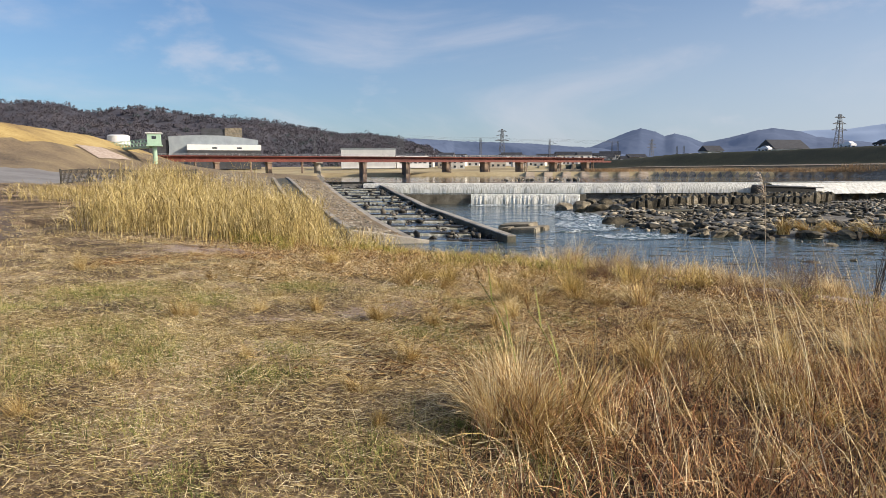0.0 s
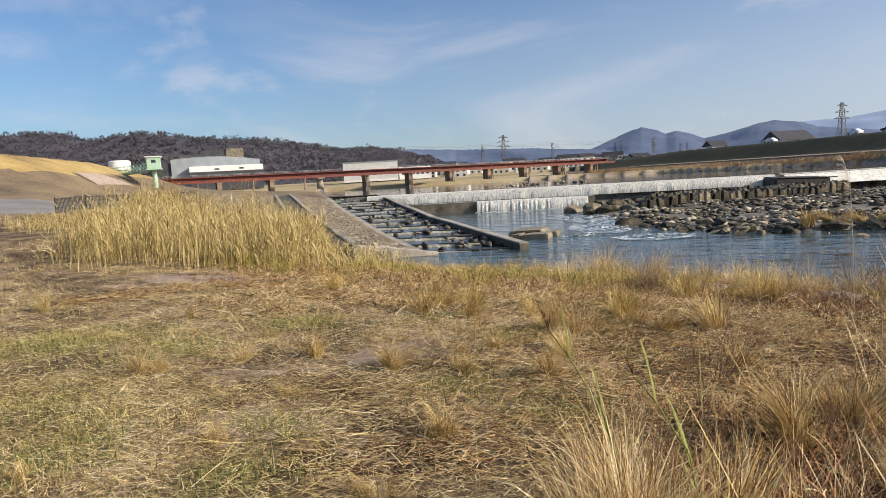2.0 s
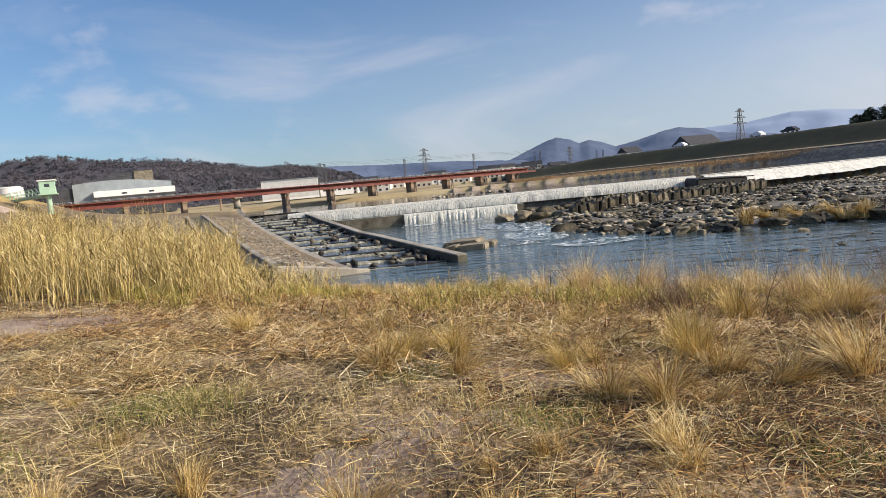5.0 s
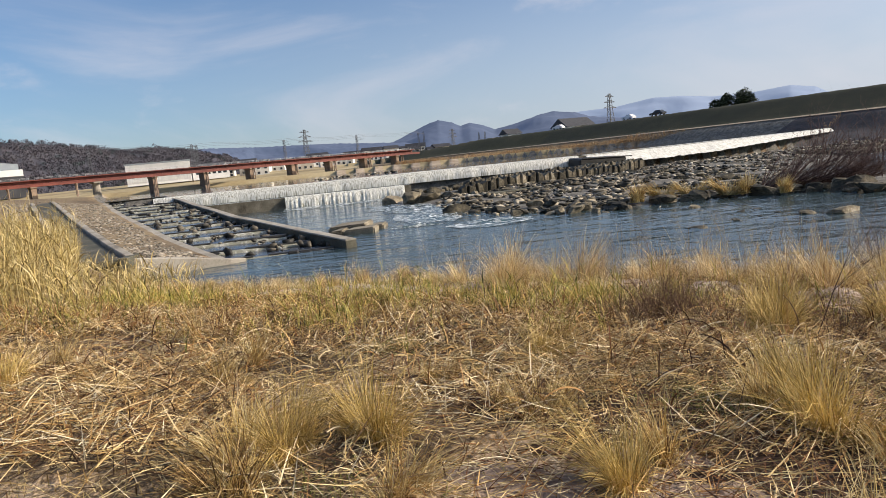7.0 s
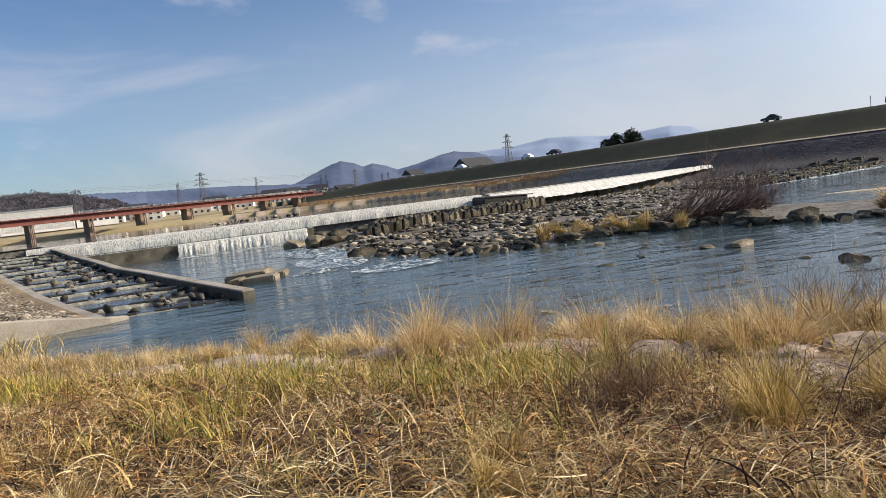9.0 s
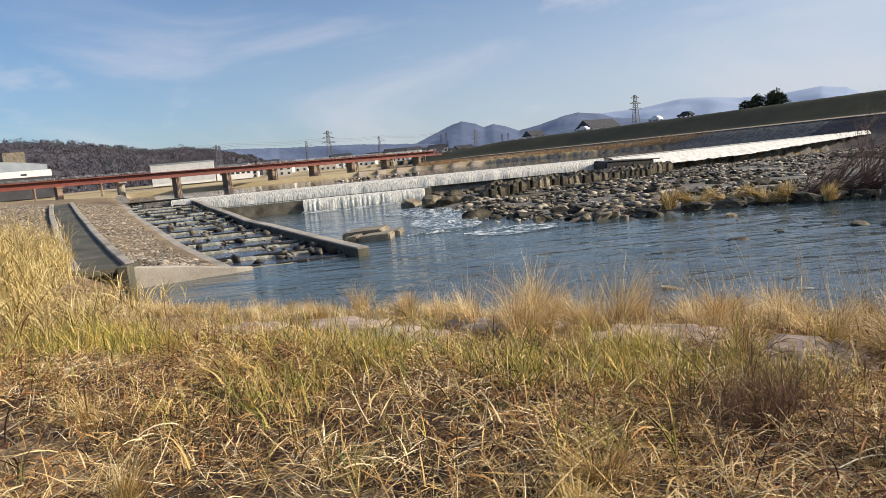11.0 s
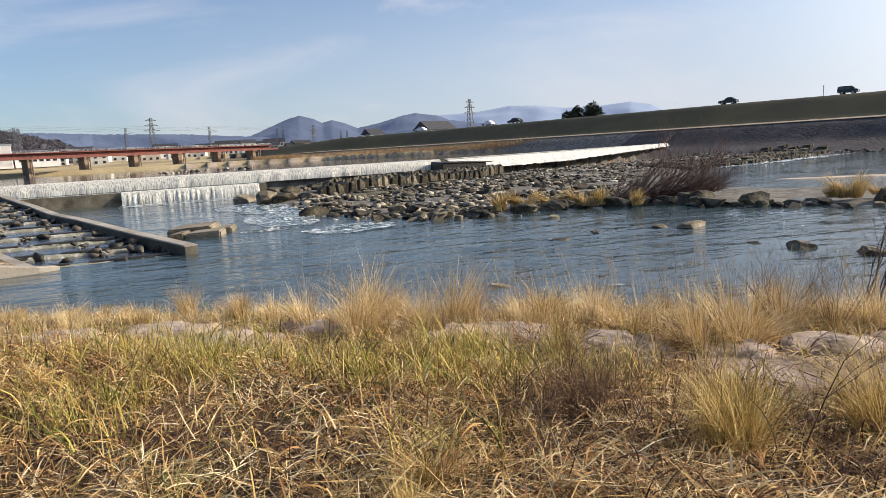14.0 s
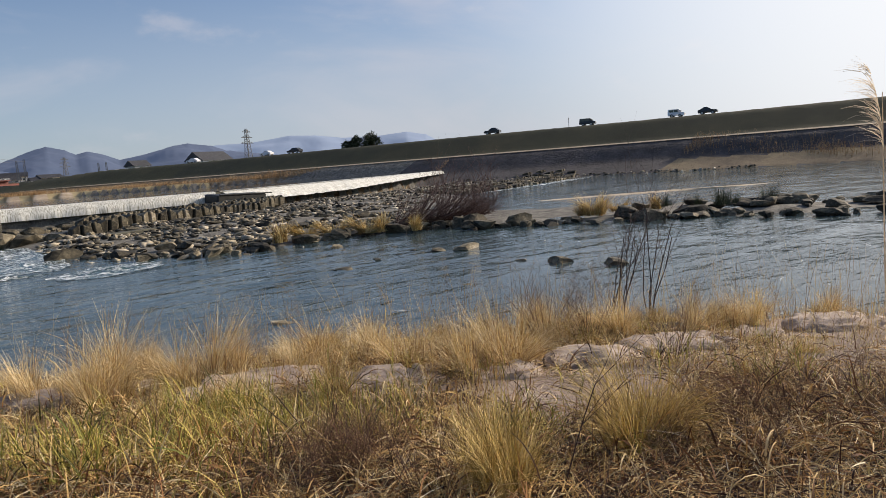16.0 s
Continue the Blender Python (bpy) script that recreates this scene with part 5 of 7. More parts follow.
# the service bridge in front of it, on thin trestles
service = tagged(empty("service_bridge", BM), "low brown pipe bridge on thin trestles beside the railway", "bridge")
part("beam", boxes((-4 * SPAN, -6.9, 5.0, 108, -6.5, 5.5), (-4 * SPAN, -5.9, 5.0, 108, -5.5, 5.5), (-4 * SPAN, -6.95, 5.52, 108, -5.45, 5.62)), M_BRIDGE, service)
for n in range(-4, 8):
    x = n * SPAN - 6.2 if n < 1 else n * SPAN - 1.6
    p = BM @ Vector((x, -6.2, 0))
    foot = min(hgt(p.x, p.y), UP) - 1.0
    bm = bmesh.new()
    for y in (-6.7, -5.7):
        tube(bm, (x, y, foot), (x, y, 5.0), 0.17, sides=6)
    for k in range(3):
        tube(bm, (x, -6.7, 0.8 + 1.4 * k), (x, -5.7, 1.9 + 1.4 * k), 0.06, sides=4)
    box(bm, x - 0.2, -7.0, 4.75, x + 0.2, -5.4, 4.99)
    part("trestle", bm, M_PIER, service)
for s, h in ((0, 6.6), (2 * SPAN, 6.4), (4 * SPAN, 6.4), (6 * SPAN, 6.6)):
    mast = tagged(empty("catenary_mast", BM @ Matrix.Translation((s, 2.2, 6.78))), "grey lattice catenary mast on the railway bridge", "mast", "catenary masts")
    part("mast", lattice(bmesh.new(), (0, 0, 0), h, 0.75, 0.45, 7, 0.05), M_MAST, mast)
    bm = bmesh.new()
    tube(bm, (0, 0, h * 0.72), (0, -4.2, h * 0.76), 0.05, sides=5)
    tube(bm, (0, 0, h * 0.92), (0, -3.2, h * 0.77), 0.03, sides=4)
    part("arm", bm, M_MAST, mast)
for s, h, off in ((117, 7.5, 0), (118, 7.0, 4.2), (151, 7.2, 3), (157, 7.6, 5)):
    p = BM @ Vector((s, off, 0))
    mast = tagged(empty("catenary_mast", pose(p.x, p.y, hgt(p.x, p.y) - 0.1)), "grey catenary mast beside the line", "mast", "catenary masts")
    part("mast", lattice(bmesh.new(), (0, 0, 0), h, 0.7, 0.4, 7, 0.05), M_MAST, mast)
bm = bmesh.new()
for k in range(3):
    rng2 = [BM @ Vector((-50 + 27.8 * i, -1.0 + k, 12.6 + 0.5 * k)) for i in range(7)]
    for a, b in zip(rng2, rng2[1:]):
        mid = (a + b) / 2 - Vector((0, 0, 0.5))
        tube(bm, a, mid, 0.025, sides=3)
        tube(bm, mid, b, 0.025, sides=3)
tagged(part("overhead_wires", bm, M_MAST), "thin overhead wires along the railway", "wires", kind="stuff")


def pylon(x, y, z, h, name="pylon"):
    ob = tagged(empty(name, pose(x, y, z, 0, 0, 25)), "tall grey lattice power pylon in the distance", "pylon", "pylons")
    part("tower", lattice(bmesh.new(), (0, 0, 0), h, h * 0.17, h * 0.035, 9, h * 0.006), M_MAST, ob)
    for t, w in ((0.7, 0.2), (0.82, 0.17), (0.94, 0.13)):
        bm = bmesh.new()
        for sx in (-1, 1):
            tube(bm, (0, 0, h * t), (sx * h * w, 0, h * t), h * 0.007, sides=4)
            tube(bm, (0, 0, h * (t + 0.05)), (sx * h * w, 0, h * t), h * 0.005, sides=4)
        part("cross_arm", bm, M_MAST, ob)
    return ob


pylon(271, 600, 4, 44)
pylon(-12, 420, 4, 24)
pylon(100, 520, 4, 21)
pylon(-62, 330, 4, 16)

# ---- gate hut on its column, by the left levee ----
hut = tagged(empty("gate_hut", pose(-52.5, 89.2, 0, 0, 0, 28)), "mint-green sluice gate hut on a tall column", "hut")
hz = hgt(-52.5, 89.2)
bm = bmesh.new()
tube(bm, (0, 0, hz - 0.5), (0, 0, 5.5), 0.34, 0.3, 12)
part("column", bm, M_MINT, hut, "pale concrete column")
part("floor", boxes((-1.1, -1.1, 5.5, 1.1, 1.1, 5.66), bevel=0.02), M_MINT, hut)
part("cabin", boxes((-0.92, -0.92, 5.665, 0.92, 0.92, 7.3), bevel=0.03), M_MINT, hut)
part("roof", boxes((-1.12, -1.12, 7.305, 1.12, 1.12, 7.45), bevel=0.03), M_WHITE, hut)
part("window", boxes((-0.3, -0.945, 6.5, 0.3, -0.925, 6.95)), M_GLASS, hut)
part("window", boxes((0.925, -0.3, 6.5, 0.945, 0.3, 6.95)), M_GLASS, hut)
walkway = tagged(empty("hut_walkway", pose(-52.5, 89.2, 0, 0, 0, 142)), "mint-green steel walkway with railings to the hut", "walkway")
part("beam", boxes((1.2, -0.5, 5.3, 20.5, 0.5, 5.62)), M_MINT, walkway)
bm = bmesh.new()
for y in (-0.5, 0.5):
    for z in (6.1, 6.6):
        tube(bm, (1.2, y, z), (20.5, y, z), 0.035, sides=5)
    for k in range(15):
        tube(bm, (1.2 + 19.3 * k / 14, y, 5.6), (1.2 + 19.3 * k / 14, y, 6.6), 0.035, sides=5)
        if k < 14:
            tube(bm, (1.2 + 19.3 * k / 14, y, 5.65), (1.2 + 19.3 * (k + 1) / 14, y, 6.55), 0.025, sides=4)
part("railing", bm, M_MINT, walkway)
tank = tagged(empty("water_tank", pose(-84.5, 129.5, 2.9)), "low white round tank behind the levee", "tank")
bm = bmesh.new()
tube(bm, (0, 0, 4.6), (0, 0, 6.5), 2.2, 2.2, 28)
part("shell", bm, M_WHITE, tank)
bm = bmesh.new()
tube(bm, (0, 0, 6.5), (0, 0, 6.75), 2.25, 1.8, 28)
part("lid", bm, M_WHITE, tank)
# pale revetment on the levee's lower slope
rev = []
for i in range(12):
    t = i / 11
    low, high = Vector((-51.0 - 4.0 * t, 74.2 + 13.1 * t)), Vector((-55.2 - 2.3 * t, 75.6 + 8.6 * t))
    at = [low.lerp(high, u) for u in (0, 0.25, 0.5, 0.75, 1.0)]
    rev.append([(p.x, p.y, hgt(p.x, p.y) + 0.1 + 0.06 * noise.noise((i, k, 2))) for k, p in enumerate(at)])
tagged(strip(rev, M_FLATROCK, "slope_revetment"), "pale worn concrete revetment on the levee slope", "revetment", kind="structure")
fence = tagged(empty("fence"), "dark mesh fence on posts along the bank", "fence")
FENCE = [(-31.0, 41.0), (-31.8, 45.2), (-32.2, 49.6), (-32.4, 54), (-32.5, 58.4), (-32.4, 62.8)]
for (ax, ay), (bx, by) in zip(FENCE, FENCE[1:]):
    bm = bmesh.new()
    for k in range(24):
        x, y = ax + (bx - ax) * k / 24, ay + (by - ay) * k / 24
        z = hgt(x, y)
        tube(bm, (x, y, z + 0.02), (x, y, z + 1.0), 0.03, sides=3)
    for h in (0.1, 0.4, 0.7, 0.98):
        tube(bm, (ax, ay, hgt(ax, ay) + h), (bx, by, hgt(bx, by) + h), 0.028, sides=4)
    part("mesh_panel", bm, M_FENCE, fence)
for x, y in FENCE:
    bm = bmesh.new()
    tube(bm, (x, y, hgt(x, y) - 0.3), (x, y, hgt(x, y) + 1.08), 0.06, sides=6)
    part("post", bm, M_FENCE, fence)

# ---- far buildings ----
def windows(parent, x0, x1, z0, z1, y, nx, nz, w, h):
    for i in range(nx):
        for k in range(nz):
            x, z = x0 + (x1 - x0) * (i + 0.5) / nx, z0 + (z1 - z0) * (k + 0.5) / nz
            win = part("window", boxes((x - w / 2 - 0.08, y - 0.05, z - h / 2 - 0.08, x + w / 2 + 0.08, y - 0.005, z + h / 2 + 0.08)), M_WHITE, parent)
            part("pane", boxes((x - w / 2, y - 0.07, z - h / 2, x + w / 2, y - 0.052, z + h / 2)), M_GLASS, win)


white = tagged(empty("white_factory", pose(-80.6, 287.6, 0, 0, 0, 13.5)), "long white flat-roofed factory with a ribbed facade", "factory")
part("wall", boxes((0, 0, 3, 24.6, 16, 11.4), bevel=0.05), M_WHITE, white)
part("roof", boxes((-0.3, -0.3, 11.41, 24.9, 16.3, 12.0), bevel=0.05), M_GREYROOF, white)
for i in range(25):
    part("rib", boxes((0.1 + i * 1.0, -0.25, 4.2, 0.5 + i * 1.0, -0.01, 11.3)), M_WHITE, white)
part("annex", boxes((25.2, 1, 3, 40, 12, 8.6), bevel=0.05), M_WHITE, white)
for i in range(6):
    part("window", boxes((26.5 + 2.2 * i, 0.93, 5.2, 27.9 + 2.2 * i, 0.99, 6.6)), M_GLASS, white)
gym = tagged(empty("sports_hall", pose(-162, 285.5, 0, 0, 0, 26)), "large grey hall with a curved metal roof and dark stage tower", "hall")
bm = bmesh.new()
cols = []
for i in range(17):
    t = i / 16
    x, z = 40 * t, 17.6 + 2.0 * math.sin(0.3 + 2.6 * t) - 1.2 * t
    cols.append([bm.verts.new((x, y, zz)) for y, zz in ((0, 9), (0, z), (26, z), (26, 9))])
for a, b in zip(cols, cols[1:]):
    for k in range(3):
        bm.faces.new((a[k], b[k], b[k + 1], a[k + 1]))
bm.faces.new(cols[0][::-1])
bm.faces.new(cols[-1])
bmesh.ops.recalc_face_normals(bm, faces=bm.faces)
part("hall", bm, M_GREYROOF, gym)
part("wing", boxes((8, -5, 11.8, 41, -0.1, 14.4), bevel=0.05), M_WHITE, gym, "white low front wing")
part("wing_base", boxes((8.2, -4.8, 3, 40.8, -0.1, 11.79)), M_DARKCLAD_SHADE, gym, "dark recessed ground floor")
part("base", boxes((0, 0.1, 3, 40, 26, 8.99)), M_GREYROOF, gym)
# box in a dark colour that stands for the hall's shaded left face
part("side_hall", boxes((-9, 1, 3, -0.05, 24, 16.8), bevel=0.4), M_DARKCLAD_SHADE, gym, "left end of the hall, darkened for its shade")
part("stage_tower", boxes((14, 8, 15, 31, 22, 22.6), bevel=0.05), M_DARKCLAD_SHADE, gym, "dark clad roof tower")
part("tower_front", boxes((25, 7.2, 15, 33, 7.98, 22.9), bevel=0.03), M_CONC_OLD, gym)
for i in range(2):
    part("window", boxes((19 + 11 * i, -5.06, 12.5, 21.2 + 11 * i, -5.01, 13.2)), M_GLASS, gym)


def house(x, y, w, d, h, turn, roof_h=2.0, wall=M_WALL, storeys=2, label="distant tiled house on the far bank", sink=0.0):
    z = hgt(x, y)
    ob = tagged(empty("house", pose(x, y, z - 0.3 - sink, 0, 0, turn)), label, "house", "houses on the far bank")
    part("wall", boxes((-w / 2, -d / 2, 0, w / 2, d / 2, h)), wall, ob)
    bm = bmesh.new()
    o = 0.5
    v = [bm.verts.new(p) for p in ((-w / 2 - o, -d / 2 - o, h), (w / 2 + o, -d / 2 - o, h), (w / 2 + o, d / 2 + o, h), (-w / 2 - o, d / 2 + o, h), (-w / 2 - o, 0, h + roof_h), (w / 2 + o, 0, h + roof_h))]
    for f in ((0, 1, 5, 4), (2, 3, 4, 5), (1, 2, 5), (3, 0, 4), (3, 2, 1, 0)):
        bm.faces.new([v[i] for i in f])
    bmesh.ops.recalc_face_normals(bm, faces=bm.faces)
    part("roof", bm, M_ROOF, ob)
    n = max(2, int(w / 2.4))
    for s in range(storeys):
        for i in range(n):
            cxw, czw = -w / 2 + w * (i + 0.5) / n, h * (s + 0.55) / storeys
            part("window", boxes((cxw - 0.55, -d / 2 - 0.06, czw - 0.5, cxw + 0.55, -d / 2 - 0.01, czw + 0.5)), M_GLASS, ob)
    return ob


rng = random.Random(11)
for i in range(34):
    x = -62 + 3.6 * i + rng.uniform(-1, 1)
    y = rng.uniform(318, 385)
    house(x, y, rng.uniform(6, 11), rng.uniform(6, 8), rng.choice((3.0, 4.6, 5.4, 5.8)), rng.uniform(-15, 15), rng.uniform(1.2, 2.2))
house(-30, 300, 9, 6, 4.2, 6, 1.6, label="small house by the far bank")
house(84, 221, 12, 8, 4.0, 20, 3.0, M_WHITE, 1, "dark-roofed house with a white gable behind the levee", 1.0)
house(68, 243, 6, 5, 3.6, 20, 2.0, M_WHITE, 1, "small white house behind the levee")

# ---- trees, cars and posts on the right levee ----
def tree(x, y, h, spread, label, seed=1):
    r = random.Random(seed)
    z = hgt(x, y)
    ob = tagged(empty("tree", pose(x, y, z - 0.1)), label, "tree", "trees behind the levee")
    bm = bmesh.new()
    tube(bm, (0, 0, 0), (0.1, 0, h * 0.45), 0.28, 0.16, 8)
    for k in range(7):
        a = r.uniform(0, 6.28)
        tube(bm, (0.05, 0, h * r.uniform(0.25, 0.45)), (math.cos(a) * spread * 0.5, math.sin(a) * spread * 0.5, h * r.uniform(0.55, 0.85)), 0.1, 0.03, 5)
    part("trunk", bm, M_TWIG, ob)
    np.random.seed(seed)
    n = 2600
    lobes = [(r.uniform(-0.5, 0.5) * spread, r.uniform(-0.5, 0.5) * spread, h * r.uniform(0.35, 0.85), r.uniform(0.28, 0.45) * spread) for _ in range(9)]
    pick = np.random.randint(0, len(lobes), n)
    d = np.random.normal(size=(n, 3))
    d /= np.linalg.norm(d, axis=1)[:, None]
    c = np.array([(a, b, k) for a, b, k, _ in lobes])[pick] + d * (np.array([q for *_, q in lobes])[pick] * np.random.uniform(0.6, 1.08, n))[:, None]
    v, f = ribbons(c, rnd(0, 6.28, n), rnd(0.35, 0.7, n), rnd(0.3, 1.8, n), rnd(0, 0.6, n), rnd(0.22, 0.4, n), 2)
    place(new("crown", mesh_of("crown", v, f, M_LEAF)), ob)
    return ob


tree(106, 168, 5.4, 3.6, "dark round evergreen tree behind the levee road", 3)
tree(110.5, 165, 6.6, 4.2, "taller dark evergreen tree behind the levee road", 4)


def car(x, y, turn, body, length, height, label, van=False):
    ob = tagged(empty("car", pose(x, y, hgt(x, y) + 0.01, 0, 0, turn)), label, "car", "vehicles on the levee road")
    L, w = length / 2, 0.85
    if van:
        prof = [(-L, 0.35), (L, 0.35), (L, 0.85), (L - 0.55, 1.0), (L - 1.1, height), (-L + 0.12, height), (-L, 1.0)]
    else:
        prof = [(-L, 0.35), (L, 0.35), (L, 0.72), (L - 0.25, 0.85), (L - 1.15, 0.95), (L - 1.85, height), (-L + 1.1, height), (-L + 0.35, 0.98), (-L, 0.9)]
    bm = bmesh.new()
    sides = [[bm.verts.new((px, s * w * (1.0 if pz < 1.0 else 0.86), pz)) for px, pz in prof] for s in (-1, 1)]
    n = len(prof)
    for i in range(n):
        bm.faces.new((sides[0][i], sides[0][(i + 1) % n], sides[1][(i + 1) % n], sides[1][i]))
    bm.faces.new(sides[0][::-1])
    bm.faces.new(sides[1])
    bmesh.ops.recalc_face_normals(bm, faces=bm.faces)
    bmesh.ops.bevel(bm, geom=list(bm.edges), offset=0.05, segments=2, affect="EDGES")
    part("body", bm, body, ob)
    a, b = (-L + 0.3, L - 1.25) if van else (-L + 0.95, L - 1.75)
    for s in (-1, 1):
        for u, v2 in ((a, (a + b) / 2 - 0.05), ((a + b) / 2 + 0.05, b)):
            part("side_window", boxes((u, s * w * 0.87 - 0.03, 1.02, v2, s * w * 0.87 + 0.03, height - 0.12)), M_GLASS, ob)
    part("windscreen", boxes((L - 1.62 if not van else L - 0.98, -w * 0.78, 1.02, L - 1.38 if not van else L - 0.72, w * 0.78, height - 0.25)), M_GLASS, ob)
    for s in (-0.5, 0.5):
        part("headlight", boxes((L - 0.06, s * w * 1.3 - 0.14, 0.6, L + 0.015, s * w * 1.3 + 0.14, 0.75)), M_LAMP, ob)
    r = 0.32
    for px in (-L + 0.8, L - 0.85):
        for s in (-1, 1):
            bm = bmesh.new()
            tube(bm, (px, s * (w - 0.18), r), (px, s * (w + 0.02), r), r, sides=16)
            wheel = part("wheel", bm, M_TYRE, ob)
            bm = bmesh.new()
            tube(bm, (px, s * (w + 0.021), r), (px, s * (w + 0.03), r), r * 0.6, sides=12)
            part("rim", bm, M_STEEL, wheel)
    return ob


for x, y, turn, body, L, h, van, text in [
        (87.9, 169.8, 111, M_CAR_DARK, 4.4, 1.5, False, "dark saloon car on the levee road"), (84.5, 179.9, 111, M_CAR_WHITE, 4.0, 1.5, False, "small white car on the levee road"),
        (108.2, 113.9, 116, M_CAR_DARK, 3.7, 1.5, False, "dark saloon car on the levee road"),
        (117.5, 94.3, -65, M_CAR_DARK, 3.4, 1.55, True, "dark van on the levee road"), (123.9, 77.3, -70, M_CAR_WHITE, 3.2, 1.6, True, "small white van on the levee road"),
        (125.8, 71.7, -70, M_CAR_DARK, 3.6, 1.45, False, "dark estate car on the levee road"), (74.0, 208.0, 118, M_CAR_WHITE, 4.2, 1.5, False, "small white car on the levee road")]:
    car(x, y, turn, body, L, h, text, van)
post = tagged(empty("road_sign", pose(115.2, 97.6, 7.2)), "small white roadside sign on a post", "sign")
bm = bmesh.new()
tube(bm, (0, 0, -0.2), (0, 0, 2.0), 0.06, sides=8)
part("pole", bm, M_STEEL, post)
part("plate", boxes((-0.12, -0.03, 0.9, 0.12, 0.03, 2.1), bevel=0.01), M_WHITE, post)

# ---- flat bedrock on the near bank ----
def bedrock(x, y, w, d, h, turn, seed):
    """A low rounded slab of bare rock, half sunk in the bank."""
    bm = bmesh.new()
    bmesh.ops.create_icosphere(bm, subdivisions=4, radius=1.0)
    for v in bm.verts:
        c = v.co.copy()
        v.co.x, v.co.y = (math.copysign(abs(t) ** 0.8, t) for t in (c.x, c.y))
        k = 1 + 0.28 * noise.noise((c.x * 1.3 + seed, c.y * 1.3, 0)) + 0.1 * noise.noise((c.x * 4 + seed, c.y * 4, c.z * 3))
        v.co.x *= w / 2 * k
        v.co.y *= d / 2 * k
        lay = math.copysign(abs(c.z) ** 0.26, c.z)
        v.co.z = h * (lay + 0.16 * noise.noise((c.x * 2.2, c.y * 2.2, seed)) + 0.1 * noise.noise((c.x * 6, c.y * 6, seed)) - 0.22 * (noise.noise((c.x * 2.6 + 3, c.y * 1.4, seed + 9)) > 0.12) - 0.16 * (noise.noise((c.x * 1.1, c.y * 5, seed + 5)) > 0.1))
    ob = part("flat_rock", bm, M_FLATROCK)
    smooth(ob.data)
    ob.matrix_world = pose(x, y, hgt(x, y) - h * 0.45, 0, 0, turn)
    return tagged(ob, "pale weathered flat rock bedded in the riverbank", "rock", "flat rocks on the bank")


for k, (x, y, w, d, h, turn) in enumerate([(0.65, 15.75, 1.5, 0.9, 0.24, -20), (-0.1, 17.3, 1.4, 0.8, 0.2, -25), (1.9, 16.2, 1.2, 0.7, 0.22, -25), (3.45, 14.6, 1.5, 0.9, 0.22, -30), (4.2, 13.35, 1.1, 0.7, 0.2, -30), (5.0, 12.55, 0.8, 0.5, 0.16, -35), (5.95, 12.2, 1.1, 0.7, 0.24, -40),
                                          (7.05, 11.9, 1.3, 0.9, 0.26, -45), (9.3, 11.1, 1.3, 0.8, 0.22, -45), (8.2, 11.7, 0.8, 0.5, 0.16, -30), (-1.4, 17.6, 1.1, 0.6, 0.16, -25), (2.7, 15.9, 0.8, 0.5, 0.16, -30), (10.4, 10.2, 1.0, 0.7, 0.2, -40)]):
    bedrock(x, y, w, d, h * 0.9, turn, k * 3.7)

# ---- vegetation ----
np.random.seed(42)


def zs(xy):
    return ground(xy[:, 0], xy[:, 1])


def scatter(n, x0, x1, y0, y1, keep=None):
    """Random places on the land, thinned by keep(x, y) in 0..1, none in the water."""
    out = np.empty((0, 2))
    while len(out) < n:
        p = np.stack([rnd(x0, x1, n), rnd(y0, y1, n)], 1)
        ok = ~within(RIVER, p[:, 0], p[:, 1])
        if keep is not None:
            ok &= rnd(0, 1, n) < keep(p[:, 0], p[:, 1])
        out = np.concatenate([out, p[ok]])
    return out[:n]


def patchy(size, seed, low=-0.2, high=0.35):
    return lambda x, y: step(low, high, wave(x, y, size, seed))


def stuff(name, v, f, mat, label, category):
    return tagged(new(name, mesh_of(name, v, f, mat)), label, category, kind="stuff")


def shore_gap(x, y):
    return line_gap(SHORE, x, y)[0]


def bare(x, y):
    """0 on the bare pale patches of the bank."""
    keep = np.ones(x.shape)
    for px_, py_, r in BARE:
        keep = np.minimum(keep, 1 - 0.95 * np.exp(-((x - px_) ** 2 + (y - py_) ** 2) / (r * r)))
    return keep


# straw lying on the ground
def litter(n, area, keep, lengths, widths, lift=0.008, along=0.55):
    p = scatter(n, *area, keep)
    z = zs(p) + lift + rnd(0, 0.022, n)
    head = np.where(rnd(0, 1, n) < along, np.random.normal(0.15, 0.45, n) + math.pi * np.random.randint(0, 2, n), rnd(0, 6.283, n))
    return ribbons(np.column_stack([p, z]), head, rnd(0, 1, n) ** 1.6 * (lengths[1] - lengths[0]) + lengths[0], rnd(1.15, 1.6, n), rnd(-0.2, 0.4, n), rnd(*widths, n), 2)


def path_side(x, y):
    """1 on the trodden ground, falling to 0 in the rank growth on the river side."""
    return 0.12 + 0.88 * np.maximum(step(1.3, 0.1, x - 0.16 * y), step(4.8, 6.2, y))


def worn(x, y):
    return 1 - 0.92 * np.exp(-(((x + 6.2) / 2.6) ** 2 + ((y - 13.3 + 0.25 * (x + 6)) / 1.1) ** 2) ** 2)


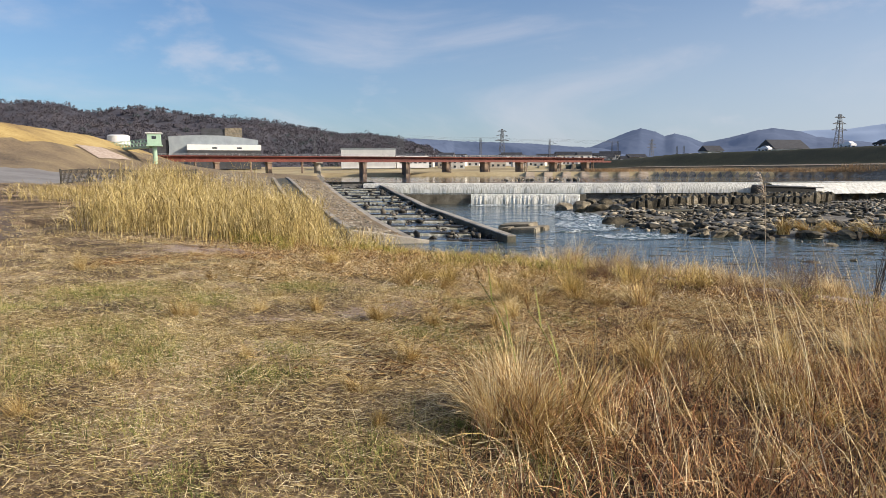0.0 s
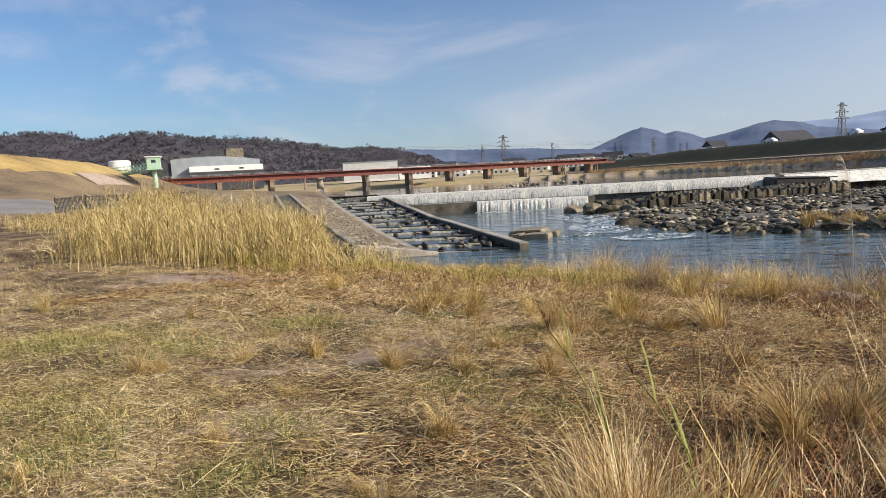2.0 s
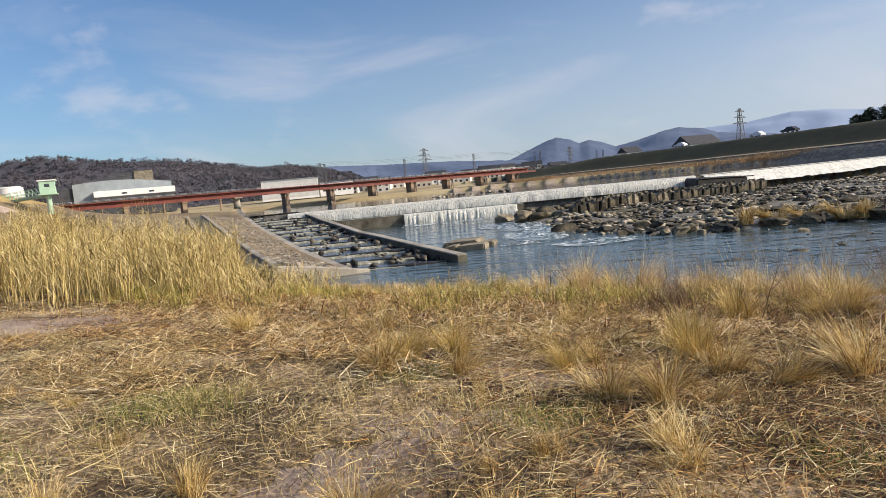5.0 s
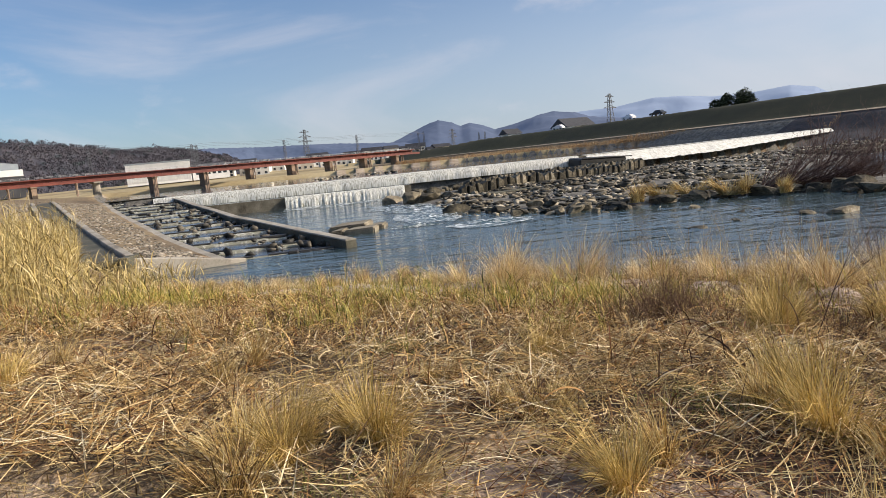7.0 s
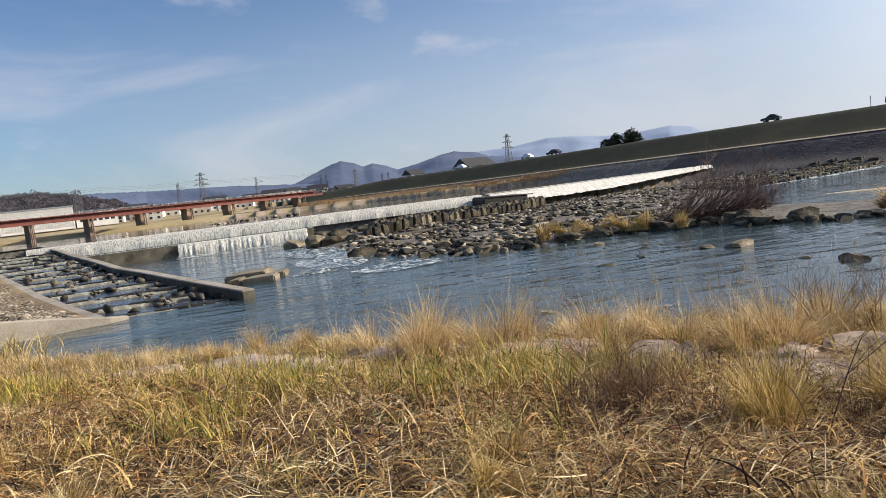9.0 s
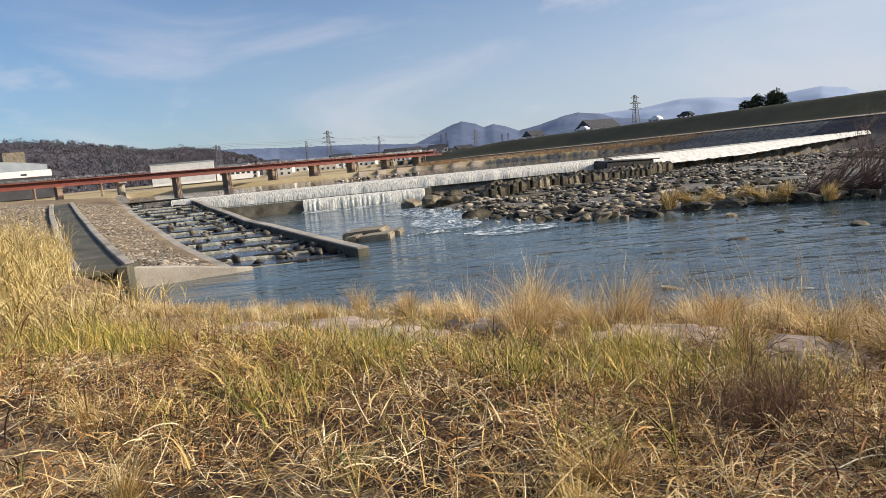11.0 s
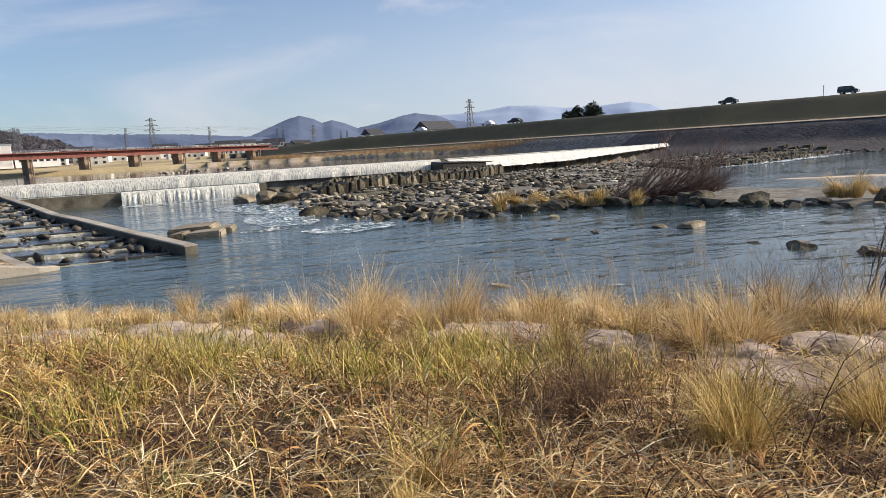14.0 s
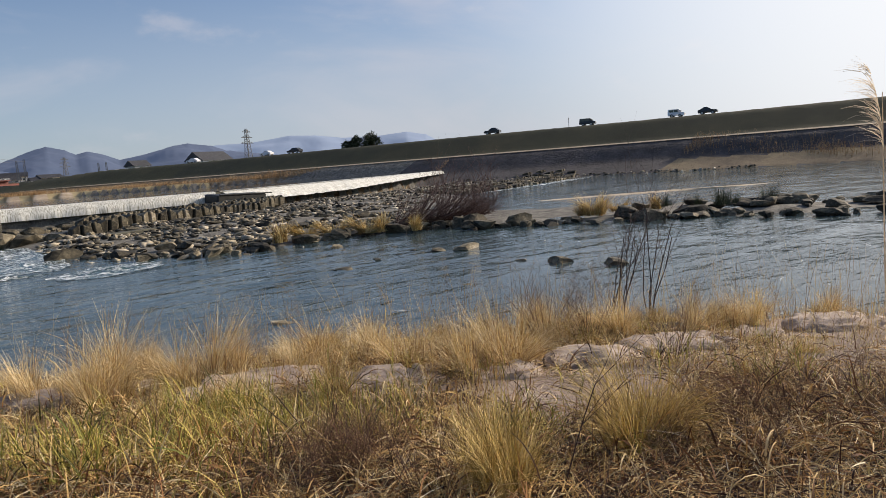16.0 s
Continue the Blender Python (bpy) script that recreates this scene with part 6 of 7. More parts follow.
stuff("straw_litter", *joined([litter(115000, (-5, 4, 0.8, 6), path_side, (0.02, 0.13), (0.002, 0.0048)), litter(56000, (-8, 7, 5, 11), lambda x, y: path_side(x, y) * (0.3 + 0.7 * bare(x, y)), (0.04, 0.2), (0.003, 0.0058)), litter(15000, (-12, 9, 10, 17), lambda x, y: worn(x, y) * bare(x, y), (0.06, 0.26), (0.004, 0.009)), litter(9000, (-18, 6, 15, 26), None, (0.1, 0.3), (0.007, 0.014)),
      litter(2600, (-5, 3, 1.2, 11), patchy(1.4, 3.0), (0.18, 0.42), (0.003, 0.006), 0.02), litter(9000, (-7, 5, -4, 1.2), None, (0.06, 0.2), (0.004, 0.008))]), M_LITTER, "fine fallen straw matted over the ground", "straw")


stuff("rust_litter", *joined([litter(42000, (-3, 6, 4, 11), lambda x, y: step(-1.6, 0.6, x - 0.1 * y + 0.4 * wave(x, y, 1.2, 5.0)), (0.05, 0.24), (0.003, 0.007), 0.012, 0.2), litter(16000, (-7, 8, 9.5, 15), lambda x, y: bare(x, y) * step(-0.2, 0.3, wave(x, y, 1.1, 2.0)), (0.08, 0.3), (0.005, 0.011), 0.02, 0.2)]), M_CURL, "red-brown fallen leaves and straw", "straw")


# short standing stubble, dry and half green
def turf(n, area, keep, lengths, widths, lean=(0.0, 0.9)):
    p = scatter(n, *area, keep)
    return ribbons(np.column_stack([p, zs(p) - 0.01]), rnd(0, 6.283, n), rnd(*lengths, n), rnd(*lean, n), rnd(0.0, 0.9, n), rnd(*widths, n), 3)


def clumps(n, per, area, keep, lengths, widths, spread=0.12, lean=(0.0, 0.5), curl=(0.4, 2.3)):
    """Bunches of arching leaves: n roots with per leaves each; every bunch has a size of its own."""
    c = scatter(n, *area, keep)
    grow = np.repeat(rnd(0.55, 1.15, n), per)
    p = np.repeat(c, per, 0) + np.random.normal(0, spread, (n * per, 2)) * grow[:, None]
    ok = ~within(RIVER, p[:, 0], p[:, 1])
    p, grow = p[ok], grow[ok]
    m = len(p)
    return ribbons(np.column_stack([p, zs(p) - 0.01]), rnd(0, 6.283, m), rnd(*lengths, m) * grow, rnd(*lean, m), rnd(*curl, m), rnd(*widths, m), 4)


stuff("dry_turf", *joined([turf(52000, (-6, 4, 0.8, 8), lambda x, y: path_side(x, y) * (0.35 + 0.65 * step(-0.4, 0.3, wave(x, y, 0.7, 4.0))), (0.025, 0.085), (0.002, 0.0042)), turf(26000, (-12, 9, 7, 16), lambda x, y: worn(x, y) * patchy(1.0, 2.0, -0.6, 0.3)(x, y), (0.04, 0.14), (0.003, 0.007)), turf(6000, (-18, 6, 15, 26), None, (0.08, 0.25), (0.006, 0.012)),
      clumps(300, 30, (-6, 4, 2.5, 12), lambda x, y: path_side(x, y) * patchy(1.1, 7.0)(x, y), (0.08, 0.3), (0.0022, 0.0045), 0.07)]), M_STUBBLE, "short dry standing grass", "grass")
GREENS = [(-2.6, 4.2, 0.7), (-3.4, 5.0, 0.7), (-2.9, 3.7, 0.5), (-1.0, 3.9, 0.4), (-1.6, 2.7, 0.4), (-1.15, 4.7, 0.35), (0.1, 5.6, 0.4), (0.75, 5.0, 0.4), (-0.8, 2.2, 0.22), (-0.55, 1.9, 0.2), (-4.6, 7.3, 0.8), (-3.2, 6.9, 0.5), (-5.4, 6.0, 0.6), (0.6, 3.1, 0.3), (0.2, 2.6, 0.3), (1.2, 2.5, 0.3), (1.7, 6.6, 0.3), (-2.2, 8.2, 0.5), (0.4, 7.2, 0.3), (4.8, 9.2, 0.35), (5.2, 9.8, 0.35), (3.9, 11.4, 0.3), (-0.4, 8.6, 0.25), (1.6, 9.2, 0.3), (1.1, 12.4, 0.25), (2.4, 12.0, 0.3), (0.2, 11.6, 0.25)]


def green_spots(x, y):
    best = np.zeros(x.shape)
    for gx_, gy_, r in GREENS:
        best = np.maximum(best, np.exp(-((x - gx_) ** 2 + (y - gy_) ** 2) / (r * r)))
    return best * (0.4 + 0.6 * step(-0.3, 0.3, wave(x, y, 0.35, 8.0)))


stuff("green_turf", *joined([turf(30000, (-7, 7, 1, 12.5), green_spots, (0.04, 0.11), (0.003, 0.006)), turf(3000, (-6, 3, 1, 9), lambda x, y: path_side(x, y) * step(0.2, 0.6, wave(x, y, 0.8, 1.0)), (0.02, 0.07), (0.002, 0.004))]), M_TURF, "patches of short green grass in the straw", "grass")
stuff("rim_grass", *joined([turf(12000, (-8, 6, 12, 24), lambda x, y: np.exp(-((shore_gap(x, y) - 2.6) / 1.3) ** 2) * (0.2 + 0.8 * step(-0.2, 0.3, wave(x, y, 0.8, 2.5))), (0.1, 0.34), (0.003, 0.006), (0.0, 1.0)), turf(5000, (4, 14, 5, 16), lambda x, y: np.exp(-((shore_gap(x, y) - 2.2) / 1.4) ** 2) * 0.7, (0.1, 0.4), (0.003, 0.006), (0.0, 0.9))]), M_PALE, "low pale feathery grass on the rim of the bank", "grass")


def reeds(n, area, keep, h, w=0.014, leaf=1.0):
    p = scatter(n, *area, keep)
    b = np.column_stack([p, zs(p) - 0.02])
    head, tall, lean = rnd(0, 6.283, n), rnd(*h, n), rnd(0.0, 0.22, n)
    out = [ribbons(b, head, tall, lean, rnd(0, 0.25, n), w, 3)]
    for k in range(4):
        t = rnd(0.25, 0.85, n)
        at = b + np.stack([np.cos(head) * np.sin(lean), np.sin(head) * np.sin(lean), np.cos(lean)], 1) * (tall * t)[:, None]
        out.append(ribbons(at, rnd(0, 6.283, n), rnd(0.25, 0.6, n) * leaf, rnd(0.2, 0.7, n), rnd(0.4, 1.5, n), rnd(0.009, 0.02, n) * leaf, 3))
    return joined(out)


# half-green grass standing along the top of the bank
def band(x, y):
    s = shore_gap(x, y)
    return np.exp(-((s - 6.1) / 1.2) ** 2) * step(4.2, 1.5, x) * step(-0.25, 0.25, wave(x, y, 0.9, 1.0))


def rank(x, y):
    """The tangled growth between the path and the rim."""
    return np.exp(-((shore_gap(x, y) - 6.3) / 2.2) ** 2) * bare(x, y) * step(9.0, 10.5, y + 0.35 * x)


stuff("bank_grass", *joined([clumps(560, 22, (-9, 4.5, 10, 21), band, (0.14, 0.46), (0.005, 0.011), 0.1, (0.0, 0.45), (0.1, 1.2)), clumps(70, 26, (1.5, 8, 9, 14), lambda x, y: bare(x, y) * np.exp(-((shore_gap(x, y) - 5.0) / 1.6) ** 2), (0.14, 0.4), (0.004, 0.009), 0.08, (0.0, 0.4), (0.1, 1.2))]), M_GREEN, "knee-high half-green grass along the bank", "grass")
stuff("bank_straw", *joined([clumps(330, 26, (-9, 8, 9, 22), rank, (0.15, 0.42), (0.003, 0.008), 0.11), turf(2800, (-9, 5, 9, 22), lambda x, y: np.exp(-((shore_gap(x, y) - 4.2) / 1.8) ** 2) * patchy(0.8, 3.3)(x, y), (0.15, 0.42), (0.003, 0.007), (0.0, 0.8)), turf(5000, (3, 14, 5, 17), lambda x, y: np.exp(-((shore_gap(x, y) - 3.6) / 2.2) ** 2) * bare(x, y) * patchy(0.9, 5.3)(x, y), (0.12, 0.4), (0.003, 0.007), (0.0, 0.8))]), M_STRAW, "dry knee-high grass along the bank", "grass")
# curled dead leaves lying over one another, on a mat of flattened ones
n = 12000
p = scatter(n, -8, 8, 9, 17, lambda x, y: rank(x, y) * (0.25 + 0.75 * step(-0.3, 0.4, wave(x, y, 0.7, 6.0))))
stuff("curled_leaves", *ribbons(np.column_stack([p, zs(p) + rnd(0.0, 0.14, n)]), rnd(0, 6.283, n), rnd(0.1, 0.36, n), rnd(0.2, 1.5, n), rnd(0.6, 2.6, n), rnd(0.005, 0.012, n), 5), M_CURL, "curled dead grass leaves in a tangle", "grass")
n = 34000
p = scatter(n, -4.5, 8, 8.5, 15.5, lambda x, y: bare(x, y) * (0.12 + 0.88 * step(-0.25, 0.3, wave(x, y, 0.55, 6.6))) * step(7.5, 9.5, y + 0.3 * np.abs(x)) * step(2.4, 4.0, shore_gap(x, y)))
lay = rnd(0, 6.283, n)
stuff("flattened_leaves", *ribbons(np.column_stack([p, zs(p) + rnd(0.01, 0.09, n)]), lay, 0.07 + 0.27 * rnd(0, 1, n) ** 1.6, rnd(0.9, 1.65, n), rnd(-0.35, 0.7, n), rnd(0.003, 0.0075, n), 3), M_MAT, "pale flattened grass leaves matted over dark litter", "straw")
# leafy green stalks rising above the bank grass
v, f = reeds(210, (-7, 6, 10.5, 17), lambda x, y: band(x, y) + 0.2 * rank(x, y), (0.3, 0.66), 0.005, 0.5)
stuff("green_stalks", v, f, M_GREEN, "leafy half-green stalks standing above the grass", "grass")
v, f = reeds(70, (-1, 9, 10, 15), lambda x, y: bare(x, y) * np.exp(-((shore_gap(x, y) - 4.0) / 1.5) ** 2), (0.35, 0.75), 0.004, 0.4)
stuff("green_stalks", v, f, M_GREENTUFT, "thin yellow-green stalks near the bank's rim", "grass")


# tussocks
def tussock_mesh(seed, n, h, lean, curl, mat=None, thin=1.0):
    """A tuft of several leaning bunches of stiff arching blades."""
    np.random.seed(seed)
    n = int(n * 0.72)
    k = np.random.randint(4, 8)
    ang, off = rnd(0, 6.283, k), 0.17 * np.sqrt(rnd(0, 1, k))
    tall, tilt, way = rnd(0.5, 1.15, k), rnd(0.0, 0.55, k), rnd(0, 6.283, k)
    b = np.random.choice(k, n, p=(w := rnd(0.3, 1, k)) / w.sum())
    base = np.stack([off[b] * np.cos(ang[b]) + np.random.normal(0, 0.035, n), off[b] * np.sin(ang[b]) + np.random.normal(0, 0.035, n), np.full(n, -0.02)], 1)
    own = rnd(0, lean, n) * rnd(0, 1, n) ** 0.5
    t = rnd(0, 6.283, n)
    dx, dy = own * np.cos(t) + tilt[b] * np.cos(way[b]) + 2.2 * base[:, 0], own * np.sin(t) + tilt[b] * np.sin(way[b]) + 2.2 * base[:, 1]
    v, f = ribbons(base, np.arctan2(dy, dx), h * tall[b] * rnd(0.25, 1.1, n), np.hypot(dx, dy) * 0.8, rnd(0.05, curl * 1.2, n), rnd(0.0026, 0.0062, n) * thin, 4)
    return mesh_of("tussock", v, f, mat or M_TUSSOCK)


TUSSOCKS = [tussock_mesh(100 + k, n, h, a, c) for k, (n, h, a, c) in enumerate([(900, 0.46, 0.7, 1.0), (760, 0.4, 0.8, 1.2), (950, 0.52, 0.6, 1.1), (700, 0.34, 0.9, 1.0), (900, 0.48, 0.5, 0.9), (800, 0.42, 0.8, 0.8)])]
TALL = [tussock_mesh(140 + k, n, h, a, c, M_PALE) for k, (n, h, a, c) in enumerate([(1000, 0.8, 0.6, 0.9), (1050, 0.72, 0.7, 1.1), (950, 0.88, 0.5, 1.0), (900, 0.66, 0.7, 1.2)])]
YELLOW_GREEN = [tussock_mesh(160 + k, 1300, 0.66, 0.55, 1.5, M_GREENTUFT) for k in range(3)]
BIG = [tussock_mesh(404, 900, 0.55, 0.5, 1.0, M_TUSSOCK, 2.2), tussock_mesh(407, 900, 0.55, 0.5, 1.0, M_TUSSOCK, 2.2)]
rng = random.Random(21)


def tussock(x, y, s=1.0, tall=False, label="golden dry grass tussock on the bank", pick=None):
    ob = new("grass_tussock", rng.choice(pick or (TALL if tall else TUSSOCKS)))
    ob.matrix_world = Matrix.LocRotScale((x, y, max(hgt(x, y), W) + (0.2 if y > 24 else 0)), Euler((rng.uniform(-0.1, 0.1), rng.uniform(-0.1, 0.1), rng.uniform(0, 6.28))), (s * rng.uniform(0.85, 1.2), s * rng.uniform(0.85, 1.2), s * rng.uniform(0.85, 1.1)))
    return tagged(ob, label, "grass tussock", "tussocks on the bank")


for x, y, s in [(1.1, 3.0, 1.25), (1.35, 3.25, 1.1), (0.95, 3.35, 0.8), (1.6, 3.0, 0.8), (2.2, 4.45, 1.0), (2.5, 4.7, 0.9), (3.0, 3.7, 0.9), (3.6, 5.2, 1.0), (-0.8, 8.95, 0.90), (-1.48, 6.65, 0.63), (-0.63, 6.3, 0.60), (0.03, 6.0, 0.60), (0.95, 6.6, 0.75), (0.78, 7.65, 0.75), (1.26, 7.8, 0.90), (1.8, 8.25, 1.12), (2.06, 7.9, 1.05), (0.74, 5.9, 0.68),
                (-0.1, 8.6, 0.68), (-2.2, 6.6, 0.60), (2.8, 8.0, 1.20), (0.72, 9.4, 0.90), (-6.7, 9.6, 0.9), (-1.0, 11.3, 0.7), (-1.6, 12.8, 0.7), (1.25, 10.8, 0.65), (-2.6, 11.8, 0.6), (0.3, 10.2, 0.5), (3.5, 13.2, 0.9), (3.0, 9.0, 0.7), (2.4, 13.3, 0.7), (5.1, 12.9, 1.0), (6.9, 12.9, 0.9), (7.4, 10.8, 0.8), (8.8, 12.2, 1.1), (3.0, 14.2, 0.8), (2.2, 15.1, 0.9), (2.9, 15.2, 0.9), (-3.0, 6.1, 0.62), (-2.85, 6.15, 0.5), (2.41, 6.35, 0.75), (-1.28, 5.53, 0.5), (-0.55, 6.13, 0.55), (1.16, 7.34, 0.7), (4.04, 10.4, 0.9), (4.15, 10.25, 0.8), (-0.19, 3.82, 0.5), (0.02, 4.63, 0.55)]:
    tussock(x, y, s)
for k, (x, y, s) in enumerate([(-0.77, 9.4, 0.75), (-0.15, 9.3, 0.7), (1.05, 8.65, 0.8), (0.74, 8.4, 0.7), (1.71, 9.0, 0.8), (1.05, 10.5, 0.6), (-1.12, 10.85, 0.75), (-2.6, 11.2, 0.7), (-1.8, 10.9, 0.6), (1.8, 8.7, 0.8), (1.33, 10.85, 0.7), (-0.55, 9.2, 0.6)]):
    tussock(x, y, s, label="bushy golden and green grass tussock beside the path", pick=YELLOW_GREEN if k % 2 else None)
for x, y, s in [(2.92, 10.55, 0.95), (3.05, 10.75, 0.55), (3.85, 10.35, 1.0), (4.1, 10.45, 0.85), (2.2, 14.0, 0.6), (-0.9, 14.2, 0.6), (3.6, 11.6, 0.4)]:
    tussock(x, y, s, label="yellow-green grass tussock with a dark hollow base", pick=YELLOW_GREEN)
for x, y, s in [(2.29, 16.1, 1.2), (3.3, 15.6, 1.25), (4.5, 15.2, 1.15), (2.05, 15.3, 0.9), (3.1, 14.1, 0.8), (4.85, 12.9, 1.0), (5.25, 12.8, 1.0), (5.8, 13.2, 1.2), (7.5, 13.1, 1.2), (2.3, 15.9, 0.95), (2.9, 15.6, 0.95), (4.8, 13.8, 1.0), (3.5, 15.4, 0.9), (1.7, 16.4, 0.8), (5.4, 13.9, 0.9), (6.0, 13.4, 1.0), (6.6, 13.3, 0.8), (7.4, 12.9, 0.9), (8.3, 12.4, 1.0), (9.1, 12.1, 0.9), (9.9, 11.4, 0.8), (4.1, 14.9, 0.9), (5.0, 14.6, 0.8), (7.8, 13.7, 0.8), (0.9, 17.8, 0.6), (-0.4, 18.4, 0.55), (-1.4, 18.8, 0.5), (1.4, 17.6, 0.6)]:
    tussock(x, y, s, True, "tall pale grass tussock at the water's edge")
for i in range(40):
    p = scatter(1, -6, 3, 2.4, 13, lambda x, y: patchy(1.1, 7.0)(x, y))[0]
    tussock(p[0], p[1], rng.uniform(0.2, 0.42), label="small dry grass tuft")
for i in range(46):
    p = scatter(1, -4, 12, 9, 22, lambda x, y: np.exp(-((shore_gap(x, y) - 2.0) / 0.9) ** 2))[0]
    tussock(p[0], p[1], rng.uniform(0.45, 0.85), i % 2 == 0, "pale grass tuft near the water's edge")
# tufts on the islands
for x, y, s in [(17.2, 41.6, 2.3), (18.9, 41.9, 2.1), (20.6, 41.6, 2.2), (22.2, 40.4, 2.8), (23.2, 40.0, 2.6), (32.6, 31.6, 2.8), (33.8, 30.8, 1.6), (31.9, 31.8, 1.8), (35.6, 29.3, 1.8), (24.0, 38.0, 2.2)]:
    tussock(x, y, s, label="tan grass clump growing between the island's boulders", pick=BIG)
for x, y, s in [(35.2, 28.4, 1.5), (36.3, 27.1, 1.3), (37.2, 25.9, 2.8), (39.6, 24.6, 2.2), (37.6, 26.4, 1.8)]:
    ob = new("sedge_bush", tussock_mesh(int(s * 100), 500, 0.42, 1.0, 0.5, M_LEAF))
    ob.matrix_world = Matrix.LocRotScale((x, y, max(hgt(x, y), W) + 0.35), Euler((0, 0, x)), (s * 1.25, s * 1.25, s * 1.35))
    tagged(ob, "dark green rounded sedge bush among the rocks", "bush", "sedge bushes")


# reeds
def reed_zone(x, y):
    return (within([(-13.2, 18.5), (-12.6, 17.2), (-9, 16.3), (-5.6, 16.5), (-5.0, 19), (-7.5, 26), (-10, 33), (-14, 36), (-20, 33), (-16, 24)], x, y)) * (0.35 + 0.65 * step(-0.4, 0.3, wave(x, y, 1.6, 3.0)))


v, f = joined([reeds(5600, (-22, -4.5, 16, 36), reed_zone, (0.6, 1.8)), reeds(1100, (-22, -4.5, 16, 36), lambda x, y: reed_zone(x, y) * step(-0.1, 0.5, wave(x, y, 1.3, 7.0)), (1.7, 2.45), 0.011)])
stuff("reed_bed", v, f, M_REED, "tall dense bed of dry golden reeds", "reeds")
v, f = reeds(450, (-9, -2.5, 15, 26), lambda x, y: np.exp(-((shore_gap(x, y) - 4.5) / 2.2) ** 2) * step(-2.0, -4.5, x), (0.4, 0.85), 0.01)
stuff("reed_fringe", v, f, M_REED, "shorter reeds at the edge of the bed", "reeds")
v, f = reeds(1300, (-26, -10, 10, 36), lambda x, y: step(0.0, 0.5, wave(x, y, 4, 2.0)) * ~within(MOUND, x, y), (0.3, 0.8), 0.012)
stuff("rough_grass", v, f, M_REED, "rough dry grass beyond the reeds", "grass")
v, f = reeds(5200, (20, 96, 108, 225), lambda x, y: (~within(POOL, x, y)) * (ground(x, y) < 2.2) * np.exp(-((line_gap(POOL, x, y, True)[0] - 2.5) / 4.0) ** 2) * (0.25 + 0.75 * step(-0.3, 0.4, wave(x, y, 5.0, 2.0))), (0.35, 1.2), 0.045)
stuff("far_reeds", v, f, M_FARREED, "tan reeds along the far bank above the weir", "reeds")
v, f = reeds(1400, (96, 124, 20, 66), lambda x, y: np.exp(-((line_gap(RIVER, x, y, True)[0] - 3.0) / 2.4) ** 2) * (0.25 + 0.75 * step(-0.3, 0.4, wave(x, y, 4.0, 2.0))), (0.4, 1.2), 0.04)
stuff("far_reeds", v, f, M_FARREED, "tan reeds along the far shore", "reeds")


# bare shrubs and twigs
def shrub_mesh(seed, height, spread, stems, forks, r0, lean=0.0, droop=0.0):
    r = random.Random(seed)
    bm = bmesh.new()

    def grow(p, d, length, rad, depth):
        k = 3
        for i in range(k):
            q = p + d * (length / k)
            tube(bm, p, q, rad, rad * 0.82, 4 if depth else 5)
            rad *= 0.82
            p = q
            d = (d + Vector((r.gauss(0, 0.1), r.gauss(0, 0.1), r.gauss(0, 0.06) - droop))).normalized()
            if depth < forks and (i or depth):
                for _ in range(r.choice((1, 1, 2))):
                    a = r.uniform(0, 6.28)
                    grow(p, (d + Vector((math.cos(a), math.sin(a), 0.25)) * r.uniform(0.45, 0.9)).normalized(), length * r.uniform(0.4, 0.65), rad * 0.6, depth + 1)
    for s in range(stems):
        a = r.uniform(0, 6.28)
        grow(Vector((math.cos(a) * 0.06 * spread, math.sin(a) * 0.06 * spread, -0.05)), (Vector((math.cos(a), math.sin(a), 0)) * spread * r.uniform(0.2, 1.0) + Vector((lean, 0, 1))).normalized(), height * r.uniform(0.6, 1.0), r0, 0)
    me = bpy.data.meshes.new("shrub")
    bm.to_mesh(me)
    bm.free()
    return me


def shrub(name, me, mat, x, y, turn, s, label, z=None, group="bare shrubs"):
    if not me.materials:
        me.materials.append(mat)
    ob = new(name, me)
    ob.matrix_world = Matrix.LocRotScale((x, y, hgt(x, y) if z is None else z), Euler((0, 0, radians(turn))), (s, s, s))
    return tagged(ob, label, "shrub", group)


big = [shrub_mesh(3 + k, 2.3, 2.0, 60, 2, 0.02, 1.9, 0.0) for k in range(2)]
for k, (x, y, a, s) in enumerate([(24.6, 40.6, -30, 1.0), (26.2, 40.4, -38, 1.35), (27.8, 40.0, -45, 1.4), (29.4, 39.4, -30, 1.0)]):
    shrub("bare_shrub", big[k % 2], M_BUSH, x, y, a, s, "bare leaning purple-brown willow shrub on the island", W + 0.2)
upright = [shrub_mesh(9, 4.4, 0.25, 5, 2, 0.022), shrub_mesh(10, 4.0, 0.3, 4, 2, 0.02)]
for k, (x, y) in enumerate([(28.4, 40.6), (30.9, 40.2), (32.6, 40.5)]):
    shrub("bare_shrub", upright[k % 2], M_BUSH, x, y, 40 * k, 1.0, "thin upright bare sapling on the island", W + 0.2)
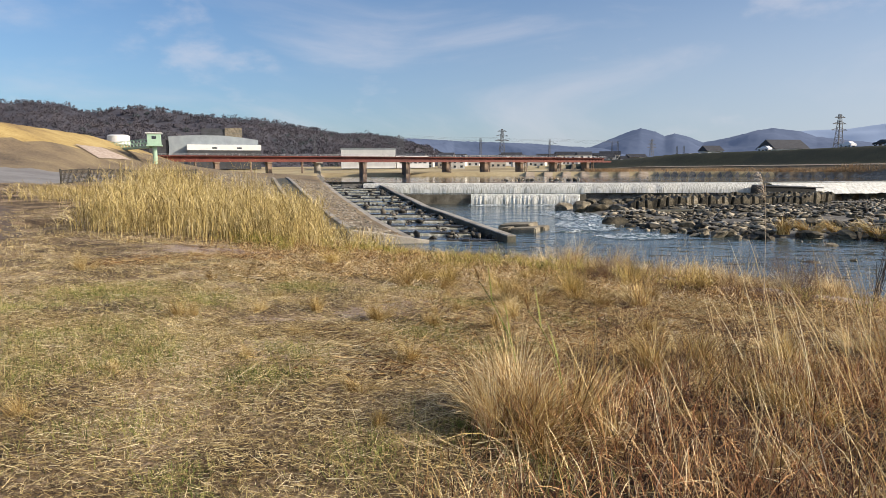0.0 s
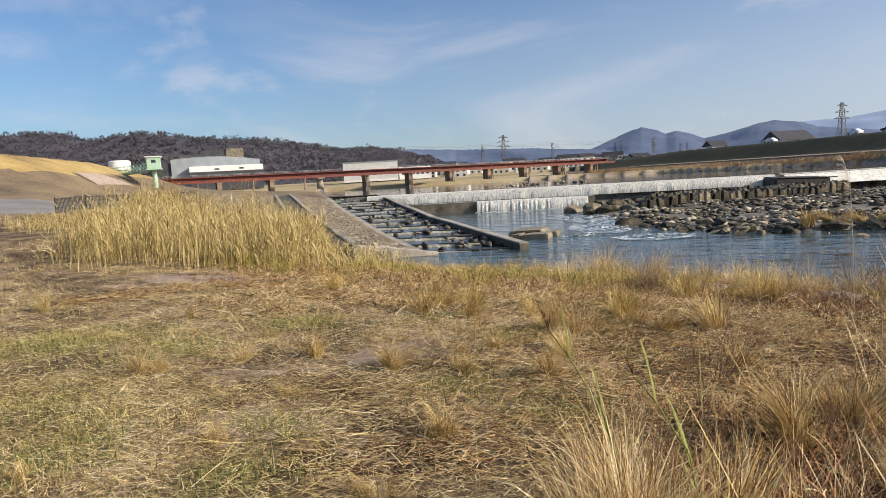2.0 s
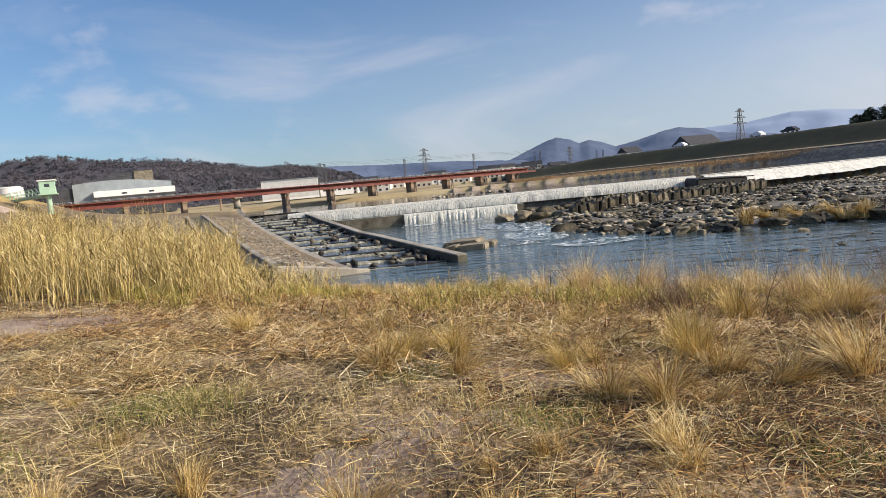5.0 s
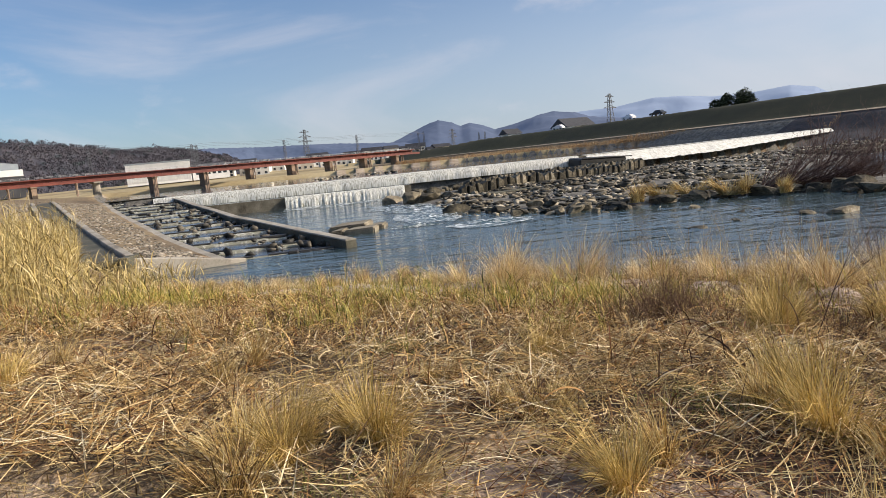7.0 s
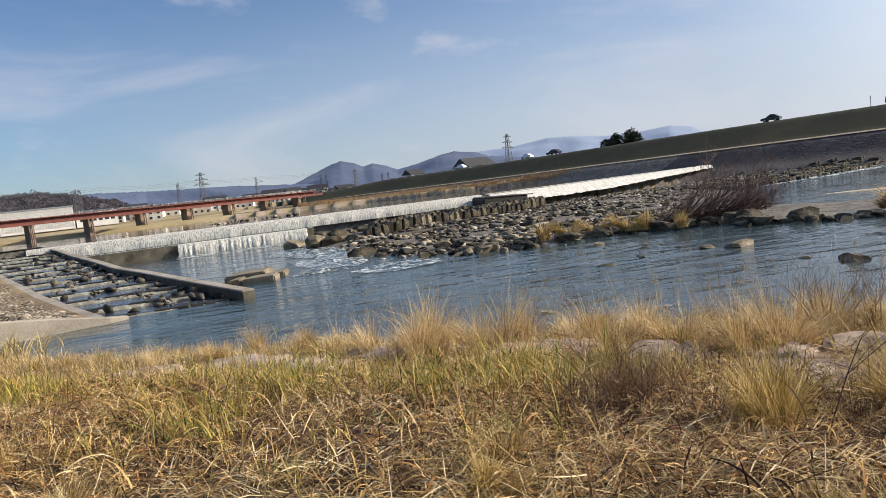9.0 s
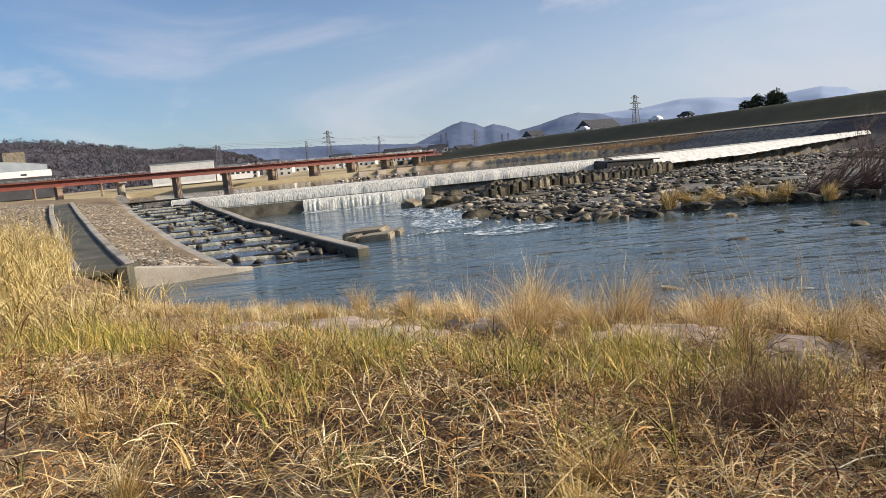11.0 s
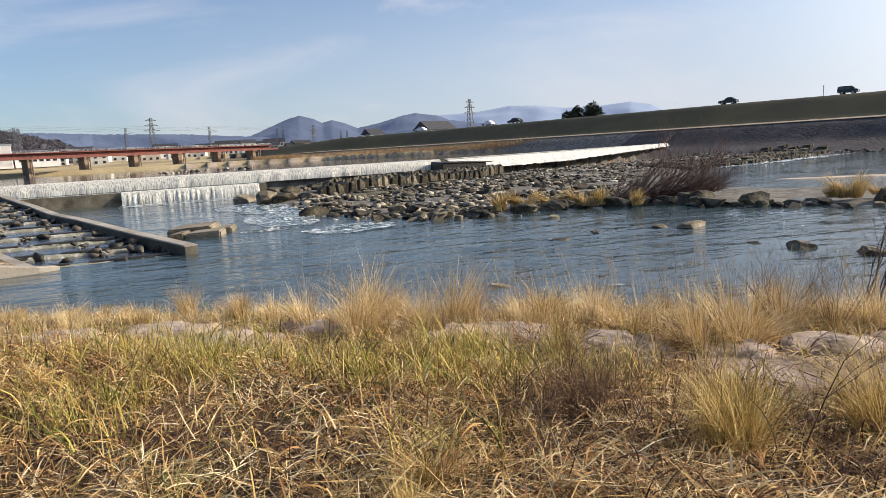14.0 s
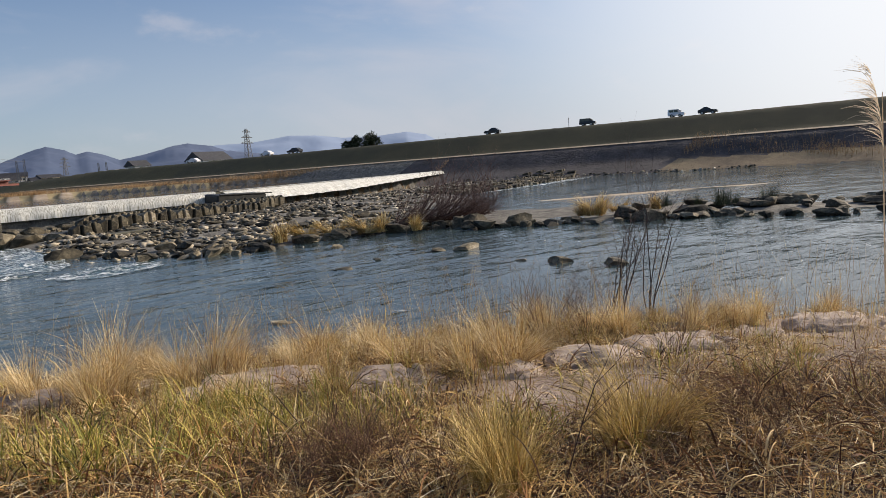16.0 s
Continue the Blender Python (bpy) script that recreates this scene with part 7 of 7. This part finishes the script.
# dark leaning stems near the path's end, and thin dead weeds
shrub("dead_weed_stalk", shrub_mesh(31, 0.85, 0.1, 1, 2, 0.0045, 0.3), M_TWIG, 3.06, 10.32, -40, 1.0, "dark leaning dead stem with fine side twigs", group="dead stems")
shrub("dead_weed_stalk", shrub_mesh(32, 0.8, 0.5, 3, 2, 0.005, 0.3), M_TWIG, 2.75, 12.1, 200, 1.0, "dark dead weed stem", group="dead stems")
sap = shrub_mesh(41, 1.75, 0.3, 5, 2, 0.0085, 0.22)
for x, y, a, s in [(8.5, 13.6, -40, 1.1), (8.9, 13.4, -15, 1.2), (8.7, 13.9, -75, 0.9)]:
    shrub("bare_sapling", sap, M_TWIG, x, y, a, s, "thin bare sapling at the water's edge", group="saplings on the bank")
fuzz = shrub_mesh(61, 0.75, 0.8, 26, 3, 0.0035)
for x, y, a, s in [(6.7, 13.5, 0, 1.1), (7.2, 13.2, 80, 1.0), (6.2, 11.5, 150, 0.7)]:
    shrub("fine_twig_bush", fuzz, M_WEED, x, y, a, s, "fuzzy purple-brown bush of fine dead twigs", group="twig bushes")
weed = [shrub_mesh(50 + k, 0.42, 0.9, 14, 2, 0.0024) for k in range(3)]
for i in range(30):
    if i < 14:
        x, y = rng.uniform(2.0, 5.6), rng.uniform(2.6, 6.5)
    else:
        x, y = scatter(1, 1.5, 8, 9.5, 14, lambda x, y: rank(x, y) * step(-0.1, 0.3, wave(x, y, 1.2, 9.0)))[0]
    shrub("dead_weed", weed[i % 3], M_WEED, x, y, rng.uniform(0, 360), rng.uniform(0.7, 1.25), "tangled red-brown dead weed", group="dead weeds")
for i in range(26):
    shrub("dead_weed", weed[i % 3], M_WEED, 2.4 + rng.gauss(0, 0.3), 11.5 + rng.gauss(0, 0.22), rng.uniform(0, 360), rng.uniform(0.5, 0.8), "low dark heap of dead weeds", group="dead weeds")
for i in range(36):
    shrub("dead_weed", weed[i % 3], M_WEED, 4.7 + rng.gauss(0, 0.55), 9.9 + rng.gauss(0, 0.4), rng.uniform(0, 360), rng.uniform(0.5, 0.9), "low dark tangle of dead weeds", group="dead weeds")
# thin seeding stems over the rim
n = 1100
p = scatter(n, -3, 12, 9, 21, lambda x, y: np.exp(-((shore_gap(x, y) - 2.6) / 1.3) ** 2) * step(0.5, 3, x))
stuff("seed_stems", *ribbons(np.column_stack([p, zs(p)]), rnd(0, 6.283, n), rnd(0.5, 1.2, n), rnd(0, 0.3, n), rnd(0.1, 0.7, n), rnd(0.003, 0.0055, n), 4), M_STRAW, "thin tall seeding grass stems at the water's edge", "grass")


# rank growth beside the start of the path: pale canes, tan grass and dark dead stems
def beside(x, y):
    return step(0.0, 0.7, x - 0.16 * y) * (0.06 + 0.94 * step(6.0, 4.4, y - 0.12 * x))


n = 240
p = np.concatenate([np.stack([rnd(2.9, 4.8, 150), rnd(3.4, 5.8, 150)], 1), np.stack([rnd(1.4, 4.4, 90), rnd(2.2, 5.0, 90)], 1)])
stuff("pale_canes", *ribbons(np.column_stack([p, zs(p)]), np.random.normal(2.7, 0.5, n), np.concatenate([rnd(0.7, 1.3, 150), rnd(0.35, 0.8, 90)]), rnd(0.05, 0.5, n), rnd(0, 0.4, n), rnd(0.005, 0.009, n), 4), M_PALE, "leaning pale dry canes", "grass")
p1, p2, p3 = (scatter(k, 0.3, 6.5, 1.2, 9, f_) for k, f_ in ((24000, lambda x, y: beside(x, y) * (0.35 + 0.65 * step(-0.3, 0.3, wave(x, y, 0.8, 6.0)))), (6500, lambda x, y: beside(x, y) * step(-0.3, 0.3, wave(x, y, 1.0, 2.2))), (12000, lambda x, y: beside(x, y) * (0.3 + 0.7 * step(-0.2, 0.4, wave(x, y, 0.6, 4.4))))))
n = len(p1)
stuff("dead_stems", *ribbons(np.column_stack([p1, zs(p1)]), rnd(0, 6.283, n), (0.06 + 0.4 * rnd(0, 1, n) ** 1.8) * (0.35 + 0.65 * step(4.6, 3.0, p1[:, 1] - 0.4 * (p1[:, 0] - 1))), rnd(0.0, 0.9, n), rnd(0.0, 1.3, n), rnd(0.003, 0.007, n), 4), M_STEMS, "fine red-brown dead stems beside the path", "grass")
n = len(p2)
stuff("tan_grass", *ribbons(np.column_stack([p2, zs(p2)]), rnd(0, 6.283, n), (0.08 + 0.42 * rnd(0, 1, n) ** 1.5) * (0.4 + 0.6 * step(4.6, 3.0, p2[:, 1] - 0.4 * (p2[:, 0] - 1))), rnd(0.0, 0.6, n), rnd(0.1, 1.3, n), rnd(0.0025, 0.005, n), 4), M_TUSSOCK, "fine tan grass standing beside the path", "grass")
n = len(p3)
stuff("grey_stubble", *ribbons(np.column_stack([p3, zs(p3)]), rnd(0, 6.283, n), rnd(0.04, 0.2, n), rnd(0.0, 1.3, n), rnd(0.3, 2.0, n), rnd(0.0025, 0.006, n), 4), M_CURL, "short curled dead leaves beside the path", "grass")
for x, y, s in [(0.9, 3.15, 0.9), (1.12, 3.3, 0.85), (0.8, 3.4, 0.65)]:
    tussock(x, y, s, True, "large pale dry grass tussock beside the path")
for i in range(14):
    x, y = rng.uniform(1.4, 5.6), rng.uniform(2.6, 6.4)
    if x > 1.0 + 0.16 * y:
        tussock(x, y, rng.uniform(0.4, 0.75), i % 3 == 0, "pale fine dry grass beside the path")
# a plumed grass stem
plume = tagged(empty("plume_grass", pose(4.76, 9.38, hgt(4.76, 9.38), 0, -4, -40)), "tall dry plume grass with a feathery head", "grass")
bm = bmesh.new()
tube(bm, (0, 0, 0), (0.04, 0.02, 1.05), 0.006, 0.004, 5)
tube(bm, (0.04, 0.02, 1.05), (0.06, 0.0, 1.9), 0.004, 0.002, 5)
part("stem", bm, M_PLUME, plume)
n = 110
t = rnd(0, 1, n)
v, f = ribbons(np.stack([0.05 + 0.01 * t - 0.06 * t * t, 0.0 * t, 1.62 + 0.4 * t], 1), rnd(2.4, 3.9, n), rnd(0.06, 0.2, n), rnd(0.3, 0.9, n), rnd(0.5, 1.3, n), 0.004, 3)
place(new("head", mesh_of("head", v, f, M_PLUME)), plume)


# green reed stalks leaning towards the path
def reed_stalk(base, top, seed):
    r = np.random.RandomState(seed)
    base, top = Vector((*base, hgt(*base))), Vector(top)
    ob = tagged(empty("reed_stalk", Matrix.Translation(base)), "tall leaning green reed stalk with a narrow brown head", "reed", "reed stalks by the path")
    way = top - base
    side = Vector((way.x, way.y, 0)).normalized()
    line = [way * t - side * 0.18 * math.sin(math.pi * t) for t in (0, 0.25, 0.5, 0.75, 0.88)]
    bm = bmesh.new()
    for k, (a, b) in enumerate(zip(line, line[1:])):
        tube(bm, a, b, 0.006 - 0.001 * k, 0.005 - 0.001 * k, 6)
    part("stem", bm, M_TURF, ob)
    turn = math.atan2(way.y, way.x)
    for k in range(4):
        at = np.array([line[1 + k % 3].lerp(line[2 + k % 3], 0.5 * (k > 2))])
        v, f = ribbons(at, turn + r.uniform(-0.9, 0.9), 0.24 + 0.1 * r.rand(), 0.2 + 0.2 * r.rand(), 0.3, 0.011, 6)
        place(new("leaf", mesh_of("leaf", v, f, M_TURF)), ob)
    n = 90
    t = r.rand(n)
    at = np.array(line[-1])[None] + t[:, None] * np.array(way * 0.12)[None]
    v, f = ribbons(at, r.uniform(0, 6.28, n), 0.05 * (1.1 - t), r.uniform(0.1, 0.5, n), 0.2, 0.004, 3)
    tagged(place(new("head", mesh_of("head", v, f, M_CURL)), ob), "narrow brown seed head")
    return ob


reed_stalk((1.02, 3.55), (0.63, 3.87, 1.02), 1)
reed_stalk((1.3, 3.4), (1.0, 3.62, 0.84), 2)
